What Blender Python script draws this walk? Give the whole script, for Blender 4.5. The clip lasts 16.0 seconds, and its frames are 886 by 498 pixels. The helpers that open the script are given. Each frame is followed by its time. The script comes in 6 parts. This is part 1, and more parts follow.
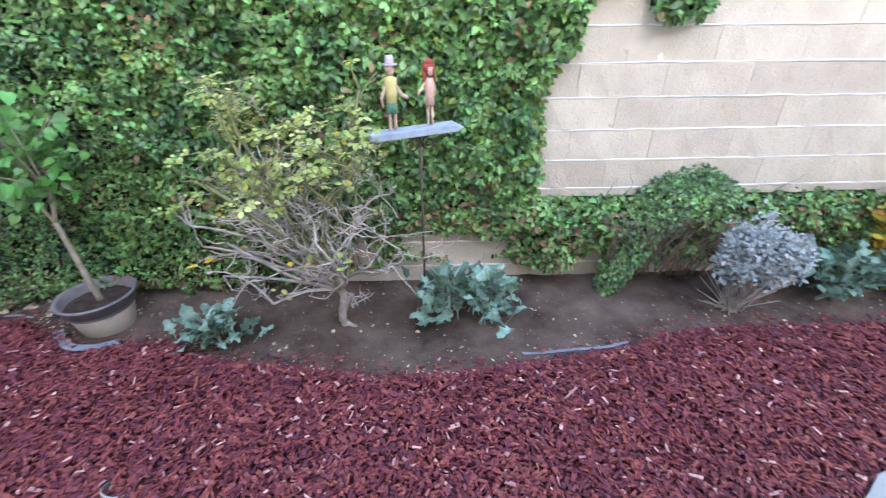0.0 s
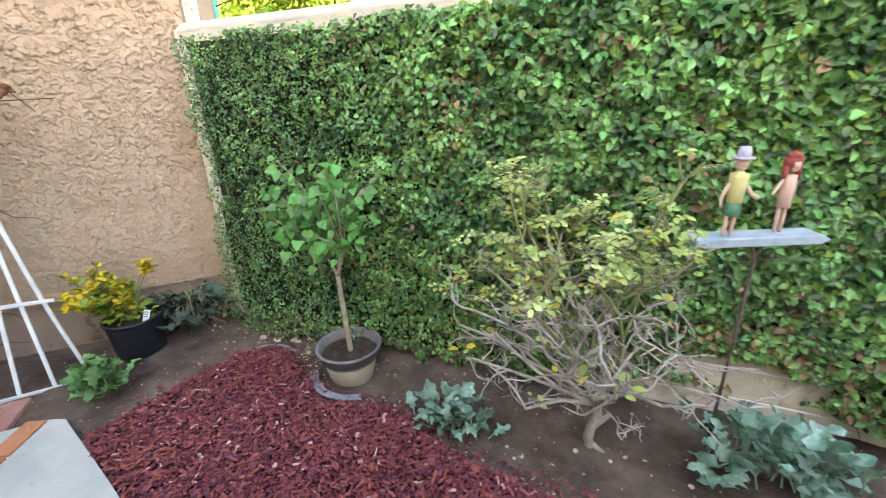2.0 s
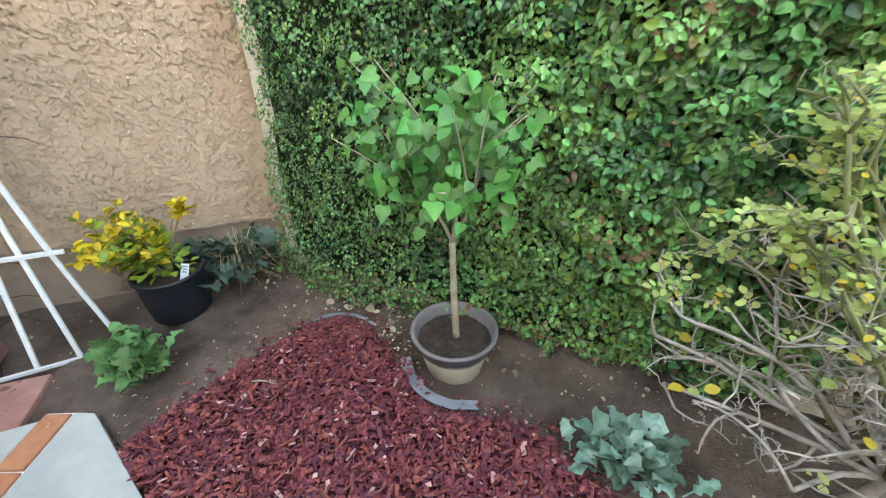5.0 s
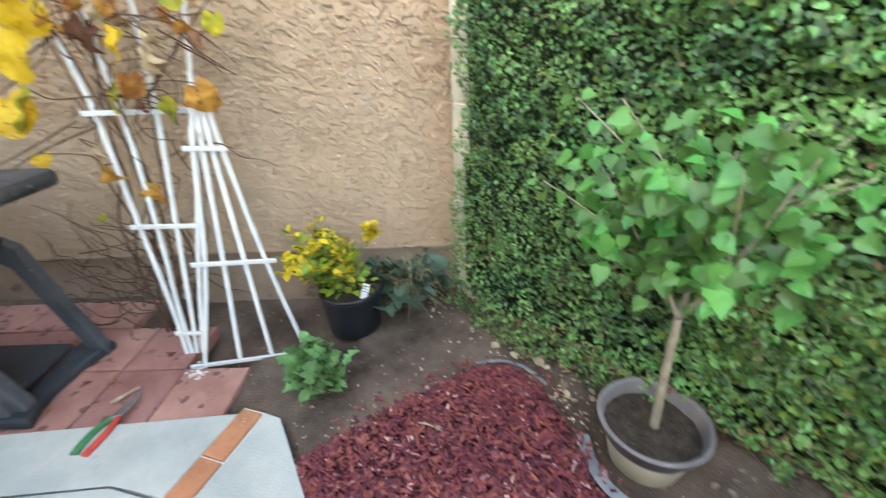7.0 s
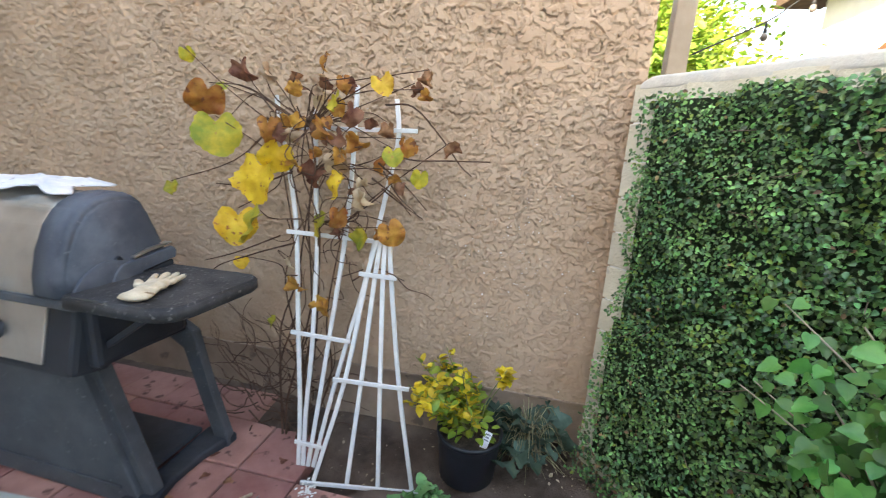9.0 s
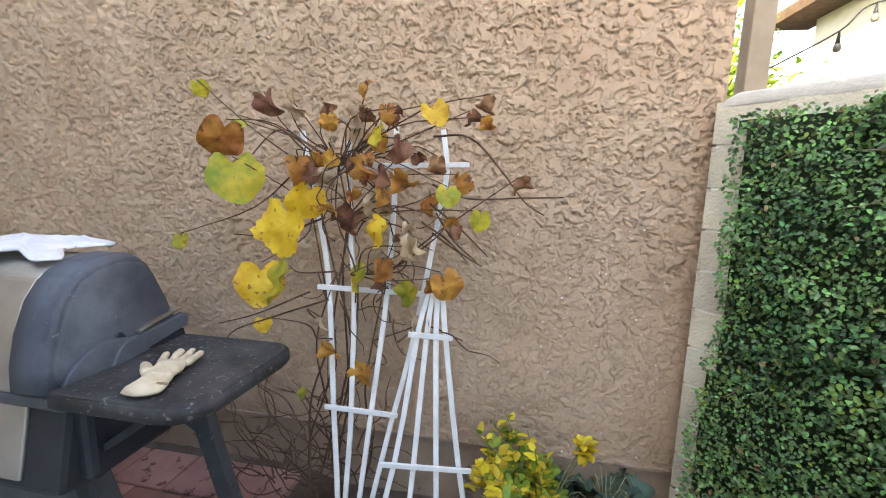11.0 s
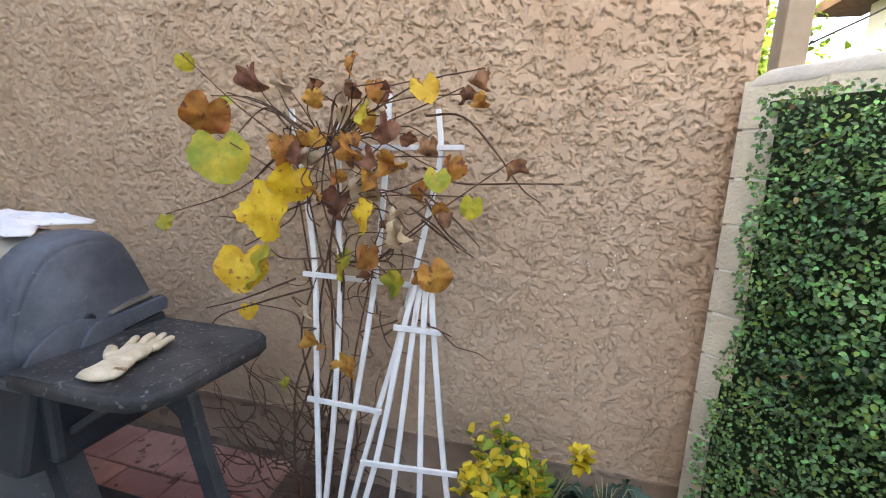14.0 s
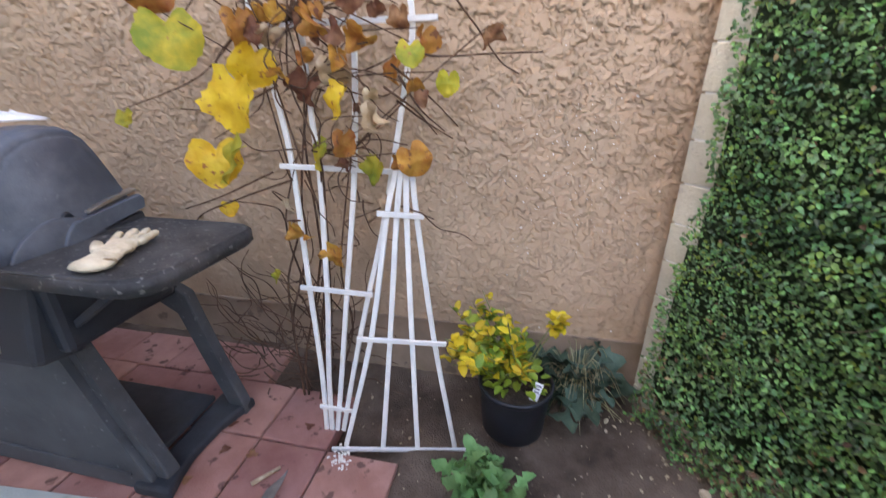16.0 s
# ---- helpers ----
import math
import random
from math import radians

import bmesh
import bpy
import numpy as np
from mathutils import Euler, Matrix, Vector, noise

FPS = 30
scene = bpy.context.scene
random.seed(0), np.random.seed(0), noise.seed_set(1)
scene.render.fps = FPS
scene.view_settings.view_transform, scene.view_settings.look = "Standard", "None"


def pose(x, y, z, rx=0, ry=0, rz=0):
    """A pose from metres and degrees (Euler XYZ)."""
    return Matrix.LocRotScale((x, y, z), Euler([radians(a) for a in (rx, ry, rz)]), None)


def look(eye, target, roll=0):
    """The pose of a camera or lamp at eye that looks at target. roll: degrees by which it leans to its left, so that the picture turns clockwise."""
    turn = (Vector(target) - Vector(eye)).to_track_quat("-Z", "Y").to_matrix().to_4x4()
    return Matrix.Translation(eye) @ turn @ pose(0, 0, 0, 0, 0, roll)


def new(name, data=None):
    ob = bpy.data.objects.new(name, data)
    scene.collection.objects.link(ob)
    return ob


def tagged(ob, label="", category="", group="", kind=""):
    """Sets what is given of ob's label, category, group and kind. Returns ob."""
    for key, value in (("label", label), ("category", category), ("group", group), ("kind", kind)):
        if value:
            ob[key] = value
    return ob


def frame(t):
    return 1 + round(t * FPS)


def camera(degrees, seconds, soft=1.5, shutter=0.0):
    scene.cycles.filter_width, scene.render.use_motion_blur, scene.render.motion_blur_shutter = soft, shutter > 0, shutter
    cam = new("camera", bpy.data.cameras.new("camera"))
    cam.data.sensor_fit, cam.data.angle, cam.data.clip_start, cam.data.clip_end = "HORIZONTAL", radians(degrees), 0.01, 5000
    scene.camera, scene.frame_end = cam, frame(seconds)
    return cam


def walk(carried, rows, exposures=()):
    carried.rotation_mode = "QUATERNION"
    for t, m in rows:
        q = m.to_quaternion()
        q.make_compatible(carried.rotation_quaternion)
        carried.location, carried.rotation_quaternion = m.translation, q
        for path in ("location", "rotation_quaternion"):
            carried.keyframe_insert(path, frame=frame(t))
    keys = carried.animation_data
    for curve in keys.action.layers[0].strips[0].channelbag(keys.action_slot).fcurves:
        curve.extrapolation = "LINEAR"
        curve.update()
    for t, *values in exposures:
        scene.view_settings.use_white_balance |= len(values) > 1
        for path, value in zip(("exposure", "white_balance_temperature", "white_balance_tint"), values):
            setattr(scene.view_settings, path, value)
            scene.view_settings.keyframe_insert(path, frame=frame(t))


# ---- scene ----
cam = camera(94.2, 16.0, soft=1.1, shutter=0.35)
PATH = [
    (0, (0.028, 0.092, 1.313), (-0.006, 1.835, 0.334), -0.5),
    (0.5, (-0.051, 0.121, 1.321), (-0.336, 1.853, 0.362), -0.7),
    (1, (-0.154, 0.208, 1.321), (-0.731, 1.93, 0.484), -2.1),
    (1.5, (-0.265, 0.279, 1.338), (-0.996, 1.976, 0.571), -1.6),
    (2, (-0.452, 0.264, 1.362), (-1.254, 1.954, 0.654), -1.7),
    (2.5, (-0.597, 0.293, 1.351), (-1.515, 1.934, 0.669), -1.5),
    (3, (-0.724, 0.456, 1.3), (-1.784, 1.998, 0.592), -2.3),
    (3.5, (-0.838, 0.516, 1.306), (-1.93, 2.021, 0.57), -1.3),
    (4, (-0.964, 0.55, 1.29), (-1.947, 2.104, 0.503), -1.3),
    (4.2, (-1.005, 0.56, 1.293), (-1.93, 2.128, 0.466), -1.4),
    (6.3, (-1.333, 0.73, 1.143), (-2.1, 2.11, -0.117), -0.7),
    (6.4, (-1.34, 0.724, 1.153), (-2.149, 2.083, -0.072), -0.6),
    (6.5, (-1.352, 0.716, 1.163), (-2.214, 2.064, -0.034), -0.6),
    (6.7, (-1.403, 0.682, 1.208), (-2.428, 2.003, 0.11), -1.1),
    (7, (-1.455, 0.642, 1.265), (-2.777, 1.808, 0.32), -2.7),
    (7.5, (-1.541, 0.565, 1.331), (-3.089, 1.514, 0.492), -1.4),
    (8, (-1.592, 0.49, 1.383), (-3.307, 1.295, 0.74), 0.3),
    (8.5, (-1.62, 0.438, 1.421), (-3.377, 1.257, 0.929), 2.1),
    (9, (-1.676, 0.412, 1.415), (-3.347, 1.412, 0.958), 3.7),
    (9.5, (-1.811, 0.331, 1.424), (-3.361, 1.527, 1.017), 3.1),
    (10, (-1.866, 0.301, 1.429), (-3.446, 1.477, 1.084), 2.6),
    (10.2, (-1.903, 0.299, 1.431), (-3.518, 1.432, 1.103), 2.3),
    (12.3, (-2.086, 0.442, 1.413), (-3.786, 1.441, 1.078), 0.8),
    (12.5, (-2.084, 0.45, 1.41), (-3.787, 1.442, 1.071), 0.9),
    (13, (-2.067, 0.467, 1.41), (-3.792, 1.415, 1.06), 1.6),
    (13.5, (-2.055, 0.48, 1.399), (-3.796, 1.396, 1.036), 2.2),
    (14, (-2.049, 0.477, 1.404), (-3.776, 1.42, 1.046), 2.4),
    (14.5, (-2.038, 0.473, 1.403), (-3.758, 1.43, 1.046), 2.3),
    (15, (-2.03, 0.462, 1.391), (-3.749, 1.403, 0.991), 2.0),
    (15.5, (-2.03, 0.454, 1.373), (-3.728, 1.365, 0.839), 1.0),
    (16, (-2.014, 0.464, 1.333), (-3.585, 1.423, 0.552), 0.1),
]
walk(cam, [(t, look(eye, target, roll)) for t, eye, target, roll in PATH], [(0, 3.57, 7200, 21), (1.5, 3.5, 8500, 15), (4, 3.5, 8500, 8), (6.3, 3.72, 8600, 5), (7.3, 3.6, 8600, 6), (8.5, 3.15, 8000, 9), (10, 3.03, 8000, 11), (14.5, 2.94, 8000, 15), (16, 3.12, 8000, 20)])

# ---- light ----
world = bpy.data.worlds.new("sky")
scene.world = world
world.use_nodes = True
wn = world.node_tree
sky = wn.nodes.new("ShaderNodeTexSky")
sky.sky_type = "NISHITA"
sky.sun_disc = False
sky.sun_elevation = radians(25)
sky.sun_rotation = radians(160)
wn.nodes["Background"].inputs[1].default_value = 0.15
wn.links.new(sky.outputs[0], wn.nodes["Background"].inputs[0])
sun = new("sun", bpy.data.lights.new("sun", "SUN"))
sun.data.energy, sun.data.angle, sun.data.color = 4.0, radians(0.5), (1.0, 0.93, 0.82)
sun.matrix_world = look((3.5, -9.4, 4.68), (0, 0, 0))

# ---- plan ----
CORNER = Vector((-2.84, 1.94, 0))          # where the house wall meets the block wall
DOWN = Vector((-0.68, -0.733, 0)).normalized()   # along the house wall, away from that corner
OUT = Vector((-DOWN.y, DOWN.x, 0))         # out of the house wall, into the yard


def hw(s, n, z=0.0):
    """A point by the house wall: s along it from the corner, n out from it."""
    return CORNER + DOWN * s + OUT * n + Vector((0, 0, z))


def wall_y(x):
    """The face of the block wall."""
    return 1.91 + 0.055 * (x + 2.79)


# ---- numbers ----
def lattice(seed):
    return np.random.RandomState(seed).rand(256, 256)


LAT = [lattice(k) for k in range(8)]


def vnoise(x, y, k=0):
    x, y = np.asarray(x, float), np.asarray(y, float)
    xi, yi = np.floor(x).astype(int), np.floor(y).astype(int)
    fx, fy = x - xi, y - yi
    fx, fy = fx * fx * (3 - 2 * fx), fy * fy * (3 - 2 * fy)
    g = LAT[k % 8]
    a, b = g[xi % 256, yi % 256], g[(xi + 1) % 256, yi % 256]
    c, e = g[xi % 256, (yi + 1) % 256], g[(xi + 1) % 256, (yi + 1) % 256]
    return (a * (1 - fx) + b * fx) * (1 - fy) + (c * (1 - fx) + e * fx) * fy


def fbm(x, y, k=0, octaves=4):
    total, amp, norm = 0, 1.0, 0.0
    for o in range(octaves):
        total = total + amp * vnoise(np.asarray(x) * 2 ** o + 13.7 * o, np.asarray(y) * 2 ** o + 7.1 * o, k + o)
        norm += amp
        amp *= 0.5
    return total / norm


def smooth(a, b, x):
    t = np.clip((np.asarray(x, float) - a) / (b - a), 0, 1)
    return t * t * (3 - 2 * t)


def inside(px, py, poly):
    px, py = np.asarray(px), np.asarray(py)
    r = np.zeros(px.shape, bool)
    for (x1, y1), (x2, y2) in zip(poly, poly[1:] + poly[:1]):
        c = (y1 > py) != (y2 > py)
        r ^= c & (px < (x2 - x1) * (py - y1) / (y2 - y1 + 1e-12) + x1)
    return r


def from_line(px, py, line, closed=False):
    best = np.full(np.asarray(px).shape, 1e9)
    ends = list(zip(line, line[1:])) + ([(line[-1], line[0])] if closed else [])
    for (x1, y1), (x2, y2) in ends:
        dx, dy = x2 - x1, y2 - y1
        t = np.clip(((px - x1) * dx + (py - y1) * dy) / (dx * dx + dy * dy), 0, 1)
        best = np.minimum(best, np.hypot(px - x1 - t * dx, py - y1 - t * dy))
    return best


def spline(points, steps=6):
    """A smooth line through points (Catmull-Rom)."""
    p = [Vector(q) for q in points]
    p = [2 * p[0] - p[1]] + p + [2 * p[-1] - p[-2]]
    out = []
    for i in range(1, len(p) - 2):
        for k in range(steps):
            t = k / steps
            a, b, c, e = p[i - 1], p[i], p[i + 1], p[i + 2]
            out.append(0.5 * ((2 * b) + (c - a) * t + (2 * a - 5 * b + 4 * c - e) * t * t + (3 * b - a - 3 * c + e) * t ** 3))
    out.append(p[-2])
    return out


# ---- materials ----
def rgb(c):
    return (*c, 1.0)


def mat(name, a, b, scale=6.0, rough=0.8, bump=0.3, bump_scale=80.0, metal=0.0, vary=0.0, by="object", translucent=0.0,
        depth=0.004, spots=None, spot_scale=30.0, spot_at=0.68, spec=0.4, rough_to=None, mix_at=(0.35, 0.65)):
    """Two colours mixed by noise in world space, fine relief, lightness varied piece by piece, and spots of a third colour."""
    m = bpy.data.materials.new(name)
    m.use_nodes = True
    t = m.node_tree
    bs = t.nodes["Principled BSDF"]
    geo = t.nodes.new("ShaderNodeNewGeometry")
    n1 = t.nodes.new("ShaderNodeTexNoise")
    n1.inputs["Scale"].default_value, n1.inputs["Detail"].default_value, n1.inputs["Roughness"].default_value = scale, 7, 0.62
    t.links.new(geo.outputs["Position"], n1.inputs["Vector"])
    ramp = t.nodes.new("ShaderNodeValToRGB")
    ramp.color_ramp.elements[0].position, ramp.color_ramp.elements[1].position = mix_at
    ramp.color_ramp.elements[0].color, ramp.color_ramp.elements[1].color = rgb(a), rgb(b)
    t.links.new(n1.outputs["Fac"], ramp.inputs[0])
    colour = ramp.outputs[0]
    n2 = t.nodes.new("ShaderNodeTexNoise")
    n2.inputs["Scale"].default_value, n2.inputs["Detail"].default_value = bump_scale, 5
    t.links.new(geo.outputs["Position"], n2.inputs["Vector"])
    if spots:
        n3 = t.nodes.new("ShaderNodeTexNoise")
        n3.inputs["Scale"].default_value, n3.inputs["Detail"].default_value = spot_scale, 4
        t.links.new(geo.outputs["Position"], n3.inputs["Vector"])
        r3 = t.nodes.new("ShaderNodeValToRGB")
        r3.color_ramp.elements[0].position, r3.color_ramp.elements[1].position = spot_at, min(1, spot_at + 0.06)
        t.links.new(n3.outputs["Fac"], r3.inputs[0])
        mx = t.nodes.new("ShaderNodeMix")
        mx.data_type = "RGBA"
        t.links.new(r3.outputs[0], mx.inputs["Factor"])
        t.links.new(colour, mx.inputs["A"])
        mx.inputs["B"].default_value = rgb(spots)
        colour = mx.outputs["Result"]
    if vary:
        if by == "island":
            rnd = geo.outputs["Random Per Island"]
        else:
            rnd = t.nodes.new("ShaderNodeObjectInfo").outputs["Random"]
        hsv = t.nodes.new("ShaderNodeHueSaturation")
        for sock, lo, hi in (("Value", 1 - vary, 1 + vary), ("Hue", 0.5 - vary * 0.05, 0.5 + vary * 0.05)):
            mr = t.nodes.new("ShaderNodeMapRange")
            mr.inputs["To Min"].default_value, mr.inputs["To Max"].default_value = lo, hi
            t.links.new(rnd, mr.inputs["Value"])
            t.links.new(mr.outputs[0], hsv.inputs[sock])
        t.links.new(colour, hsv.inputs["Color"])
        colour = hsv.outputs[0]
    t.links.new(colour, bs.inputs["Base Color"])
    bs.inputs["Roughness"].default_value, bs.inputs["Metallic"].default_value = rough, metal
    bs.inputs["Specular IOR Level"].default_value = spec
    if rough_to is not None:
        mr = t.nodes.new("ShaderNodeMapRange")
        mr.inputs["From Min"].default_value, mr.inputs["From Max"].default_value = 0.35, 0.65
        mr.inputs["To Min"].default_value, mr.inputs["To Max"].default_value = rough, rough_to
        t.links.new(n1.outputs["Fac"], mr.inputs["Value"])
        t.links.new(mr.outputs[0], bs.inputs["Roughness"])
    if bump:
        bp = t.nodes.new("ShaderNodeBump")
        bp.inputs["Strength"].default_value, bp.inputs["Distance"].default_value = bump, depth
        t.links.new(n2.outputs["Fac"], bp.inputs["Height"])
        t.links.new(bp.outputs[0], bs.inputs["Normal"])
    if translucent:
        tr = t.nodes.new("ShaderNodeBsdfTranslucent")
        t.links.new(colour, tr.inputs["Color"])
        mix = t.nodes.new("ShaderNodeMixShader")
        mix.inputs[0].default_value = translucent
        t.links.new(bs.outputs[0], mix.inputs[1])
        t.links.new(tr.outputs[0], mix.inputs[2])
        t.links.new(mix.outputs[0], t.nodes["Material Output"].inputs[0])
    return m


M_STUCCO = mat("stucco", (0.475, 0.335, 0.232), (0.57, 0.418, 0.300), 2.2, 0.92, 0.6, 260, depth=0.003, spots=(0.66, 0.57, 0.49), spot_scale=62, spot_at=0.71, spec=0.2)


def lace_relief(m, height=0.0035):
    """Thin ragged plates of trowelled plaster: fractal edges, flat tops, fewer low on the wall."""
    t = m.node_tree
    bs = t.nodes["Principled BSDF"]
    old = bs.inputs["Normal"].links[0].from_socket
    geo = t.nodes.new("ShaderNodeNewGeometry")
    sep = t.nodes.new("ShaderNodeSeparateXYZ")
    t.links.new(geo.outputs["Position"], sep.inputs[0])

    def noise_of(scale, detail, rough, warp):
        n = t.nodes.new("ShaderNodeTexNoise")
        n.inputs["Scale"].default_value, n.inputs["Detail"].default_value = scale, detail
        n.inputs["Roughness"].default_value, n.inputs["Distortion"].default_value = rough, warp
        t.links.new(geo.outputs["Position"], n.inputs["Vector"])
        return n.outputs["Fac"]

    def calc(op, a, b):
        n = t.nodes.new("ShaderNodeMath")
        n.operation = op
        for i, v in enumerate((a, b)):
            if isinstance(v, (int, float)):
                n.inputs[i].default_value = v
            else:
                t.links.new(v, n.inputs[i])
        return n.outputs[0]

    high = t.nodes.new("ShaderNodeMapRange")
    high.inputs["From Min"].default_value, high.inputs["From Max"].default_value = 0.5, 1.7
    high.inputs["To Min"].default_value, high.inputs["To Max"].default_value = -0.035, 0.03
    t.links.new(sep.outputs["Z"], high.inputs["Value"])
    field = calc("ADD", noise_of(17.0, 8.0, 0.64, 0.5), high.outputs[0])
    field = calc("ADD", field, calc("MULTIPLY", calc("SUBTRACT", noise_of(3.0, 2.0, 0.5, 0.0), 0.5), 0.22))
    ramp = t.nodes.new("ShaderNodeValToRGB")
    ramp.color_ramp.elements[0].position, ramp.color_ramp.elements[1].position = 0.494, 0.514
    t.links.new(field, ramp.inputs[0])
    bp = t.nodes.new("ShaderNodeBump")
    bp.inputs["Strength"].default_value, bp.inputs["Distance"].default_value = 1.0, height
    t.links.new(ramp.outputs[0], bp.inputs["Height"])
    t.links.new(old, bp.inputs["Normal"])
    t.links.new(bp.outputs[0], bs.inputs["Normal"])


lace_relief(M_STUCCO)
M_FOUND = mat("foundation", (0.30, 0.22, 0.165), (0.42, 0.31, 0.235), 5, 0.95, 0.6, 120, spots=(0.2, 0.15, 0.12), spot_scale=9, spot_at=0.6)
M_BLOCK = mat("slump_block", (0.555, 0.500, 0.390), (0.665, 0.610, 0.485), 5, 0.93, 0.9, 95, vary=0.07, depth=0.006, spots=(0.50, 0.45, 0.37), spot_scale=26, spot_at=0.66, spec=0.2)
# mortar, brightened for the light along the block courses
M_MORTAR = mat("mortar", (0.76, 0.74, 0.70), (0.86, 0.84, 0.80), 20, 0.95, 0.6, 150)
M_CAP = mat("wall_cap", (0.54, 0.52, 0.47), (0.66, 0.63, 0.55), 9, 0.9, 0.7, 90, depth=0.005)
M_SOIL = mat("soil", (0.068, 0.047, 0.037), (0.205, 0.150, 0.118), 3.5, 0.95, 1.0, 130, depth=0.012, spots=(0.19, 0.145, 0.115), spot_scale=60, spot_at=0.68, spec=0.2)
M_MULCHB = mat("mulch_base", (0.070, 0.015, 0.018), (0.150, 0.034, 0.040), 40, 0.95, 1.0, 90, depth=0.015)
M_CHIP = mat("mulch_chip", (0.125, 0.023, 0.030), (0.27, 0.065, 0.075), 60, 0.55, 0.6, 220, vary=0.5, by="island", spec=0.35)
M_CHIPP = mat("pale_chip", (0.42, 0.22, 0.20), (0.60, 0.36, 0.33), 60, 0.6, 0.5, 200, vary=0.3, by="island")
M_LITTER = mat("litter", (0.30, 0.22, 0.15), (0.5, 0.40, 0.30), 30, 0.9, 0.3, 100, vary=0.5, by="island")
M_CONC = mat("concrete", (0.35, 0.385, 0.37), (0.48, 0.505, 0.48), 4, 0.88, 0.5, 140, spots=(0.34, 0.35, 0.33), spot_scale=14, spot_at=0.67)
M_BRICK = mat("brick", (0.36, 0.135, 0.075), (0.47, 0.20, 0.115), 14, 0.9, 0.6, 160, vary=0.15, spots=(0.55, 0.40, 0.32), spot_scale=45, spot_at=0.7)
M_PAVER = mat("paver", (0.30, 0.135, 0.115), (0.47, 0.245, 0.21), 3.5, 0.9, 0.5, 150, vary=0.16, spots=(0.15, 0.075, 0.065), spot_scale=16, spot_at=0.62)
M_WHITE = mat("white_paint", (0.70, 0.72, 0.73), (0.82, 0.83, 0.83), 18, 0.55, 0.25, 120, vary=0.05)
M_IVYDK = mat("ivy_dark", (0.036, 0.100, 0.040), (0.130, 0.245, 0.092), 5, 0.38, 0.2, 200, vary=0.6, by="island", translucent=0.10, spec=0.5)
M_IVY = mat("ivy_leaf", (0.070, 0.200, 0.060), (0.265, 0.490, 0.150), 5, 0.36, 0.2, 200, vary=0.55, by="island", translucent=0.18, spec=0.5)
M_IVYY = mat("ivy_young", (0.16, 0.27, 0.05), (0.26, 0.36, 0.07), 5, 0.45, 0.2, 200, vary=0.3, by="island", translucent=0.25)
M_IVYD = mat("ivy_dry", (0.16, 0.10, 0.055), (0.30, 0.20, 0.11), 8, 0.8, 0.2, 200, vary=0.4, by="island", translucent=0.1)
# shade between the ivy leaves, as a near-black colour
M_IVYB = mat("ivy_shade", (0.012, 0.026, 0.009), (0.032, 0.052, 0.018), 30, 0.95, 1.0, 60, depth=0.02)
M_TWIG = mat("twig", (0.12, 0.085, 0.06), (0.24, 0.185, 0.135), 30, 0.9, 0.5, 200)
M_ROSEWOOD = mat("rose_cane", (0.26, 0.225, 0.185), (0.55, 0.50, 0.45), 12, 0.85, 0.5, 180)
M_ROSECANE = mat("green_cane", (0.16, 0.19, 0.07), (0.28, 0.28, 0.13), 12, 0.7, 0.3, 180)
M_ROSELEAF = mat("rose_leaf", (0.29, 0.40, 0.105), (0.58, 0.66, 0.24), 6, 0.5, 0.2, 160, vary=0.35, by="island", translucent=0.3)
M_ROSEYEL = mat("rose_yellow", (0.55, 0.40, 0.04), (0.65, 0.50, 0.08), 6, 0.5, 0.2, 160, vary=0.2, by="island", translucent=0.3)
M_BARK = mat("bark", (0.30, 0.25, 0.18), (0.47, 0.41, 0.31), 22, 0.85, 0.5, 140)
M_HEART = mat("heart_leaf", (0.065, 0.20, 0.045), (0.14, 0.33, 0.075), 6, 0.4, 0.25, 120, vary=0.35, by="island", translucent=0.25, spec=0.5)
M_KALE = mat("kale_leaf", (0.10, 0.24, 0.14), (0.33, 0.48, 0.40), 18, 0.42, 0.35, 120, vary=0.5, translucent=0.15)
M_PARS = mat("herb_leaf", (0.09, 0.22, 0.07), (0.18, 0.36, 0.13), 9, 0.55, 0.35, 120, vary=0.3, translucent=0.15)
M_SAGE = mat("sage_leaf", (0.28, 0.34, 0.335), (0.44, 0.50, 0.49), 12, 0.8, 0.3, 160, vary=0.2, by="island", translucent=0.1)
M_DARKL = mat("dark_leaf", (0.042, 0.088, 0.060), (0.105, 0.17, 0.125), 9, 0.5, 0.3, 140, vary=0.4, translucent=0.12)
M_STRAW = mat("straw_blade", (0.24, 0.22, 0.12), (0.42, 0.38, 0.24), 14, 0.8, 0.3, 160, vary=0.35, by="island")
M_GOLD = mat("gold_leaf", (0.62, 0.44, 0.025), (0.78, 0.60, 0.06), 9, 0.5, 0.2, 160, vary=0.2, by="island", translucent=0.2)
M_LIME = mat("lime_leaf", (0.13, 0.23, 0.03), (0.32, 0.40, 0.05), 9, 0.5, 0.2, 160, vary=0.3, by="island", translucent=0.2)
M_VINE = mat("vine_stem", (0.065, 0.034, 0.024), (0.16, 0.09, 0.058), 25, 0.9, 0.5, 200)
M_V_YEL = mat("vine_leaf_yellow", (0.66, 0.38, 0.03), (0.80, 0.56, 0.05), 16, 0.6, 0.4, 90, translucent=0.25, spots=(0.42, 0.17, 0.05), spot_scale=45, spot_at=0.62, vary=0.12)
M_V_GRN = mat("vine_leaf_green", (0.22, 0.29, 0.035), (0.60, 0.47, 0.045), 12, 0.6, 0.4, 90, translucent=0.25, vary=0.15, spots=(0.4, 0.2, 0.06), spot_scale=45, spot_at=0.68)
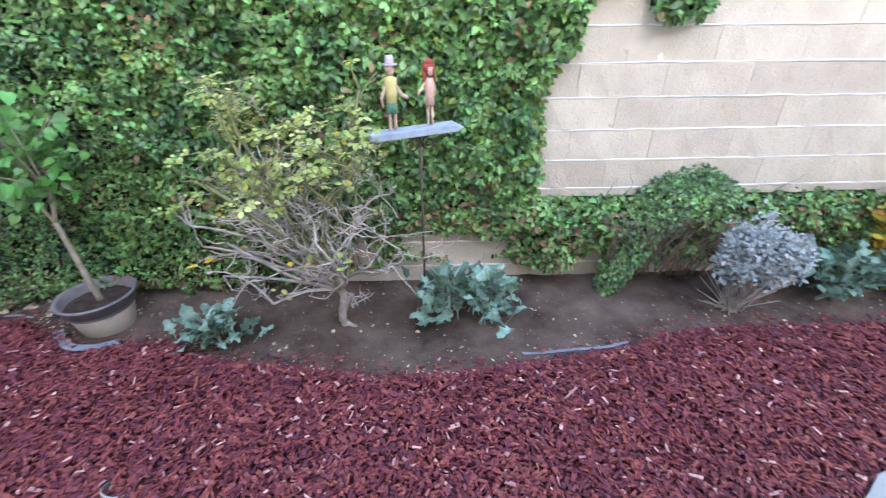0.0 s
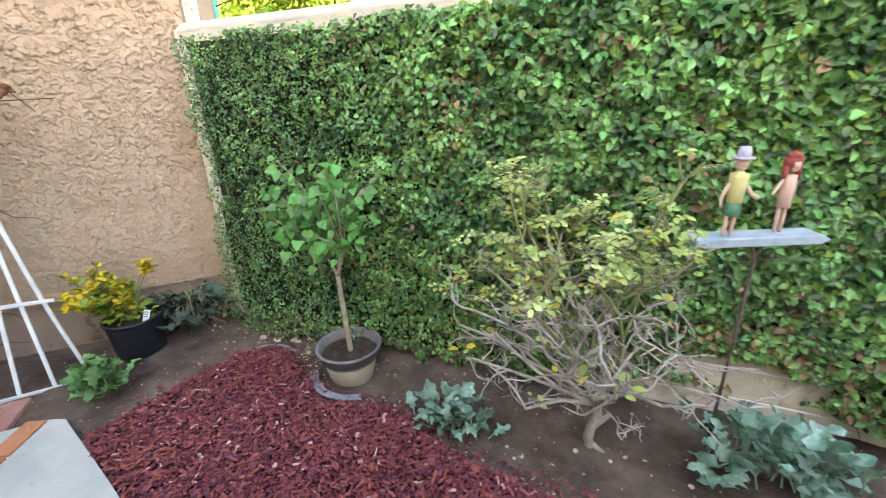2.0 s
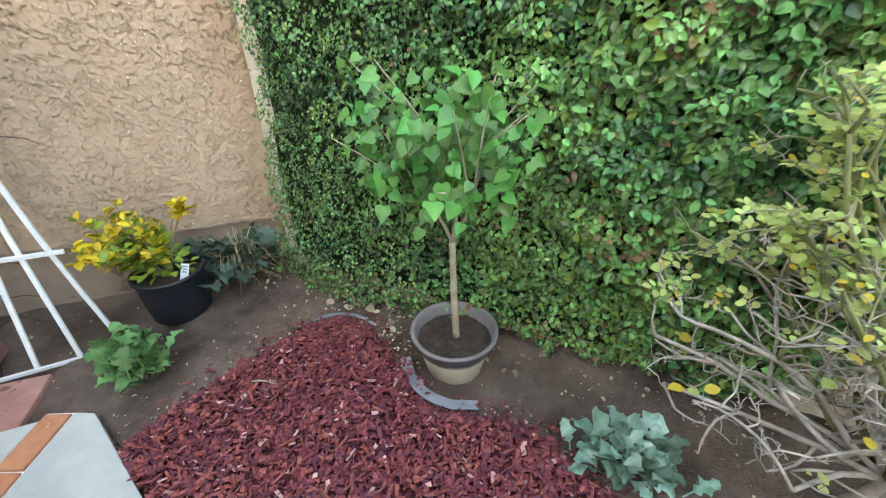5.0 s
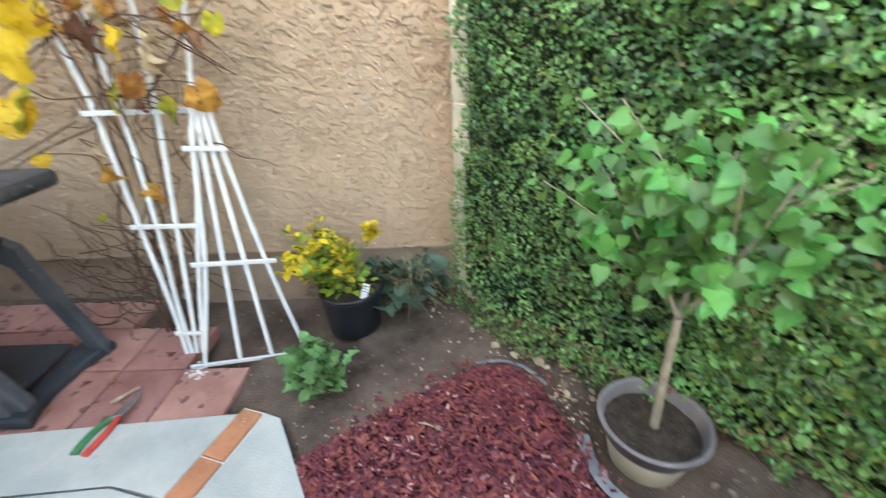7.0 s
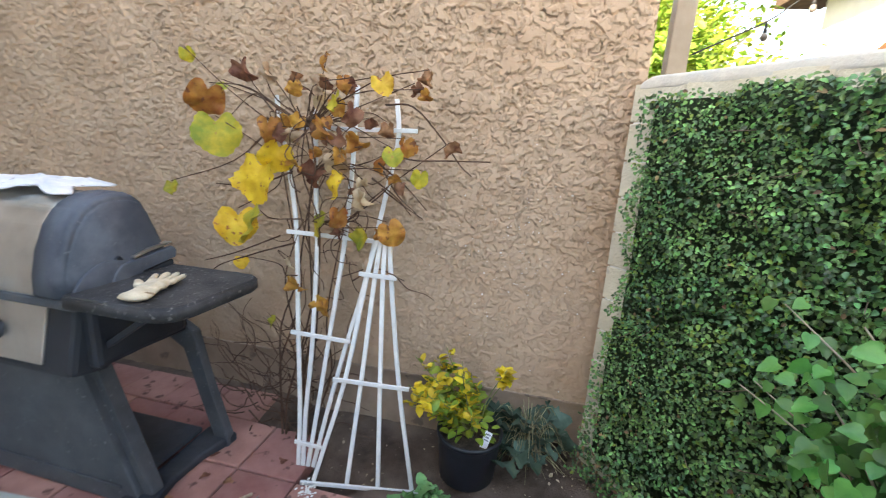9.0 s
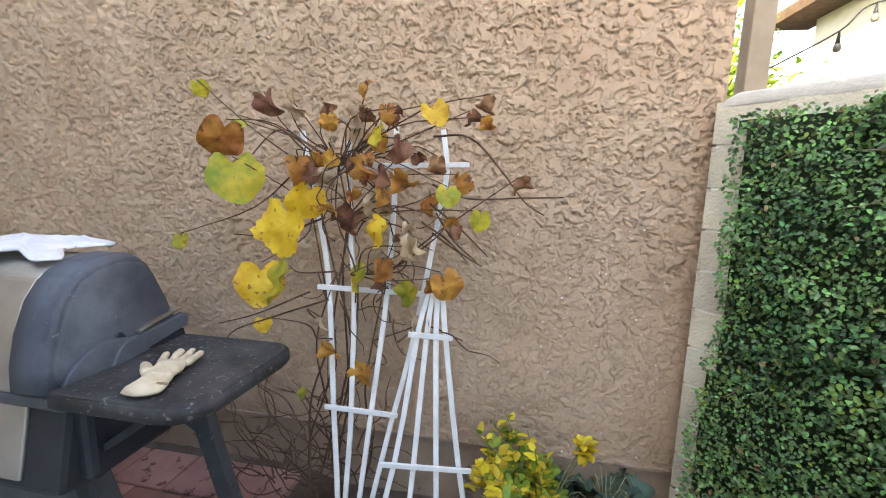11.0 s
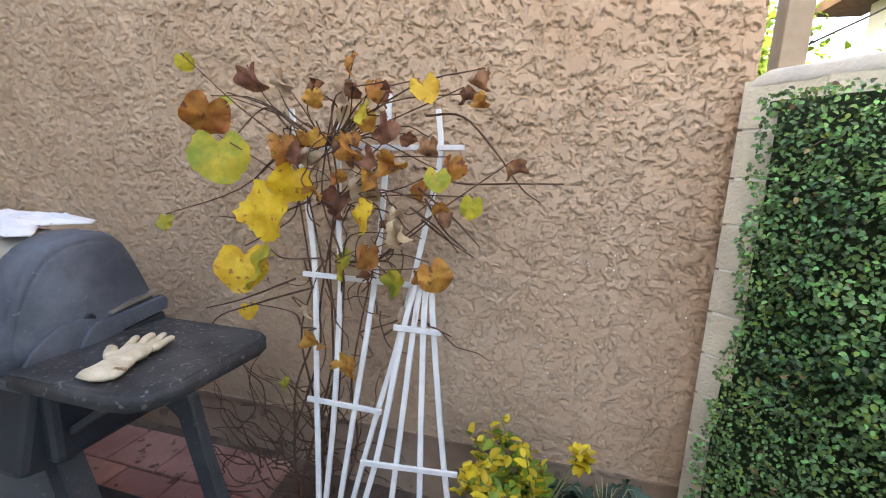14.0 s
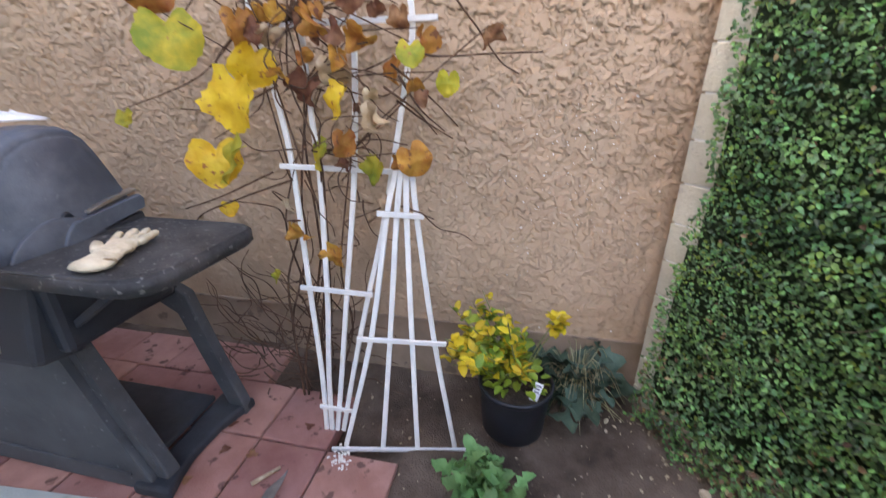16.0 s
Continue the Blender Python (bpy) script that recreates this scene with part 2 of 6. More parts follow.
M_V_ORA = mat("vine_leaf_orange", (0.36, 0.125, 0.03), (0.56, 0.30, 0.06), 18, 0.7, 0.4, 90, translucent=0.2, vary=0.2, spots=(0.22, 0.09, 0.04), spot_scale=40, spot_at=0.6)
M_V_BRN = mat("vine_leaf_brown", (0.15, 0.052, 0.034), (0.34, 0.17, 0.095), 18, 0.8, 0.4, 90, translucent=0.1, vary=0.25)
M_V_PALE = mat("vine_leaf_pale", (0.42, 0.28, 0.16), (0.60, 0.47, 0.33), 18, 0.8, 0.4, 90, translucent=0.1, vary=0.2)
M_POTTAN = mat("pot_tan", (0.60, 0.54, 0.42), (0.70, 0.64, 0.52), 8, 0.6, 0.2, 90, spots=(0.42, 0.36, 0.28), spot_scale=18, spot_at=0.66)
M_POTRIM = mat("pot_rim", (0.16, 0.145, 0.15), (0.24, 0.22, 0.22), 8, 0.6, 0.2, 90)
M_POTSOIL = mat("pot_soil", (0.035, 0.024, 0.018), (0.09, 0.065, 0.05), 30, 0.95, 1.0, 120, depth=0.01, spots=(0.2, 0.15, 0.12), spot_scale=90, spot_at=0.66)
M_BLACK = mat("black_plastic", (0.012, 0.014, 0.02), (0.022, 0.026, 0.035), 9, 0.45, 0.15, 90, spec=0.5)
M_TAG = mat("tag", (0.75, 0.77, 0.80), (0.85, 0.86, 0.88), 60, 0.5, 0.0)
M_INK = mat("tag_print", (0.12, 0.14, 0.2), (0.2, 0.2, 0.25), 60, 0.6, 0.0)
M_EDGE = mat("edging", (0.15, 0.165, 0.19), (0.27, 0.29, 0.32), 12, 0.6, 0.3, 80)
M_GPLAS = mat("grill_plastic", (0.042, 0.047, 0.056), (0.090, 0.098, 0.110), 5, 0.55, 0.4, 200, spots=(0.15, 0.16, 0.17), spot_scale=60, spot_at=0.66, rough_to=0.7)
M_GLID = mat("grill_cast", (0.050, 0.062, 0.085), (0.105, 0.122, 0.152), 9, 0.38, 0.35, 260, spots=(0.13, 0.145, 0.165), spot_scale=70, spot_at=0.66, rough_to=0.65)
M_GSHELF = mat("shelf_plastic", (0.020, 0.021, 0.024), (0.062, 0.062, 0.066), 9, 0.6, 0.6, 160, depth=0.003, spots=(0.15, 0.15, 0.145), spot_scale=60, spot_at=0.61)
M_STEEL = mat("stainless", (0.44, 0.43, 0.41), (0.60, 0.59, 0.56), 5, 0.32, 0.1, 300, metal=1.0, rough_to=0.48)
M_KNOB = mat("knob", (0.02, 0.022, 0.028), (0.035, 0.038, 0.045), 10, 0.5, 0.1, 90)
M_GSIDE = mat("console_plastic", (0.014, 0.016, 0.021), (0.028, 0.032, 0.040), 6, 0.5, 0.3, 180, rough_to=0.65)
M_DARKBASE = mat("grill_base", (0.020, 0.025, 0.034), (0.045, 0.052, 0.064), 7, 0.6, 0.4, 60)
M_GLOVE = mat("glove_leather", (0.52, 0.44, 0.31), (0.68, 0.60, 0.46), 24, 0.85, 0.6, 150, depth=0.004, spots=(0.24, 0.16, 0.09), spot_scale=22, spot_at=0.66)
M_CLOTH = mat("printed_cloth", (0.62, 0.64, 0.68), (0.76, 0.77, 0.79), 20, 0.85, 0.4, 60, spots=(0.16, 0.16, 0.24), spot_scale=34, spot_at=0.66)
M_BOX = mat("burgundy_box", (0.075, 0.02, 0.018), (0.13, 0.035, 0.03), 8, 0.6, 0.2, 90)
M_RED = mat("red_grip", (0.45, 0.04, 0.03), (0.58, 0.07, 0.05), 20, 0.5, 0.1, 90)
M_GREEN = mat("green_grip", (0.02, 0.14, 0.055), (0.04, 0.21, 0.09), 20, 0.5, 0.1, 90)
M_TOOLST = mat("tool_steel", (0.25, 0.25, 0.25), (0.4, 0.39, 0.38), 20, 0.45, 0.2, 120, metal=0.8)
M_SHELFB = mat("blue_board", (0.25, 0.33, 0.38), (0.40, 0.48, 0.53), 22, 0.75, 0.4, 100)
M_RUST = mat("rusty_iron", (0.05, 0.04, 0.035), (0.12, 0.08, 0.06), 40, 0.8, 0.4, 120)
M_SKIN = mat("painted_pink", (0.58, 0.36, 0.28), (0.66, 0.44, 0.35), 30, 0.6, 0.2, 90)
M_SHIRT = mat("painted_yellow", (0.58, 0.52, 0.20), (0.68, 0.62, 0.28), 30, 0.6, 0.2, 90)
M_SHORTS = mat("painted_green", (0.05, 0.16, 0.10), (0.09, 0.24, 0.15), 30, 0.6, 0.2, 90)
M_HAIR = mat("painted_red", (0.26, 0.045, 0.035), (0.38, 0.08, 0.06), 40, 0.7, 0.4, 90)
M_HAT = mat("painted_lilac", (0.42, 0.38, 0.50), (0.54, 0.50, 0.60), 30, 0.6, 0.2, 90)
M_POST = mat("post_paint", (0.30, 0.235, 0.17), (0.37, 0.295, 0.22), 9, 0.7, 0.3, 60)
M_TEAL = mat("teal_paint", (0.10, 0.42, 0.36), (0.16, 0.52, 0.45), 12, 0.5, 0.2, 60)
M_HOUSE = mat("pale_stucco", (0.66, 0.63, 0.57), (0.76, 0.73, 0.67), 3, 0.9, 0.4, 60)
M_EAVE = mat("eave_wood", (0.07, 0.042, 0.024), (0.12, 0.078, 0.05), 8, 0.8, 0.3, 60)
M_ROOF = mat("roof_tile", (0.30, 0.20, 0.14), (0.42, 0.29, 0.21), 6, 0.85, 0.5, 40)
M_SAIL = mat("shade_cloth", (0.070, 0.031, 0.010), (0.092, 0.042, 0.014), 30, 0.85, 0.2, 160)
M_GLASS = mat("window_pane", (0.03, 0.04, 0.05), (0.06, 0.07, 0.08), 2, 0.08, 0.0, spec=0.6)
M_CABLE = mat("cable", (0.01, 0.01, 0.01), (0.02, 0.02, 0.02), 20, 0.6, 0.0)
M_BULB = mat("bulb_glass", (0.10, 0.09, 0.08), (0.18, 0.16, 0.14), 20, 0.2, 0.0)
M_TREELEAF = mat("sunlit_leaf", (0.09, 0.17, 0.02), (0.22, 0.32, 0.03), 1.2, 0.55, 0.2, 60, vary=0.4, by="island", translucent=0.35)
M_PLAIN = mat("plain_wall", (0.55, 0.49, 0.42), (0.62, 0.56, 0.49), 2, 0.9, 0.4, 60)


# ---- builders ----
def finish(name, me, material, parent=None, label="", smooth_shade=False):
    for m in material if isinstance(material, (list, tuple)) else [material]:
        me.materials.append(m)
    if smooth_shade:
        me.polygons.foreach_set("use_smooth", [True] * len(me.polygons))
    ob = new(name, me)
    if parent:
        ob.parent = parent
    return tagged(ob, label)


def part(name, bm, material, parent=None, label="", smooth_shade=False):
    me = bpy.data.meshes.new(name)
    bmesh.ops.recalc_face_normals(bm, faces=bm.faces)
    bm.to_mesh(me)
    bm.free()
    return finish(name, me, material, parent, label, smooth_shade)


def raw(name, verts, faces, material, parent=None, label="", smooth_shade=False, slots=None):
    me = bpy.data.meshes.new(name)
    me.from_pydata([tuple(v) for v in verts] if not isinstance(verts, np.ndarray) else verts.tolist(), [], faces)
    ob = finish(name, me, material, parent, label, smooth_shade)
    if slots is not None:
        me.polygons.foreach_set("material_index", slots)
    me.update()
    return ob


def thing(name, label, category, place=(0, 0, 0), group="", kind=""):
    ob = new(name)
    ob.location = place
    return tagged(ob, label, category, group, kind)


def box(x0, x1, y0, y1, z0, z1, bevel=0.0, segs=2, bm=None, m=None):
    bm = bm or bmesh.new()
    mx = Matrix.LocRotScale(((x0 + x1) / 2, (y0 + y1) / 2, (z0 + z1) / 2), None, (abs(x1 - x0), abs(y1 - y0), abs(z1 - z0)))
    r = bmesh.ops.create_cube(bm, size=1, matrix=(m or Matrix()) @ mx)
    if bevel:
        edges = list({e for v in r["verts"] for e in v.link_edges})
        bmesh.ops.bevel(bm, geom=edges, offset=bevel, segments=segs, affect="EDGES", profile=0.5)
    return bm


def beam(a, b, w, h, bevel=0.002, up=(0, 0, 1), bm=None):
    """A bar from a to b, w across and h deep."""
    a, b = Vector(a), Vector(b)
    z = (b - a).normalized()
    x = Vector(up).cross(z)
    x = x.normalized() if x.length > 1e-4 else Vector((1, 0, 0))
    y = z.cross(x)
    m = Matrix((x, y, z)).transposed().to_4x4()
    m.translation = (a + b) / 2
    return box(-w / 2, w / 2, -h / 2, h / 2, -(b - a).length / 2, (b - a).length / 2, bevel, 1, bm, m)


def lathe(profile, segs=40, bm=None):
    bm = bm or bmesh.new()
    rings = []
    for r, z in profile:
        rings.append([bm.verts.new((r * math.cos(2 * math.pi * k / segs), r * math.sin(2 * math.pi * k / segs), z)) for k in range(segs)])
    for p, q in zip(rings, rings[1:]):
        for k in range(segs):
            bm.faces.new((p[k], p[(k + 1) % segs], q[(k + 1) % segs], q[k]))
    return bm


def prism(outline, depth, bevel=0.0, m=None, bm=None):
    """An outline in x, z given depth along y, from 0 to depth."""
    bm = bm or bmesh.new()
    m = m or Matrix()
    a = [bm.verts.new(m @ Vector((x, 0, z))) for x, z in outline]
    b = [bm.verts.new(m @ Vector((x, depth, z))) for x, z in outline]
    fs = [bm.faces.new(a), bm.faces.new(b[::-1])]
    for i in range(len(a)):
        j = (i + 1) % len(a)
        fs.append(bm.faces.new((a[j], a[i], b[i], b[j])))
    if bevel:
        edges = list({e for f in fs for e in f.edges})
        bmesh.ops.bevel(bm, geom=edges, offset=bevel, segments=2, affect="EDGES", profile=0.5)
    return bm


def tubes(lines, sides=6):
    """Verts and faces of round stems: each line is (points, radius at its start, radius at its end)."""
    V, F = [], []
    for pts, r0, r1 in lines:
        pts = [Vector(p) for p in pts]
        base, n = len(V), len(pts)
        for i, p in enumerate(pts):
            t = (pts[min(i + 1, n - 1)] - pts[max(i - 1, 0)])
            t = t.normalized() if t.length > 1e-9 else Vector((0, 0, 1))
            x = t.cross(Vector((0.31, 0.62, 0.72)))
            x = x.normalized() if x.length > 1e-3 else Vector((1, 0, 0))
            y = t.cross(x)
            r = r0 + (r1 - r0) * i / max(1, n - 1)
            for k in range(sides):
                c, s = math.cos(2 * math.pi * k / sides), math.sin(2 * math.pi * k / sides)
                V.append(p + x * (r * c) + y * (r * s))
        for i in range(n - 1):
            for k in range(sides):
                k2 = (k + 1) % sides
                F.append((base + i * sides + k, base + i * sides + k2, base + (i + 1) * sides + k2, base + (i + 1) * sides + k))
        F.append(tuple(base + k for k in range(sides))[::-1])
        F.append(tuple(base + (n - 1) * sides + k for k in range(sides)))
    return V, F


def stems(name, lines, material, parent=None, label="", sides=6):
    V, F = tubes(lines, sides)
    return raw(name, V, F, material, parent, label, True)


def unit(a):
    return a / np.maximum(np.linalg.norm(a, axis=1, keepdims=True), 1e-9)


OVAL = (np.array([(0, 0, 0), (0.27, 0.2, 0.05), (0.36, 0.5, 0.07), (0.22, 0.82, 0.03), (0, 1, -0.06), (-0.22, 0.82, 0.03), (-0.36, 0.5, 0.07), (-0.27, 0.2, 0.05), (0, 0.5, -0.02)]),
        [(0, 1, 2, 8), (8, 2, 3, 4), (0, 8, 6, 7), (8, 4, 5, 6)])
IVYLEAF = (OVAL[0] * np.array([0.98, 1.0, 2.6]), OVAL[1])
HEART = (np.array([(0, 0, 0), (0.24, -0.10, 0.05), (0.43, 0.04, 0.09), (0.48, 0.28, 0.09), (0.38, 0.55, 0.06), (0.19, 0.82, 0.0), (0, 1.05, -0.12), (-0.19, 0.82, 0.0), (-0.38, 0.55, 0.06), (-0.48, 0.28, 0.09), (-0.43, 0.04, 0.09), (-0.24, -0.10, 0.05), (0, 0.3, -0.02), (0, 0.7, -0.05)]),
         [(0, 1, 2, 12), (12, 2, 3, 4), (12, 4, 5, 13), (13, 5, 6), (0, 12, 10, 11), (12, 8, 9, 10), (12, 13, 7, 8), (13, 6, 7)])


def leaf_verts(P, Z, T, size, shape):
    """Leaves at P that face Z, their tips towards T."""
    tv, tf = shape
    Z = unit(Z)
    Y = unit(T - (T * Z).sum(1, keepdims=True) * Z)
    X = np.cross(Y, Z)
    size = np.asarray(size)[:, None, None]
    V = P[:, None, :] + size * (X[:, None, :] * tv[None, :, :1] + Y[:, None, :] * tv[None, :, 1:2] + Z[:, None, :] * tv[None, :, 2:])
    k = len(tv)
    F = [tuple(i * k + j for j in f) for i in range(len(P)) for f in tf]
    return V.reshape(-1, 3), F


def leaves(name, P, Z, T, size, shape, material, parent=None, label="", weights=None, seed=1, kind="stuff"):
    V, F = leaf_verts(P, Z, T, size, shape)
    slots = None
    if weights:
        pick = np.random.RandomState(seed).choice(len(weights), len(P), p=weights)
        slots = np.repeat(pick, len(shape[1])).tolist()
    ob = raw(name, V, F, material, parent, label, True, slots)
    return tagged(ob, kind=kind)


# ---- ground ----
MULCH_TOP = [(-2.49, 0.80), (-2.47, 0.97), (-2.42, 1.30), (-2.34, 1.60), (-2.22, 1.70), (-2.08, 1.70), (-1.93, 1.60), (-1.81, 1.51), (-1.66, 1.455),
             (-1.50, 1.50), (-1.34, 1.55), (-1.22, 1.52), (-0.93, 1.41), (-0.55, 1.38), (-0.2, 1.33), (0.16, 1.38), (0.36, 1.42), (0.83, 1.52),
             (0.98, 1.60), (1.27, 1.66), (1.7, 1.68), (2.6, 1.71), (3.4, 1.70)]
SLAB_EDGE = [(3.4, 1.2), (2.2, 1.20), (1.40, 0.91), (1.12, 0.70), (0.3, 0.57), (-0.6, 0.55), (-1.4, 0.60), (-2.1, 0.755), (-2.66, 0.87)]
MULCH = MULCH_TOP + SLAB_EDGE[:-1]


def soil_z(x, y):
    z = 0.03 * (fbm(x * 5, y * 5, 1) - 0.5) + 0.016 * (fbm(x * 26, y * 26, 3) - 0.5)
    hole = np.exp(-(((x + 1.69) / 0.20) ** 2 + ((y - 1.69) / 0.20) ** 2) ** 2)
    z = z - 0.035 * hole + 0.02 * smooth(1.6, 2.0, y)
    s = (x - CORNER.x) * DOWN.x + (y - CORNER.y) * DOWN.y
    n = (x - CORNER.x) * OUT.x + (y - CORNER.y) * OUT.y
    z = z - 0.05 * smooth(0.55, 0.4, n) * smooth(0.4, 0.6, s) * smooth(1.7, 1.4, s) - 0.06 * smooth(0.85, 1.0, s) * smooth(0.1, 0.4, n)
    under = inside(x, y, MULCH) * smooth(0, 0.06, from_line(x, y, MULCH, True))
    z = z - 0.03 * under
    slab = inside(x, y, [(-2.66, 0.87)] + [(-12, -10), (12, -12), (12, 1.2)] + SLAB_EDGE)
    z = np.where(slab, -0.10, z)
    return z


def ground():
    near_x, near_y = np.arange(-5.0, 3.6, 0.03), np.arange(-1.2, 2.6, 0.03)
    far = np.array([6, 10, 20, 60, 200, 1500.0])
    xs, ys = np.concatenate([-far[::-1], near_x, far]), np.concatenate([-far[::-1], near_y, far])
    X, Y = np.meshgrid(xs, ys)
    Z = np.where((np.abs(X) < 6) & (np.abs(Y) < 3), soil_z(X, Y), -0.12)
    V = np.stack([X, Y, Z], -1).reshape(-1, 3)
    w, h = len(xs), len(ys)
    F = [(j * w + i, j * w + i + 1, (j + 1) * w + i + 1, (j + 1) * w + i) for j in range(h - 1) for i in range(w - 1)]
    tagged(raw("ground", V, F, M_SOIL, smooth_shade=True), "dark brown bare garden soil, dry and crumbly", "ground", kind="structure")


ground()


def mulch():
    rng = np.random.RandomState(5)
    xs, ys = np.arange(-2.6, 3.45, 0.025), np.arange(0.5, 1.8, 0.025)
    X, Y = np.meshgrid(xs, ys)
    D = from_line(X, Y, MULCH, True)
    ok = inside(X, Y, MULCH)
    Z = -0.02 + 0.045 * smooth(0, 0.07, D) + 0.02 * (fbm(X * 9, Y * 9, 2) - 0.5)
    V = np.stack([X, Y, Z], -1).reshape(-1, 3)
    w = len(xs)
    keep = ok[:-1, :-1] & ok[1:, :-1] & ok[:-1, 1:] & ok[1:, 1:]
    F = [(j * w + i, j * w + i + 1, (j + 1) * w + i + 1, (j + 1) * w + i) for j, i in zip(*np.nonzero(keep))]
    bed = tagged(raw("mulch_bed", V, F, M_MULCHB, smooth_shade=True), "bed of dark red dyed wood mulch", "mulch", kind="structure")
    n = 62000
    x, y = rng.uniform(-2.6, 3.3, n), rng.uniform(0.55, 1.80, n)
    dist = from_line(x, y, MULCH, True)
    ok = inside(x, y, MULCH) | ((dist < 0.05) & (rng.rand(n) < 0.18) & (y > 0.95))
    x, y, dist = x[ok], y[ok], dist[ok]
    n = len(x)
    z = -0.012 + 0.045 * smooth(0, 0.07, dist) + 0.02 * (fbm(x * 9, y * 9, 2) - 0.5) + rng.uniform(0, 0.022, n)
    L, W, H = rng.gamma(2.4, 0.0075, n) + 0.007, rng.gamma(3.4, 0.0016, n) + 0.0024, rng.uniform(0.0012, 0.004, n)
    L = np.minimum(L, 0.075)
    a, tilt, roll = rng.uniform(0, 2 * np.pi, n), rng.normal(0, 0.28, n), rng.normal(0, 0.4, n)
    ux = np.stack([np.cos(a) * np.cos(tilt), np.sin(a) * np.cos(tilt), np.sin(tilt)], 1)
    side = unit(np.stack([-np.sin(a), np.cos(a), np.zeros(n)], 1) * np.cos(roll)[:, None] + np.array([0, 0, 1.0]) * np.sin(roll)[:, None])
    up = np.cross(ux, side)
    corner = np.array([(-1, -0.8, -1), (1, -0.55, -1), (0.85, 0.7, -1), (-1, 0.9, -1), (-0.95, -0.7, 1), (0.9, -0.5, 1), (0.75, 0.6, 1), (-0.9, 0.8, 1)]) / 2
    V = np.stack([x, y, z], 1)[:, None, :] + (L[:, None] * ux)[:, None, :] * corner[None, :, :1] + (W[:, None] * side)[:, None, :] * corner[None, :, 1:2] * 1.6 + (H[:, None] * up)[:, None, :] * corner[None, :, 2:]
    quads = [(4, 5, 6, 7), (0, 1, 5, 4), (1, 2, 6, 5), (2, 3, 7, 6), (3, 0, 4, 7)]
    F = [tuple(8 * i + k for k in q) for i in range(n) for q in quads]
    tagged(raw("mulch_chips", V.reshape(-1, 3), F, [M_CHIP, M_CHIPP], bed, "red-dyed shredded wood chips", False, np.repeat((rng.rand(n) < 0.035).astype(int), 5).tolist()), kind="stuff")


mulch()


def litter():
    rng = np.random.RandomState(8)
    n = 11000
    x, y = rng.uniform(-3.7, 2.6, n), rng.uniform(0.85, 2.1, n)
    D = from_line(x, y, MULCH_TOP)
    p = 0.12 + 0.75 * np.exp(-D / 0.07) + 0.6 * np.exp(-np.abs(y - wall_y(x) + 0.17) / 0.07) * (x < -0.6) + 1.2 * np.exp(-(((x + 2.1) / 0.35) ** 2 + ((y - 1.78) / 0.12) ** 2))
    ok = (~inside(x, y, MULCH)) & (rng.rand(n) < p) & (y < wall_y(x) - 0.02)
    x, y = x[ok], y[ok]
    n = len(x)
    P = np.stack([x, y, soil_z(x, y) + 0.003], 1)
    a = rng.uniform(0, 6.28, n)
    Z = np.stack([rng.normal(0, 0.35, n), rng.normal(0, 0.35, n), np.ones(n)], 1)
    T = np.stack([np.cos(a), np.sin(a), np.zeros(n)], 1)
    tagged(leaves("soil_litter", P, Z, T, (rng.gamma(2.0, 0.0035, n) + 0.003) * (1 + 1.6 * np.exp(-(((x + 2.1) / 0.35) ** 2 + ((y - 1.80) / 0.12) ** 2))), OVAL, M_LITTER), "pale crumbs and dry leaf bits scattered on the soil", "litter", kind="stuff")
    for px, py, r in ((-0.53, 1.61, 0.011), (-0.40, 1.62, 0.008), (-0.72, 1.50, 0.007), (0.62, 1.60, 0.008)):
        bm = bmesh.new()
        bmesh.ops.create_icosphere(bm, subdivisions=2, radius=r)
        for v in bm.verts:
            v.co *= 1 + 0.25 * (noise.noise(v.co * 160) - 0.1)
            v.co.z *= 0.7
        tagged(part("pebble", bm, M_BLOCK, None, "", True), "small white pebble on the soil", "pebble", "pebbles on the soil").location = (px, py, float(soil_z(np.array([px]), np.array([py]))[0]) + r * 0.4)
    st = stems("stick", [(spline([(-2.30, 1.19, 0.04), (-2.25, 1.225, 0.05), (-2.19, 1.25, 0.042)], 4), 0.004, 0.003)], M_LITTER)
    tagged(st, "short pale broken stick on the mulch", "stick")


litter()


# ---- patio ----
def flat_piece(name, outline, z0, z1, material, parent=None, label="", bevel=0.006):
    bm = bmesh.new()
    a = [bm.verts.new((x, y, z1)) for x, y in outline]
    b = [bm.verts.new((x, y, z0)) for x, y in outline]
    top = bm.faces.new(a)
    bm.faces.new(b[::-1])
    for i in range(len(a)):
        j = (i + 1) % len(a)
        bm.faces.new((a[i], b[i], b[j], a[j]))
    if bevel:
        bmesh.ops.bevel(bm, geom=list(top.edges), offset=bevel, segments=2, affect="EDGES", profile=0.5)
    return part(name, bm, material, parent, label)


def at(s, n):
    v = hw(s, n)
    return (v.x, v.y)


def slab_n(s):
    return 0.775 + 0.078 * s


BR_A, BR_B = Vector((-2.765, 0.815)), Vector((-2.43, 0.235))   # the brick ribbon's middle line
BR_D = (BR_B - BR_A).normalized()
BR_N = Vector((-BR_D.y, BR_D.x))


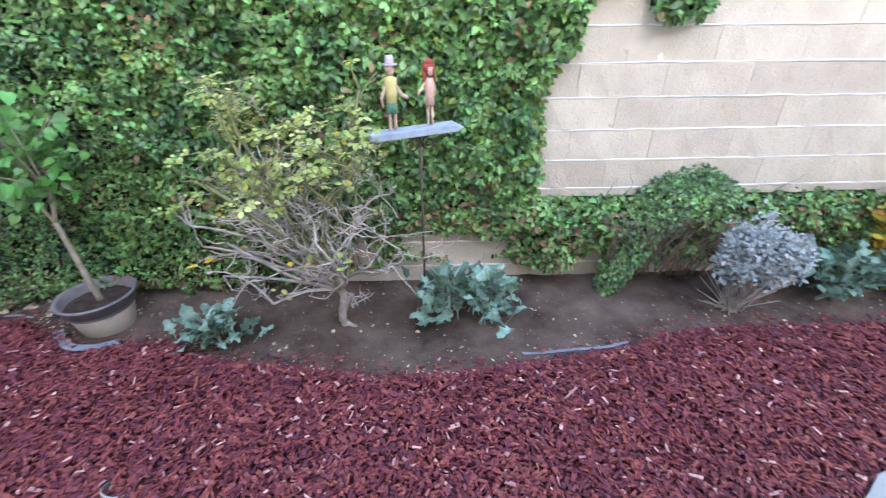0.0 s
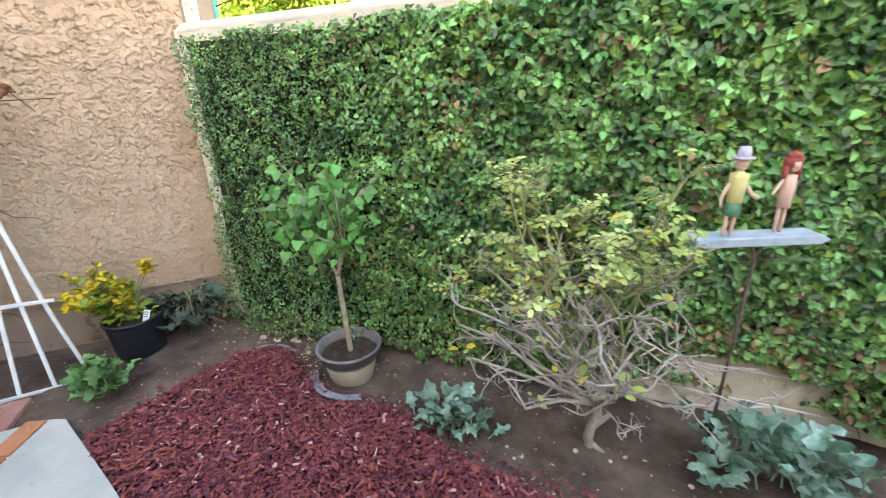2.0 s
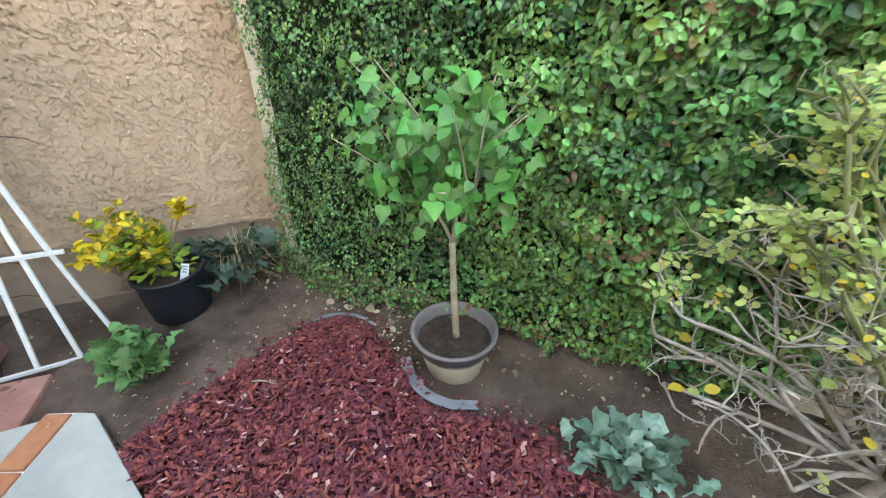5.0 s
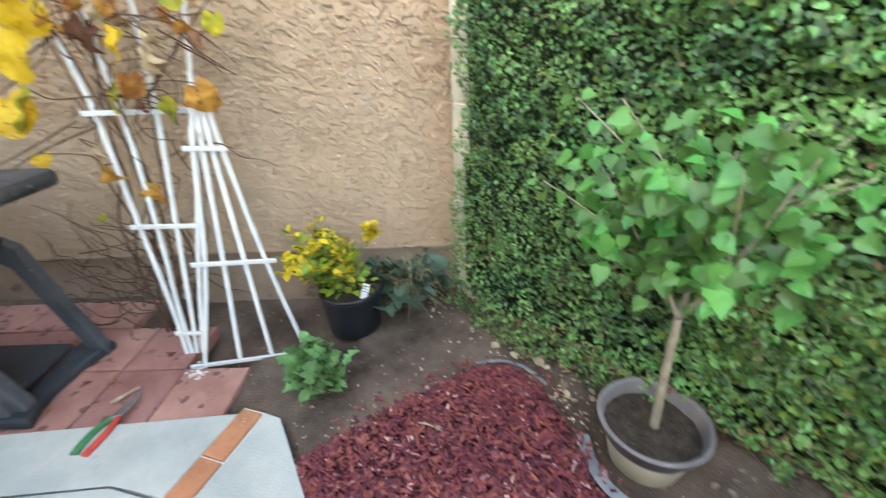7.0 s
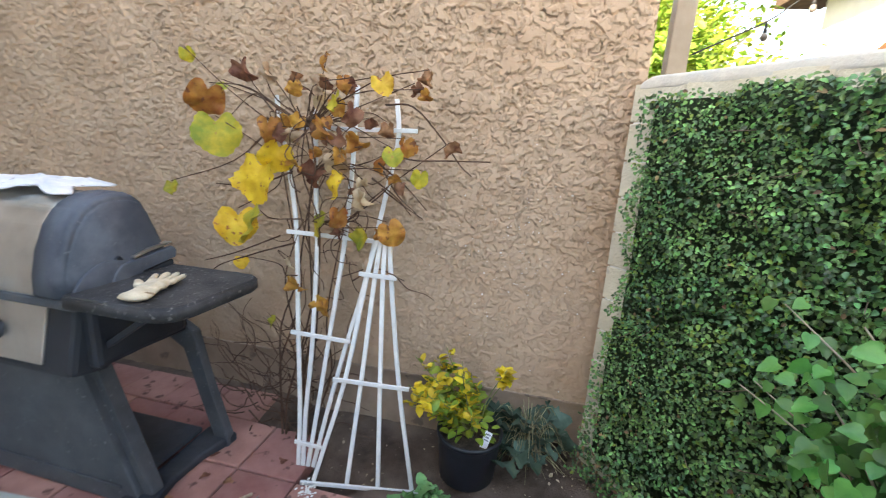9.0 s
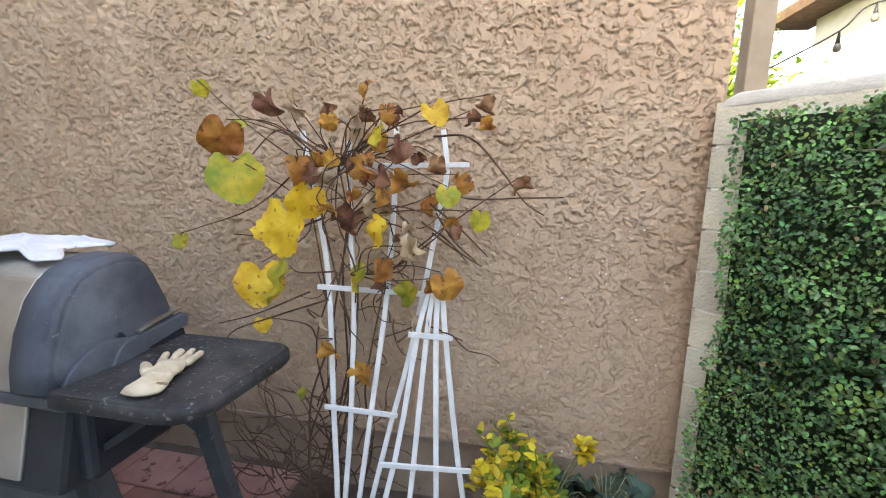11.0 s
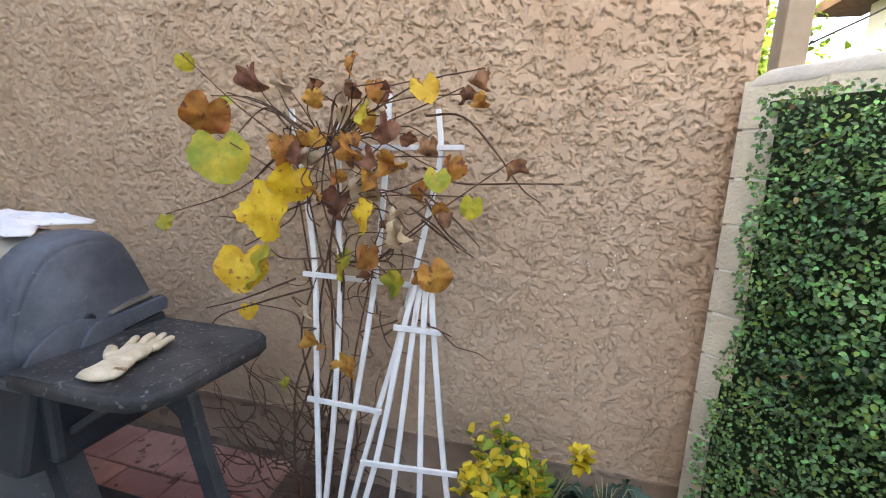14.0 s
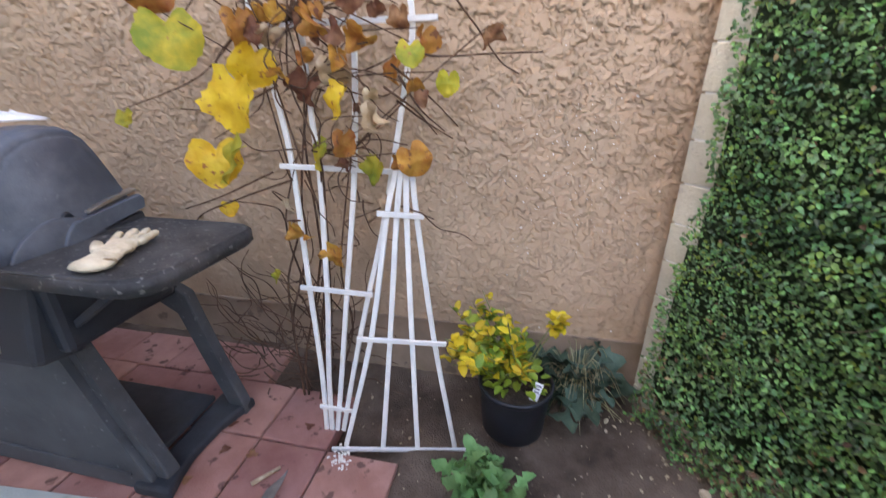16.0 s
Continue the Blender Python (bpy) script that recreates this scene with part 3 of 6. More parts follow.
def patio():
    slab = thing("patio", "pale grey-green concrete patio with a brick ribbon", "patio", kind="structure")
    h = 0.047
    p = lambda t, k: tuple(BR_A + BR_D * t + BR_N * k)
    # the wedge beside the ribbon and the broad slab on its other side
    wedge = [p(0.0, h), (-2.66, 0.87)] + SLAB_EDGE[::-1][1:] + [(3.4, -4.5), p(5.2, h)]
    flat_piece("slab", wedge, -0.08, 0.03, M_CONC, slab)
    g = 0.006
    e = lambda s, k=0.0: at(s, slab_n(s) + k)
    # border strip along the pavers, then the field, parted by a tooled joint
    flat_piece("slab", [p(0.03, -h), p(0.36, -h), at(1.12, 1.10), at(5.5, 1.46), e(5.5), e(3.0), e(1.6)], -0.08, 0.03, M_CONC, slab)
    flat_piece("slab", [p(0.37, -h - g), p(5.2, -h - g), (-3.2, -5.5), (-9, -5.5), at(5.5, 1.47), at(1.12, 1.11)], -0.08, 0.029, M_CONC, slab)
    for k in range(24):
        t0 = 0.01 + 0.205 * k
        o = [p(t0, h - 0.004), p(t0, -h + 0.004), p(t0 + 0.197, -h + 0.004), p(t0 + 0.197, h - 0.004)]
        flat_piece("brick", o, -0.05, 0.034 + random.uniform(-0.002, 0.002), M_BRICK, slab, bevel=0.004)
    flat_piece("mortar_bed", [p(0, h), p(0, -h), p(5.0, -h), p(5.0, h)], -0.06, 0.024, M_MORTAR, slab, bevel=0)


patio()


def pavers():
    floor = thing("paver_strip", "faded red square concrete pavers beside the patio, stained", "paving", kind="structure")
    rows = [(0.285, 0.90, lambda s: 0.575, lambda s: slab_n(s) - 0.006), (0.285, 1.185, lambda s: 0.285, lambda s: 0.568), (0.285, 1.62, lambda s: 0.04, lambda s: 0.278)]
    for w, s0, na, nb in rows:
        s = s0
        while s < 4.6:
            e = s + w
            o = [at(s, na(s)), at(s, nb(s)), at(e - 0.008, nb(e)), at(e - 0.008, na(e))]
            flat_piece("paver", o, -0.05, 0.012 + random.uniform(-0.004, 0.004), M_PAVER, floor, bevel=0.006)
            s = e
    bed = [at(0.92, 0.59), at(0.92, 0.83), at(4.6, 1.10), at(4.6, 0.03), at(1.64, 0.03), at(1.64, 0.29), at(1.20, 0.29), at(1.20, 0.59)]
    flat_piece("paver_bed", bed, -0.07, -0.004, M_SOIL, floor, bevel=0)


pavers()


def paver_debris():
    stick = stems("wood_scrap", [([(-3.209, 0.416, 0.024), (-3.218, 0.471, 0.025), (-3.226, 0.517, 0.024)], 0.008, 0.006)], M_LITTER, None, "", 6)
    tagged(stick, "short pale scrap of wood lying on the pavers", "wood scrap")
    rng = random.Random(41)
    for x, y in ((-3.42, 0.352), (-3.344, 0.439), (-3.54, 0.392), (-3.368, 0.658), (-3.351, 0.223)):
        bm = bmesh.new()
        rim = []
        for k in range(12):
            a = math.tau * k / 12
            r = 0.020 + 0.008 * math.cos(3 * a) + rng.uniform(-0.003, 0.003)
            rim.append(bm.verts.new((r * math.cos(a), 0.75 * r * math.sin(a), 0.004 + rng.uniform(0, 0.006))))
        top = bm.verts.new((0, 0, 0.003))
        for k in range(12):
            bm.faces.new((top, rim[k], rim[(k + 1) % 12]))
        leaf = part("fallen_leaf", bm, M_V_BRN, None, "", True)
        tagged(leaf, "small curled brown leaf fallen on the pavers", "leaf", "fallen leaves on the pavers")
        leaf.matrix_world = pose(x, y, 0.014, 0, 0, rng.uniform(0, 360))
    nr = np.random.RandomState(9)
    n = 60
    P = np.stack([-3.155 + nr.normal(0, 0.022, n), 0.716 + nr.normal(0, 0.016, n), np.full(n, 0.0175)], 1)
    tagged(leaves("paint_spill", P, np.tile(np.array([0, 0, 1.0]), (n, 1)), nr.normal(0, 1, (n, 3)), nr.uniform(0.006, 0.016, n), OVAL, M_MORTAR), "dried white paint spill on a paver", "paint spill", kind="stuff")


paver_debris()


# ---- house wall ----
def stucco_wall():
    """Skip-trowel stucco: ragged islands of plaster stand proud of the base coat, thinner low on the wall."""
    S, H0, H1 = 9.0, 0.270, 2.8
    wall = thing("wall_house", "tan stucco house wall with a coarse lace texture", "wall", kind="structure")
    for u0, u1, du, dv in ((-0.06, 2.4, 0.0036, 0.0036), (2.39, 4.3, 0.007, 0.006), (4.28, S, 0.12, 0.12)):
        us, vs = np.arange(u0, u1 + du, du), np.arange(H0, H1 + dv, dv)
        U, Vv = np.meshgrid(us, vs)
        relief = 0.010 * (fbm(U * 2.2, Vv * 2.2, 7, 2) - 0.5)
        if du < 0.05:
            heavy = smooth(0.55, 1.65, Vv + 0.45 * (fbm(U * 1.6, Vv * 1.6, 4) - 0.5) + 0.05 * U)
            A, B = 0.90 * U - 0.44 * Vv, 0.44 * U + 0.90 * Vv
            wx = A + 0.030 * fbm(B * 26 + 5, A * 26, 5, 3) + 0.012 * fbm(A * 95, B * 95 + 2, 8, 2)
            wy = B + 0.030 * fbm(A * 26, B * 26 + 8, 6, 3) + 0.012 * fbm(B * 95 + 4, A * 95, 9, 2)
            f = fbm(wx * 44 + 3, wy * 58, 0, 4) + 0.10 * (fbm(A * 6 + 2, B * 6, 1, 2) - 0.5)
            edge = 0.525 - 0.035 * heavy
            plate = smooth(edge - 0.003, edge + 0.010, f)
            crumb = smooth(0.60, 0.63, fbm(wx * 105 + 1, wy * 115, 4, 2)) * (1 - plate)
            relief = relief + (0.0034 + 0.0042 * heavy) * plate * (0.70 + 0.6 * fbm(A * 14, B * 14, 3, 2)) + 0.0020 * crumb * (0.4 + heavy) + 0.0014 * (fbm(A * 95, B * 95, 2, 2) - 0.5)
        else:
            relief = relief + 0.004
        P = np.array(CORNER)[None, None] + U[..., None] * np.array(DOWN) + relief[..., None] * np.array(OUT) + Vv[..., None] * np.array([0, 0, 1.0])
        w, h = len(us), len(vs)
        F = [(j * w + i, (j + 1) * w + i, (j + 1) * w + i + 1, j * w + i + 1) for j in range(h - 1) for i in range(w - 1)]
        raw("stucco", P.reshape(-1, 3), F, M_STUCCO, wall, smooth_shade=True)
    rng = np.random.RandomState(5)
    n = 170
    ss, zz = rng.normal(0.36, 0.17, n), rng.normal(0.98, 0.24, n)
    Q = np.array([hw(a, 0.0072, b) for a, b in zip(np.clip(ss, 0.03, 0.9), np.clip(zz, 0.3, 1.7))])
    leaves("paint_specks", Q, np.tile(np.array(OUT), (n, 1)) + rng.normal(0, 0.1, (n, 3)), rng.normal(0, 1, (n, 3)), rng.gamma(2.0, 0.0016, n) + 0.002, OVAL, M_MORTAR, wall, "spatter of pale paint specks")
    m = Matrix((DOWN, -OUT, Vector((0, 0, 1)))).transposed().to_4x4()
    m.translation = CORNER
    part("wall_core", box(-0.055, S, 0.012, 0.2, H0 + 0.004, 3.6, m=m), M_STUCCO, wall)
    part("foundation", box(-0.05, S, 0.020, 0.2, -0.3, H0 - 0.006, m=m), M_FOUND, wall)
    part("weep_screed", box(-0.05, S, -0.008, 0.02, H0 - 0.006, H0 + 0.004, m=m), M_FOUND, wall)


stucco_wall()


# ---- block wall ----
PITCH, FIRST = 0.147, 0.104


def block_mesh(length, seed):
    """A slumped block, its face bulging a little, edges soft. It runs along x, its face at y = 0."""
    bm = box(0, length, 0, 0.14, 0, PITCH - 0.007, 0.003, 2)
    bmesh.ops.subdivide_edges(bm, edges=[e for e in bm.edges if e.calc_length() > 0.1 and abs(e.verts[0].co.x - e.verts[1].co.x) > 0.1], cuts=4)
    for v in bm.verts:
        if v.co.y < 0.05:
            ends = float(smooth(-0.005, 0.06, v.co.x) * smooth(length + 0.005, length - 0.06, v.co.x))
            v.co.y += 0.009 * ends * (noise.noise(Vector((v.co.x * 9 + seed * 5, v.co.z * 14, seed)))) - 0.004
            v.co.z += 0.004 * ends * noise.noise(Vector((v.co.x * 14 + seed * 3, 2.2, seed)))
    me = bpy.data.meshes.new("block")
    bm.to_mesh(me)
    bm.free()
    me.materials.append(M_BLOCK)
    return me


def block_wall():
    ang = math.atan(0.055)
    wall = thing("wall_block", "cream slump-block garden wall with a rounded cap", "wall", (-2.79, 1.91, 0), kind="structure")
    wall.rotation_euler = (0, 0, ang)
    L = 7.2
    part("mortar_core", box(0.012, L, 0.0015, 0.145, -0.3, 1.706), M_MORTAR, wall)
    kinds = [block_mesh(0.3992, k) for k in range(5)]
    halves = [block_mesh(0.1992, k + 7) for k in range(3)]
    for row in range(-1, 11):
        z = FIRST + PITCH * row + 0.004
        x = 0.0
        first = True
        while x < L:
            short = first and row % 2 == 0
            me = random.choice(halves if short else kinds)
            b = new("block", me)
            b.parent = wall
            b.location = (x + 0.0004, random.uniform(-0.001, 0.001), z)
            x += 0.2 if short else 0.4
            first = False
    # mortar beads whose pale colour also carries the light that block tops catch
    for row in range(0, 11):
        z = FIRST + PITCH * row + 0.0005
        n, V, F = 190, [], []
        for i in range(n):
            x = 0.16 + (L - 0.17) * i / (n - 1)
            w = 0.0032 * noise.noise(Vector((x * 6.0, row * 3.7, 0.5))) + 0.0016 * noise.noise(Vector((x * 31.0, row * 3.7, 2.5)))
            h = 0.0042 + 0.0022 * noise.noise(Vector((x * 9.0, row * 5.1, 7.5)))
            d = 0.0075 + 0.002 * noise.noise(Vector((x * 17.0, row * 2.3, 4.5)))
            V += [(x, 0.02, z + w - h), (x, -d + 0.003, z + w - h), (x, -d, z + w), (x, -d + 0.005, z + w + h), (x, 0.02, z + w + h)]
        for i in range(n - 1):
            for k in range(4):
                F.append((5 * i + k, 5 * i + k + 1, 5 * i + k + 6, 5 * i + k + 5))
        raw("lit_bed_joint", V, F, M_MORTAR, wall, "squeezed mortar joint, paled for the light on block tops", True)
    cap = prism([(0.004, 0), (L, 0), (L, 0.052), (0.06, 0.052), (0.025, 0.035)], 0.152, 0.012, pose(0, -0.005, 1.694))
    for v in cap.verts:
        v.co.z += 0.006 * noise.noise(v.co * 6)
    part("wall_cap", cap, M_CAP, wall, "smooth pale concrete cap", True)


block_wall()


# ---- ivy ----
def ivy_mask(x, z):
    """How full the ivy is at x along the wall and height z: 0 to 1."""
    wob = 0.10 * (fbm(x * 6, z * 6, 3) - 0.5) + 0.05 * (fbm(x * 22, z * 22, 4) - 0.5)
    left = smooth(-2.735, -2.685, x + wob * 0.8)
    low_left = smooth(-2.77, -2.72, x + wob * 0.5)
    left = np.minimum(left, np.where(z < 0.4, low_left, 1))
    top = smooth(1.70, 1.645, z + wob * 0.55 - 0.05 * smooth(-1.2, -0.4, x))
    right_at = np.where(z > 1.0, 0.46 + 0.42 * (np.maximum(z, 1.0) - 1.0) ** 1.0 + 0.25 * smooth(1.35, 1.7, z), 0.46)
    main = smooth(right_at + 0.03, right_at - 0.03, x + wob)
    band = smooth(0.54, 0.49, z + wob * 0.6) * smooth(2.9, 2.7, x)
    tuft = smooth(0.13, 0.10, np.abs(x - 0.98) + wob) * smooth(1.26, 1.34, z - 1.2 * (x - 0.98) ** 2)
    right = np.maximum(np.maximum(main, band), tuft)
    floor_z = 0.02 + 0.12 * smooth(-0.85, -0.45, x) + 0.10 * (fbm(x * 5, z * 0.1, 6) - 0.5)
    low = smooth(floor_z - 0.02, floor_z + 0.05, z + wob * 0.7)
    bare = smooth(0.45, 0.54, fbm(x * 7 + 9, z * 8, 2)) * smooth(-0.7, -0.4, x) * smooth(0.40, 0.28, z)
    return left * top * right * low * (1 - 0.85 * bare)


def ivy():
    rng = np.random.RandomState(21)
    root = thing("ivy_hedge", "dense clipped creeping-fig ivy covering the block wall", "ivy", (-1.0, 2.0, 0))
    root.matrix_world = Matrix()
    # near-black sheet under the leaves: the shade in their gaps, put into its colour
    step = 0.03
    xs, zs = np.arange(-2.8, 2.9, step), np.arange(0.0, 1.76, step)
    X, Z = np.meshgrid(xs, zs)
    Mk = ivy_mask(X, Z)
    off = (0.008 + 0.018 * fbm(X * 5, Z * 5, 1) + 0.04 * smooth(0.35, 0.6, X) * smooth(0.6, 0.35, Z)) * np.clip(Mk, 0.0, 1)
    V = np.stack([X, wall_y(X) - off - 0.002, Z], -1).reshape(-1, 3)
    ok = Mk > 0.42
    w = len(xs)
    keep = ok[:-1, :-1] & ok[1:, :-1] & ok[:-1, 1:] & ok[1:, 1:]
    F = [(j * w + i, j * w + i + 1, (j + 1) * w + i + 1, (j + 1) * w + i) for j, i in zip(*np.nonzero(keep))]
    raw("ivy_shade_mat", V, F, M_IVYB, root, "dark sheet standing in for the shade among inner leaves", True)
    n = 118000
    x, z = rng.uniform(-2.8, 2.9, n), rng.uniform(0.0, 1.75, n)
    mk = ivy_mask(x, z)
    ok = rng.rand(n) < smooth(0.25, 0.75, mk)
    x, z, mk = x[ok], z[ok], mk[ok]
    n = len(x)
    bulge = 0.02 + 0.090 * fbm(x * 5, z * 5, 1) + 0.14 * (fbm(x * 17, z * 17, 5) - 0.5)
    bulge = bulge + 0.06 * smooth(0.35, 0.6, x) * smooth(0.6, 0.35, z)
    bulge = bulge + 0.09 * smooth(0.38, 0.08, z) * smooth(-1.5, -1.9, x)
    depth = bulge * (0.45 + 0.66 * rng.rand(n) ** 0.6) * np.clip(mk * 1.1, 0.25, 1)
    P = np.stack([x, wall_y(x) - depth - 0.012, z], 1)
    gx = (fbm(x * 5 + 0.1, z * 5, 1) - fbm(x * 5 - 0.1, z * 5, 1)) * 1.2
    gz = (fbm(x * 5, z * 5 + 0.1, 1) - fbm(x * 5, z * 5 - 0.1, 1)) * 1.2
    Z = np.stack([rng.normal(0, 0.7, n) - 1.6 * gx, np.full(n, -1.0), rng.normal(0.55, 0.65, n) - 1.6 * gz], 1)
    T = np.stack([rng.normal(0, 0.75, n), rng.normal(-0.15, 0.3, n), rng.normal(-0.55, 0.55, n)], 1)
    big = 0.60 + 0.66 * smooth(-2.5, -0.6, x) * (0.55 + 0.45 * smooth(0.1, 0.9, z))
    size = (0.0145 + 0.0165 * rng.rand(n) ** 1.4) * big * (0.75 + 0.6 * fbm(x * 3, z * 3, 7))
    dry = fbm(x * 3.5, z * 3.5, 6) > 0.63
    young = (fbm(x * 2.2 + 5, z * 2.2, 2) > 0.54) & (rng.rand(n) < 0.10)
    pick = rng.rand(n)
    is_dry = pick < np.where(dry, 0.16, 0.010) + 0.10 * (z < 0.2) + 0.20 * (x > -0.5) * (z < 0.48)
    is_y = (~is_dry) & (young | (rng.rand(n) < 0.03))
    rest = ~(is_dry | is_y)
    # the darker leaves, picked more often towards the corner with the house wall
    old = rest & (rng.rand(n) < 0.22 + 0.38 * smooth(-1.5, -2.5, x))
    rest = rest & ~old
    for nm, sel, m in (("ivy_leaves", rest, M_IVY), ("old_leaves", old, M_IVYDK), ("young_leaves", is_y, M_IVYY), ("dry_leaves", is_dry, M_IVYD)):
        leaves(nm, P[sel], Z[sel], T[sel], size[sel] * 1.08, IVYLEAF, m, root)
    # runners over the bare low blocks, and bare twigs that poke out
    lines = []
    for k in range(120):
        x0 = rng.uniform(-0.6, 2.6)
        z0 = rng.uniform(0.05, 0.5)
        pts = []
        a = rng.uniform(0, 6.28)
        for j in range(7):
            pts.append((x0, wall_y(x0) - 0.012 - 0.01 * rng.rand(), max(0.02, z0)))
            a += rng.normal(0, 0.5)
            x0 += 0.035 * math.cos(a)
            z0 += 0.03 * math.sin(a)
        lines.append((pts, 0.0022, 0.001))
    for k in range(60):
        x0, z0 = rng.uniform(-2.6, 0.4), rng.uniform(0.15, 1.6)
        y0 = wall_y(x0) - 0.06
        dx, dz = rng.normal(0, 0.05), rng.normal(-0.01, 0.03)
        lines.append(([(x0, y0, z0), (x0 + dx * 0.6, y0 - 0.045, z0 + dz), (x0 + dx, y0 - 0.065, z0 + dz * 1.2)], 0.0022, 0.001))
    tagged(stems("runner_tangle", lines, M_TWIG, root, "thin pale runners", 4), kind="stuff")


ivy()


# ---- fan trellises ----
def slat_line(pts, n0, lean, skew, lift=0.0):
    """Points (s, z) in a trellis's plane, which leans to the wall and is turned a little from it."""
    return [hw(s, n0 - lean * z - skew * (1.163 - s) + lift, z) for s, z in pts]


def ribbon(line, w, d):
    """A flat wooden slat along a line, w wide across the house wall, d thick."""
    bm = bmesh.new()
    rings = []
    n = len(line)
    for i, p in enumerate(line):
        t = (line[min(i + 1, n - 1)] - line[max(i - 1, 0)]).normalized()
        x = t.cross(OUT).normalized()
        y = t.cross(x)
        rings.append([bm.verts.new(p + x * a * w / 2 + y * b * d / 2) for a, b in ((-1, -1), (1, -1), (1, 1), (-1, 1))])
    for a, b in zip(rings, rings[1:]):
        for k in range(4):
            bm.faces.new((a[k], a[(k + 1) % 4], b[(k + 1) % 4], b[k]))
    bm.faces.new(rings[0][::-1])
    bm.faces.new(rings[-1])
    bmesh.ops.bevel(bm, geom=list(bm.edges), offset=0.0015, segments=1, affect="EDGES")
    return bm


def trellis_up():
    n0, lean, skew = 0.475, 0.15, 0.10
    t = thing("fan_trellis", "white wooden fan trellis, narrow foot down, leaning by the stucco wall", "trellis", hw(1.15, n0), "fan trellises")
    base = Matrix.Translation(-Vector(t.location))
    slats = ([(1.226, 0.012), (1.235, 0.26), (1.268, 0.619), (1.301, 1.01), (1.334, 1.211), (1.401, 1.473), (1.432, 1.604)],
             [(1.204, 0.012), (1.208, 0.268), (1.201, 0.511), (1.203, 0.73), (1.21, 1.018), (1.234, 1.25), (1.257, 1.567)],
             [(1.182, 0.012), (1.156, 0.275), (1.12, 0.674), (1.096, 0.932), (1.085, 1.127), (1.08, 1.37), (1.085, 1.659)],
             [(1.157, 0.012), (1.109, 0.282), (1.052, 0.565), (0.999, 0.804), (0.95, 1.093), (0.913, 1.334), (0.896, 1.472), (0.916, 1.613)])
    for pts in slats:
        bm = ribbon([Vector(p) for p in spline(slat_line(pts, n0, lean, skew), 3)], 0.018, 0.011)
        bm.transform(base)
        part("slat", bm, M_WHITE, t)
    for a, b in (((1.244, 0.127), (1.114, 0.115)), ((1.295, 0.615), (1.026, 0.6)), ((1.342, 1.045), (0.941, 1.035)), ((1.452, 1.472), (0.816, 1.491))):
        bm = ribbon(slat_line([a, b], n0, lean, skew, 0.0125), 0.018, 0.010)
        bm.transform(base)
        part("crossbar", bm, M_WHITE, t)


def trellis_down():
    n0, lean, skew = 0.535, 0.116, 0.30
    t = thing("fan_trellis", "white wooden fan trellis, wide end down, leaning on its twin", "trellis", hw(0.95, n0), "fan trellises")
    base = Matrix.Translation(-Vector(t.location))
    slats = ([(1.120, 0.004), (1.017, 0.462), (0.958, 0.905), (0.927, 1.05)],
             [(0.984, -0.014), (0.953, 0.452), (0.927, 0.905), (0.912, 1.05)],
             [(0.855, -0.028), (0.877, 0.443), (0.896, 0.903), (0.896, 1.05)],
             [(0.712, -0.042), (0.800, 0.435), (0.864, 0.900), (0.880, 1.05)])
    for pts in slats:
        bm = ribbon([Vector(p) for p in spline(slat_line(pts, n0, lean, skew, 0.012), 3)], 0.018, 0.011)
        bm.transform(base)
        part("slat", bm, M_WHITE, t)
    for a, b in (((1.168, 0.006), (0.660, -0.048)), ((1.062, 0.468), (0.755, 0.428)), ((0.986, 0.916), (0.838, 0.900))):
        bm = ribbon(slat_line([a, b], n0, lean, skew, 0.0245), 0.018, 0.010)
        bm.transform(base)
        part("crossbar", bm, M_WHITE, t)


trellis_up()
trellis_down()


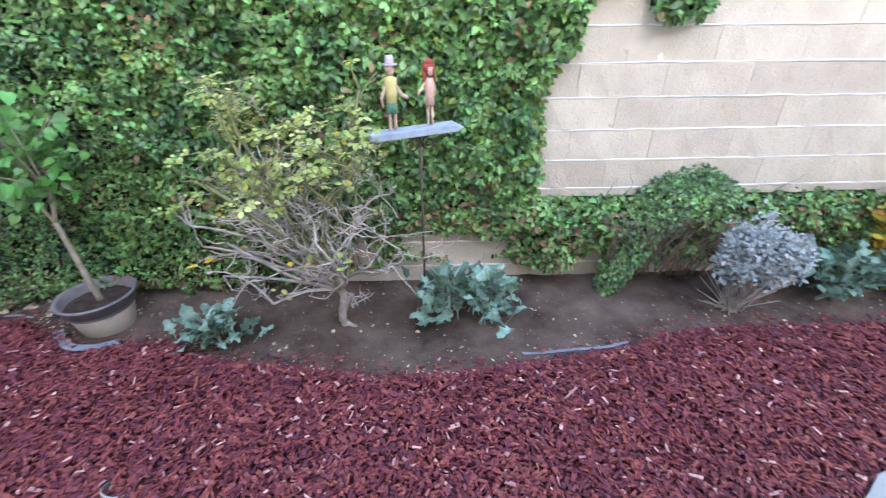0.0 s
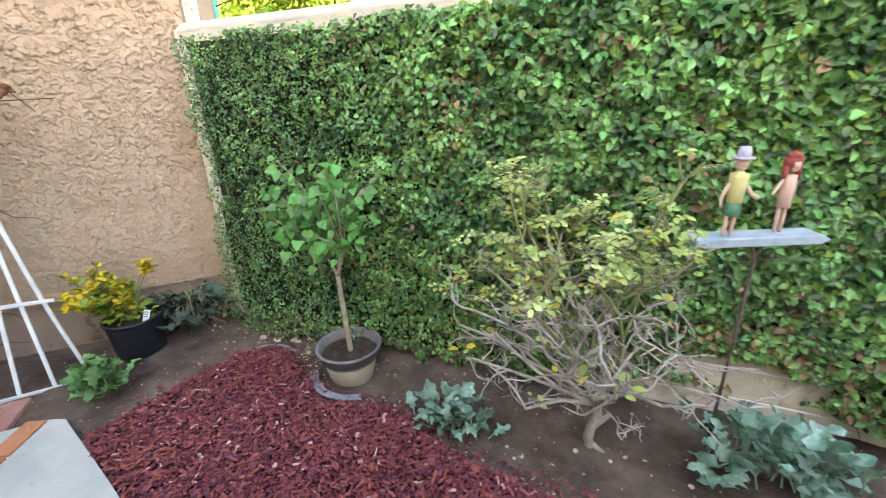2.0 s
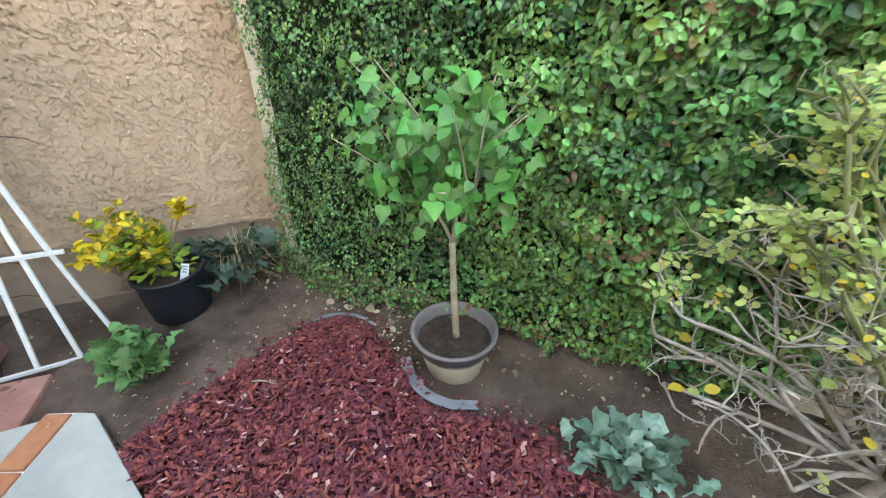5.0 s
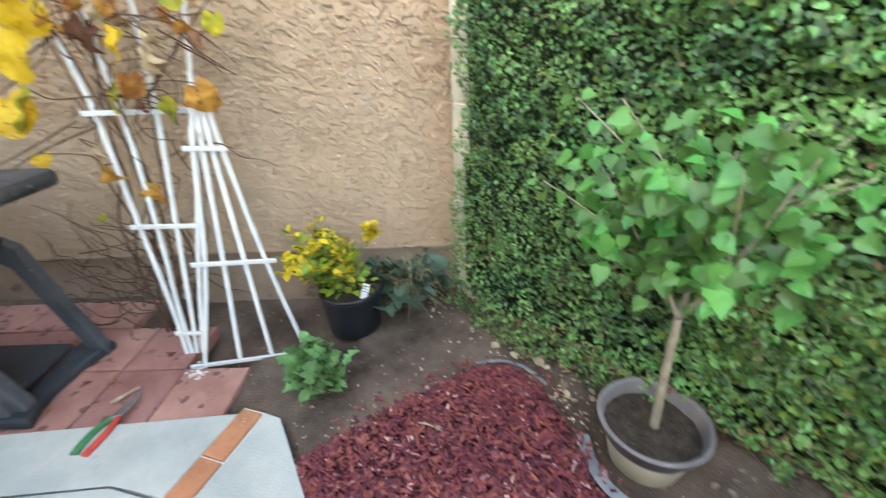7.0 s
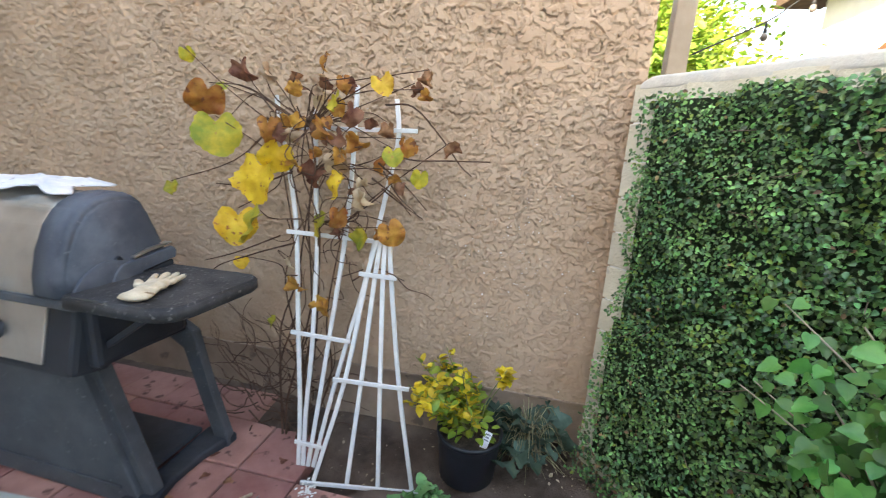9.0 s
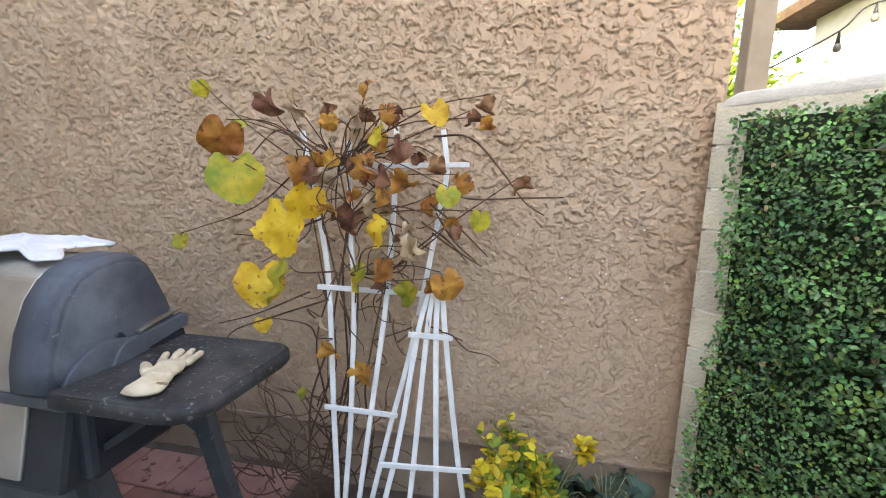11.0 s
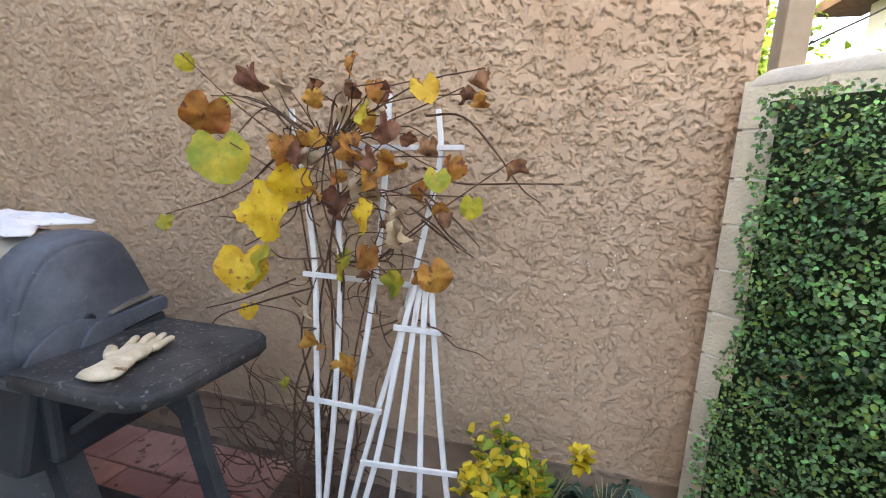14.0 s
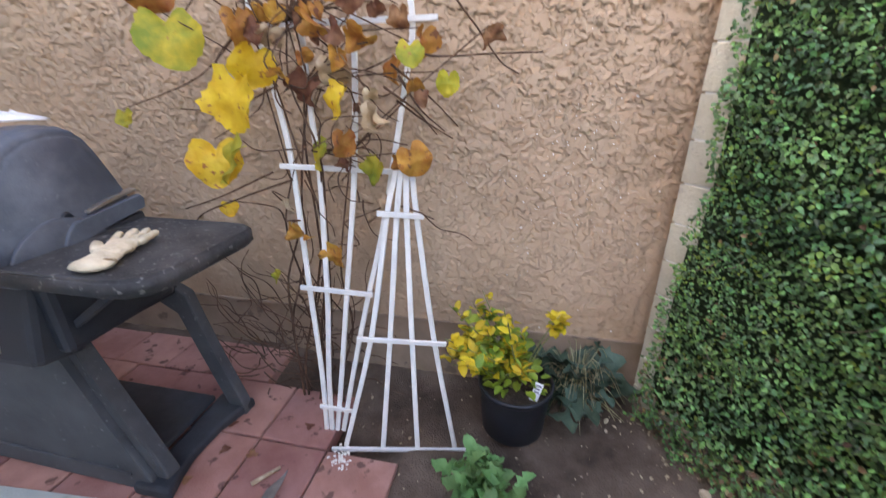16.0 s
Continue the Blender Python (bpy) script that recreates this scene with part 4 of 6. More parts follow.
# ---- grapevine ----
def grape_leaf_mesh(name, material, seed, curl):
    """A lobed, veined, crumpled leaf about one metre long before scaling, its stalk end at the origin."""
    rng = random.Random(seed)
    bm = bmesh.new()
    ring_n, rings = 40, 5
    lobes = [rng.uniform(0.85, 1.1) for _ in range(5)]
    rows = []
    for r in range(1, rings + 1):
        f = r / rings
        row = []
        for k in range(ring_n):
            a = 2 * math.pi * k / ring_n
            # angle 0 points at the tip; the notch lies at the stalk
            lobe = 0.47 + 0.020 * math.cos(5 * a) * lobes[int(5 * k / ring_n)] + 0.016 * math.cos(20 * a + seed)
            notch = 0.20 * math.exp(-((abs(a - math.pi)) / 0.22) ** 2)
            point = 0.05 * math.exp(-((min(a, 2 * math.pi - a)) / 0.25) ** 2)
            rad = (lobe - notch + point) * f
            x, y = rad * math.sin(a), 0.40 + rad * math.cos(a)
            z = 0.040 * math.cos(5 * a) * f * f + 0.20 * min(curl, 1.6) * noise.noise(Vector((x * 3.2 + seed, y * 3.2, seed * 0.7))) * f
            z += 0.05 * noise.noise(Vector((x * 11 + seed, y * 11, seed * 1.7))) * f
            # roll the sides up about the midrib, then bend lengthwise
            roll = (0.55 * curl + 0.3 * math.sin(seed * 2.1 + y * 3)) * 2.0
            turn = roll * abs(x)
            x, z = math.copysign(math.sin(turn) / roll, x) if abs(roll) > 0.05 else x, z + (1 - math.cos(turn)) / roll if abs(roll) > 0.05 else z
            bend = 0.9 * min(curl, 2.2) * (y - 0.15)
            z -= 0.42 * math.sin(bend) * (y - 0.15)
            y = 0.15 + (y - 0.15) * math.cos(0.5 * bend)
            row.append(bm.verts.new((x, y, z)))
        rows.append(row)
    c = bm.verts.new((0, 0.40, 0.0))
    for k in range(ring_n):
        bm.faces.new((c, rows[0][k], rows[0][(k + 1) % ring_n]))
        for a, b in zip(rows, rows[1:]):
            bm.faces.new((a[k], b[k], b[(k + 1) % ring_n], a[(k + 1) % ring_n]))
    me = bpy.data.meshes.new(name)
    bm.to_mesh(me)
    bm.free()
    me.materials.append(material)
    me.polygons.foreach_set("use_smooth", [True] * len(me.polygons))
    return me


def grapevine():
    rng = random.Random(3)
    vine = thing("grapevine", "autumn grapevine with yellow and brown leaves climbing the trellis", "vine", hw(1.3, 0.36))
    base = Matrix.Translation(-Vector(vine.location))
    groups = ((M_V_YEL, 0.9, [(1.437, 1.263, 0.135), (1.357, 1.353, 0.095), (1.571, 0.885, 0.05), (0.902, 1.640, 0.07), (1.095, 1.262, 0.085), (1.50, 1.08, 0.11)]),
              (M_V_GRN, 0.9, [(1.605, 1.439, 0.125), (1.440, 1.085, 0.115), (0.999, 1.047, 0.075), (1.716, 1.727, 0.045), (1.834, 1.202, 0.05), (0.757, 1.311, 0.055), (1.171, 1.100, 0.08), (1.09, 1.575, 0.06), (1.378, 0.654, 0.04), (0.86, 1.39, 0.06), (1.62, 1.62, 0.035)]),
              (M_V_ORA, 1.9, [(1.671, 1.561, 0.11), (1.358, 1.458, 0.09), (1.140, 1.469, 0.08), (0.856, 1.090, 0.09), (0.935, 1.354, 0.075), (1.162, 0.733, 0.085), (1.26, 0.835, 0.075), (1.065, 1.135, 0.08), (0.832, 1.418, 0.07), (1.01, 1.43, 0.075), (1.06, 1.64, 0.055), (0.90, 1.075, 0.06), (0.742, 1.606, 0.04)]),
              (M_V_BRN, 2.6, [(1.222, 1.285, 0.095), (0.745, 1.661, 0.06), (1.267, 1.641, 0.07), (1.016, 1.523, 0.075), (0.91, 1.48, 0.06), (0.636, 1.417, 0.065), (1.455, 1.665, 0.08), (1.19, 1.47, 0.055), (0.97, 1.50, 0.05), (0.84, 1.27, 0.05), (1.10, 1.06, 0.05)]),
              (M_V_PALE, 2.2, [(1.425, 1.672, 0.075), (1.110, 1.335, 0.09), (0.950, 0.940, 0.065), (1.165, 1.63, 0.07), (1.30, 1.43, 0.07), (0.963, 1.218, 0.08), (1.17, 1.57, 0.07), (1.33, 0.90, 0.05), (1.0, 1.27, 0.05)]))
    more = random.Random(77)
    for k in range(22):
        s, z = more.gauss(1.08, 0.15), 1.72 - abs(more.gauss(0, 0.26))
        groups[more.choice((2, 2, 3, 3, 4))][2].append((s, max(0.95, z), more.uniform(0.035, 0.062)))
    tips = []
    for gi, (m, curl, spots) in enumerate(groups):
        meshes = [grape_leaf_mesh("leaf", m, gi * 7 + k, curl) for k in range(3)]
        for k, (s, z, size) in enumerate(spots):
            leaf = new("leaf", meshes[k % 3])
            leaf.parent = vine
            n = 0.36 + rng.uniform(-0.04, 0.07) + (0.06 if size > 0.1 else 0)
            face = (OUT + DOWN * rng.uniform(-0.9, 0.9) + Vector((0, 0, rng.uniform(-0.3, 1.2)))).normalized()
            if curl > 1.5:
                face = (OUT * 0.7 + DOWN * rng.uniform(-0.9, 0.9) + Vector((0, 0, rng.uniform(-0.5, 0.7)))).normalized()
            tip = Vector((0, 0, -1)) + DOWN * rng.uniform(-0.7, 0.7)
            tip = (tip - face * tip.dot(face)).normalized()
            x = tip.cross(face)
            mw = Matrix((x, tip, face)).transposed().to_4x4()
            c = hw(s, n, z)
            scale = size * (1.6 if size > 0.09 else 1.42)
            mw.translation = c - tip * 0.4 * scale
            leaf.matrix_basis = base @ mw @ Matrix.Diagonal((scale, scale, scale, 1))
            tips.append((Vector(mw.translation), s, z))
    lines = []
    loc = Vector(vine.location)
    # main canes from the ground, up behind the slats
    hubs = []
    for k in range(9):
        s0 = 1.30 + rng.uniform(-0.10, 0.12)
        pts = []
        s, n = s0, 0.30
        for z in (-0.03, 0.18, 0.4, 0.62, 0.85, 1.1, 1.3, 1.48):
            pts.append(hw(s, n + 0.02 * math.sin(z * 7 + k), z) - loc)
            s += (1.20 - s) * 0.15 + rng.uniform(-0.05, 0.05) + (0.015 * (k - 4) if z > 0.7 else 0)
            n = 0.30 + 0.05 * rng.random()
        pts = pts[:rng.choice((6, 7, 8, 8))]
        lines.append((spline(pts, 4), 0.006, 0.0028))
        hubs += [p + loc for p in pts[3:]]
    # side shoots to every leaf
    for p, s, z in tips:
        near = sorted(hubs, key=lambda h: (h - p).length)[rng.choice((0, 1, 2))]
        mid = (near + p) / 2 + Vector((0, 0, rng.uniform(-0.05, 0.07))) + DOWN * rng.uniform(-0.07, 0.07) + OUT * rng.uniform(-0.03, 0.03)
        lines.append((spline([near - loc, mid - loc, p - loc], 4), 0.0032, 0.0018))
    # bare whips that arch away from the top and droop at the sides
    whips = (((0.93, 1.58), (0.80, 1.57), (0.70, 1.47), (0.62, 1.37), (0.56, 1.335)), ((0.93, 1.42), (0.80, 1.38), (0.64, 1.385), (0.50, 1.39)),
             ((0.92, 1.36), (0.82, 1.27), (0.73, 1.19)), ((0.92, 1.26), (0.84, 1.20), (0.75, 1.15)), ((0.90, 1.33), (0.84, 1.24), (0.77, 1.175)), ((0.95, 1.30), (0.86, 1.23), (0.80, 1.16)),
             ((1.30, 1.30), (1.50, 1.225), (1.665, 1.225)), ((1.30, 1.48), (1.48, 1.60), (1.66, 1.655)), ((1.36, 1.53), (1.50, 1.60), (1.60, 1.48)),
             ((1.30, 1.0), (1.50, 0.93), (1.70, 0.84), (1.74, 0.72)), ((1.38, 1.02), (1.58, 0.93), (1.78, 0.86)), ((1.25, 1.5), (1.40, 1.58), (1.46, 1.68)), ((1.04, 0.86), (0.95, 0.915), (0.80, 0.90)))
    for w in whips:
        lines.append((spline([hw(s, 0.33 + rng.uniform(-0.03, 0.06), z) - loc for s, z in w], 5), 0.0040, 0.0020))
    for k in range(26):
        s, z, n = rng.gauss(1.14, 0.13), rng.uniform(0.85, 1.6), rng.uniform(0.27, 0.40)
        a, pts = rng.uniform(0, 6.28), []
        for j in range(7):
            pts.append(hw(s, n, z) - loc)
            a += rng.uniform(-0.8, 0.8)
            s += 0.038 * math.cos(a)
            z += 0.038 * math.sin(a)
            n = min(0.42, max(0.24, n + rng.uniform(-0.02, 0.02)))
        lines.append((spline(pts, 3), 0.0030, 0.0014))
    # a dry tangle low down towards the grill
    for k in range(60):
        s, n, z = rng.uniform(1.25, 1.70), rng.uniform(0.10, 0.36), rng.uniform(0.0, 0.5)
        a, pts = rng.uniform(0, 6.28), []
        for j in range(7):
            pts.append(hw(s, n, max(z, -0.04)) - loc)
            a += rng.uniform(-0.7, 0.7)
            s += 0.055 * math.cos(a)
            z += 0.055 * math.sin(a) + 0.012
            n = min(0.4, max(0.04, n + rng.uniform(-0.03, 0.03)))
        lines.append((spline(pts, 3), 0.0035, 0.0014))
    tagged(stems("stem_tangle", lines, M_VINE, vine, "thin brown woody stems", 5), kind="stuff")


grapevine()


# ---- gas grill ----
def grill():
    m = Matrix((-DOWN, -OUT, Vector((0, 0, 1)))).transposed().to_4x4()
    m.translation = hw(2.10, 0.75, 0.012)
    g = thing("gas_grill", "grey gas barbecue with stainless lid, closed, on red pavers", "grill")
    g.matrix_world = m
    # x to its right, y to the wall, front at -y
    lid_profile = [(-0.203, 0.865), (-0.198, 0.93), (-0.180, 1.01), (-0.148, 1.09), (-0.108, 1.145), (-0.055, 1.176), (0.0, 1.186), (0.055, 1.184), (0.092, 1.168), (0.122, 1.11), (0.155, 1.03), (0.183, 0.955), (0.196, 0.91), (0.200, 0.865)]
    lid = prism([(y, z) for y, z in lid_profile], 0.50, 0.012, Matrix(((0, 1, 0, -0.26), (1, 0, 0, 0), (0, 0, 1, 0), (0, 0, 0, 1))))
    lid_ob = part("lid", lid, M_STEEL, g, "brushed stainless steel lid")
    for sgn in (1, -1):
        prof = [(y * 1.04, z + (0.010 if z > 0.9 else 0)) for y, z in lid_profile]
        bm = bmesh.new()
        inner = [bm.verts.new((sgn * 0.235, y, z)) for y, z in prof]
        outer = [bm.verts.new((sgn * 0.325, y * 0.99, z)) for y, z in prof]
        far = [bm.verts.new((sgn * 0.366, y * 0.93, 0.865 + (z - 0.865) * 0.94)) for y, z in prof]
        for a, b in ((inner, outer), (outer, far)):
            for i in range(len(a)):
                j = (i + 1) % len(a)
                bm.faces.new((a[i], a[j], b[j], b[i]))
        bm.faces.new(inner)
        bm.faces.new(far)
        bmesh.ops.recalc_face_normals(bm, faces=bm.faces)
        bmesh.ops.bevel(bm, geom=[e for e in bm.edges if e.calc_face_angle(0) > 0.3], offset=0.012, segments=3, affect="EDGES")
        part("lid_end", bm, M_GLID, g, "dark grey cast end cap", True)
        bm = box(sgn * 0.395, sgn * 0.41, -0.13, 0.10, 0.88, 0.885, 0.002)
        arch = [(-0.17 + 0.26 * k / 10, 0.885 + 0.085 * math.sin(math.pi * k / 10) ** 0.7) for k in range(11)]
        arch = prism(arch, 0.012, 0.004, Matrix(((0, 1, 0, sgn * 0.375 - 0.006), (1, 0, 0, -0.02), (0, 0, 1, 0), (0, 0, 0, 1))))
        bm.free()
        part("end_panel", arch, M_GLID, g, "raised arched panel on the end cap", True)
    part("lid_rim", box(-0.40, 0.40, -0.205, 0.245, 0.835, 0.868, 0.008), M_GPLAS, g)
    part("firebox", box(-0.39, 0.39, -0.15, 0.225, 0.60, 0.84, 0.02), M_BLACK, g)
    across = lambda x: Matrix(((0, 1, 0, x), (1, 0, 0, 0), (0, 0, 1, 0), (0, 0, 0, 1)))
    part("hinge_bracket", prism([(-0.075, 0.872), (-0.045, 0.925), (-0.020, 0.948), (0.02, 0.950), (0.192, 0.972), (0.205, 0.955), (0.200, 0.925), (0.02, 0.905), (-0.01, 0.895), (-0.03, 0.872)], 0.022, 0.005, across(0.366)), M_GLID, g, "cast hinge bracket")
    # highlight along the bracket's top edge, built as a strip of steel
    part("hinge_lit_edge", prism([(0.03, 0.956), (0.10, 0.972), (0.190, 0.983), (0.190, 0.990), (0.10, 0.982), (0.03, 0.964)], 0.030, 0.002, across(0.352)), M_STEEL, g, "bright strip standing for the hinge's lit edge")
    part("lower_flange", prism([(-0.02, 0.868), (0.0, 0.888), (0.195, 0.915), (0.205, 0.868)], 0.012, 0.003, across(0.364)), M_DARKBASE, g)
    hole = lathe([(0.0, 0.0), (0.013, 0.0), (0.016, -0.006)], 20)
    hole.transform(Matrix.Translation((0.379, -0.025, 0.962)) @ Euler((0, radians(90), 0)).to_matrix().to_4x4())
    part("hinge_hole", hole, M_BLACK, g)
    handle = stems("handle", [([(-0.42, -0.235, 0.885), (0.06, -0.235, 0.885), (0.12, -0.235, 0.885)], 0.014, 0.014)], M_STEEL, g, "polished steel lid handle", 14)
    for x in (-0.33, 0.06):
        part("handle_post", box(x - 0.012, x + 0.012, -0.235, -0.185, 0.872, 0.898, 0.004), M_GPLAS, g)
    # badge and plate on the lid: plain shapes
    badge = lathe([(0.0, 0.004), (0.020, 0.004), (0.030, 0.002), (0.031, -0.004)], 24)
    badge.transform(Matrix.Translation((-0.04, -0.176, 1.04)) @ Euler((radians(71), 0, 0)).to_matrix().to_4x4())
    part("badge", badge, M_STEEL, lid_ob, "round steel badge", True)
    part("name_plate", box(-0.085, 0.005, -0.1985, -0.190, 0.965, 0.985, 0.002), M_GPLAS, lid_ob)
    # control panel, leaning
    tilt = Matrix.Translation((0.02, -0.165, 0.715)) @ Euler((radians(-12), 0, 0)).to_matrix().to_4x4()
    part("console", box(-0.40, 0.33, -0.02, 0.12, -0.13, 0.135, 0.02, m=tilt), M_GSIDE, g)
    panel = part("control_panel", box(-0.365, 0.215, -0.030, -0.018, -0.095, 0.105, 0.004, m=tilt), M_STEEL, g, "stainless steel control panel")
    for x in (-0.30, -0.145, 0.01):
        k = lathe([(0.0, 0.045), (0.017, 0.045), (0.021, 0.038), (0.024, 0.008), (0.034, 0.006), (0.036, 0.0)], 24)
        k.transform(tilt @ Matrix.Translation((x, -0.030, 0.0)) @ Euler((radians(90), 0, 0)).to_matrix().to_4x4())
        part("knob", k, M_KNOB, panel, "black round knob", True)
    # side shelves with rounded front corners
    for sgn, x0, x1 in ((1, 0.36, 0.785), (-1, 0.40, 0.80)):
        o = [(x0, 0.205), (x0, -0.215), (x1 - 0.13, -0.215), (x1 - 0.075, -0.205), (x1 - 0.035, -0.175), (x1 - 0.015, -0.12), (x1, 0.14), (x1 - 0.012, 0.185), (x1 - 0.05, 0.208), (x1 - 0.11, 0.212)]
        o = [(sgn * x, y) for x, y in o]
        bm = bmesh.new()
        a = [bm.verts.new((x, y, 0.893)) for x, y in o]
        b = [bm.verts.new((x, y, 0.845)) for x, y in o]
        top = bm.faces.new(a)
        bm.faces.new(b[::-1])
        for i in range(len(a)):
            j = (i + 1) % len(a)
            bm.faces.new((a[i], b[i], b[j], a[j]))
        bmesh.ops.recalc_face_normals(bm, faces=bm.faces)
        bmesh.ops.inset_region(bm, faces=[top], thickness=0.012, depth=0.0)
        bmesh.ops.bevel(bm, geom=[e for e in bm.edges if e.calc_face_angle(0) > 0.5], offset=0.008, segments=3, affect="EDGES")
        part("side_shelf", bm, M_GSHELF, g, "scuffed black plastic side shelf", True)
        part("shelf_bracket", beam((sgn * 0.36, -0.10, 0.66), (sgn * 0.62, -0.10, 0.845), 0.03, 0.02, bm=beam((sgn * 0.36, 0.12, 0.66), (sgn * 0.62, 0.12, 0.845), 0.03, 0.02)), M_GSIDE, g)
    # cart: front panel, splayed legs, base
    front = prism([(-0.40, 0.02), (0.40, 0.0), (0.43, 0.05), (0.33, 0.30), (0.26, 0.52), (0.22, 0.60), (-0.36, 0.60)], 0.03, 0.008, pose(0, -0.105, 0))
    part("front_panel", front, M_GPLAS, g, "moulded grey plastic front panel")
    part("panel_ridge", prism([(-0.385, 0.10), (0.36, 0.075), (0.36, 0.09), (-0.385, 0.115)], 0.008, 0.003, pose(0, -0.112, 0)), M_GPLAS, g)
    for sgn in (1, -1):
        leg = [(0.17, 0.62), (0.27, 0.62), (0.30, 0.50), (0.38, 0.28), (0.47, 0.06), (0.47, 0.0), (0.36, 0.0), (0.28, 0.22), (0.21, 0.45)]
        part("leg", prism([(sgn * x, z) for x, z in leg], 0.055, 0.010, pose(0, -0.08, 0)), M_GPLAS, g, "grey splayed moulded leg")
        back = [(0.20, 0.60), (0.30, 0.60), (0.37, 0.56), (0.43, 0.30), (0.51, 0.06), (0.51, 0.0), (0.45, 0.0), (0.37, 0.28), (0.32, 0.48), (0.20, 0.54)]
        part("leg", prism([(sgn * x, z) for x, z in back], 0.045, 0.008, pose(0, 0.27, 0)), M_GPLAS, g)
        part("top_rail", beam((sgn * 0.27, -0.10, 0.585), (sgn * 0.31, 0.29, 0.585), 0.04, 0.05, 0.006), M_GSIDE, g)
        foot = box(sgn * 0.36, sgn * 0.52, -0.125, 0.33, 0.0, 0.05, 0.016, 3)
        for v in foot.verts:
            mid = 1 - abs(v.co.y - 0.085) / 0.245
            if mid > 0 and abs(v.co.x) > 0.44:
                v.co.x -= sgn * 0.03 * mid
        bmesh.ops.subdivide_edges(foot, edges=[e for e in foot.edges if e.calc_length() > 0.3], cuts=5)
        for v in foot.verts:
            mid = max(0, 1 - abs(v.co.y - 0.085) / 0.245)
            if abs(v.co.x) > 0.44:
                v.co.x -= sgn * 0.05 * smooth(0, 0.8, mid)
            v.co.z *= 1 - 0.25 * float(smooth(0.2, 0.9, mid))
        part("foot_rail", foot, M_DARKBASE, g, "dark curved foot rail")
    part("base_shelf", box(-0.37, 0.37, -0.08, 0.28, 0.05, 0.075, 0.006), M_DARKBASE, g)
    return m


GRILL = grill()


def on_grill(x, y, z):
    return GRILL @ Vector((x, y, z))


def glove():
    """A work glove lying palm down, its fingers to the wall."""
    rng = random.Random(4)
    bm = bmesh.new()

    def blob(a, b, r0, r1, flat=0.55, segs=10, rings=7):
        a, b = Vector(a), Vector(b)
        t = (b - a).normalized()
        x = t.cross(Vector((0, 0, 1))).normalized()
        rows = []
        for i in range(rings + 1):
            f = i / rings
            r = (r0 + (r1 - r0) * f) * math.sqrt(max(0.02, 1 - (2 * abs(f - 0.5)) ** 6))
            c = a + (b - a) * f
            rows.append([bm.verts.new(c + x * r * math.cos(2 * math.pi * k / segs) + Vector((0, 0, r * flat * math.sin(2 * math.pi * k / segs)))) for k in range(segs)])
        for p, q in zip(rows, rows[1:]):
            for k in range(segs):
                bm.faces.new((p[k], p[(k + 1) % segs], q[(k + 1) % segs], q[k]))
        bm.faces.new(rows[0][::-1])
        bm.faces.new(rows[-1])

    blob((-0.14, 0, 0.016), (-0.02, 0, 0.018), 0.058, 0.042, 0.26)
    blob((-0.06, 0, 0.018), (0.055, 0, 0.018), 0.043, 0.045, 0.36)
    for y, l, r in ((-0.036, 0.085, 0.0105), (-0.012, 0.108, 0.0115), (0.012, 0.105, 0.0115), (0.036, 0.085, 0.0105)):
        blob((0.03, y * 0.95, 0.016), (0.03 + l, y * 1.45, 0.024), r * 1.15, r, 0.8)
    blob((-0.03, 0.035, 0.02), (0.05, 0.082, 0.018), 0.018, 0.014, 0.8)
    for v in bm.verts:
        v.co += Vector((0, 0, 0.006)) * noise.noise(v.co * 40) + Vector((0.004, 0.004, 0)) * noise.noise(v.co * 30 + Vector((5, 5, 5)))
        v.co.z = max(0.001, v.co.z)
    ob = part("work_glove", bm, M_GLOVE, None, "", True)
    skin = ob.modifiers.new("skin", "REMESH")
    skin.mode, skin.voxel_size, skin.use_smooth_shade = "VOXEL", 0.003, True
    tagged(ob, "dirty cream leather work glove lying on the grill shelf", "glove")
    ob.matrix_world = GRILL @ pose(0.573, -0.075, 0.894, 0, 0, 108) @ Matrix.Diagonal((0.92, 0.92, 1.0, 1))


glove()


def lid_cloth():
    rng = np.random.RandomState(2)
    n = 26
    bm = bmesh.new()
    grid = []
    for j in range(n):
        row = []
        for i in range(n):
            u, v = i / (n - 1) - 0.5, j / (n - 1) - 0.5
            x, y = u * 0.44 + 0.03 * math.sin(v * 9), v * 0.24 + 0.02 * math.sin(u * 13)
            yy = y - 0.02
            top = 1.195 - 1.4 * max(0, abs(yy + 0.0) - 0.06) ** 2 * 2.0
            z = top + 0.008 + 0.030 * float(fbm(np.array(u * 7), np.array(v * 7), 2)) * (1 - (2 * abs(u)) ** 4)
            row.append(bm.verts.new((x, yy, z)))
        grid.append(row)
    for j in range(n - 1):
        for i in range(n - 1):
            bm.faces.new((grid[j][i], grid[j][i + 1], grid[j + 1][i + 1], grid[j + 1][i]))
    ob = part("printed_cloth", bm, M_CLOTH, None, "", True)
    so = ob.modifiers.new("thick", "SOLIDIFY")
    so.thickness = 0.004
    tagged(ob, "crumpled white printed cloth lying on the grill lid", "cloth")
    ob.matrix_world = GRILL @ pose(-0.02, 0.055, 0.0, 0, 0, 6)


lid_cloth()


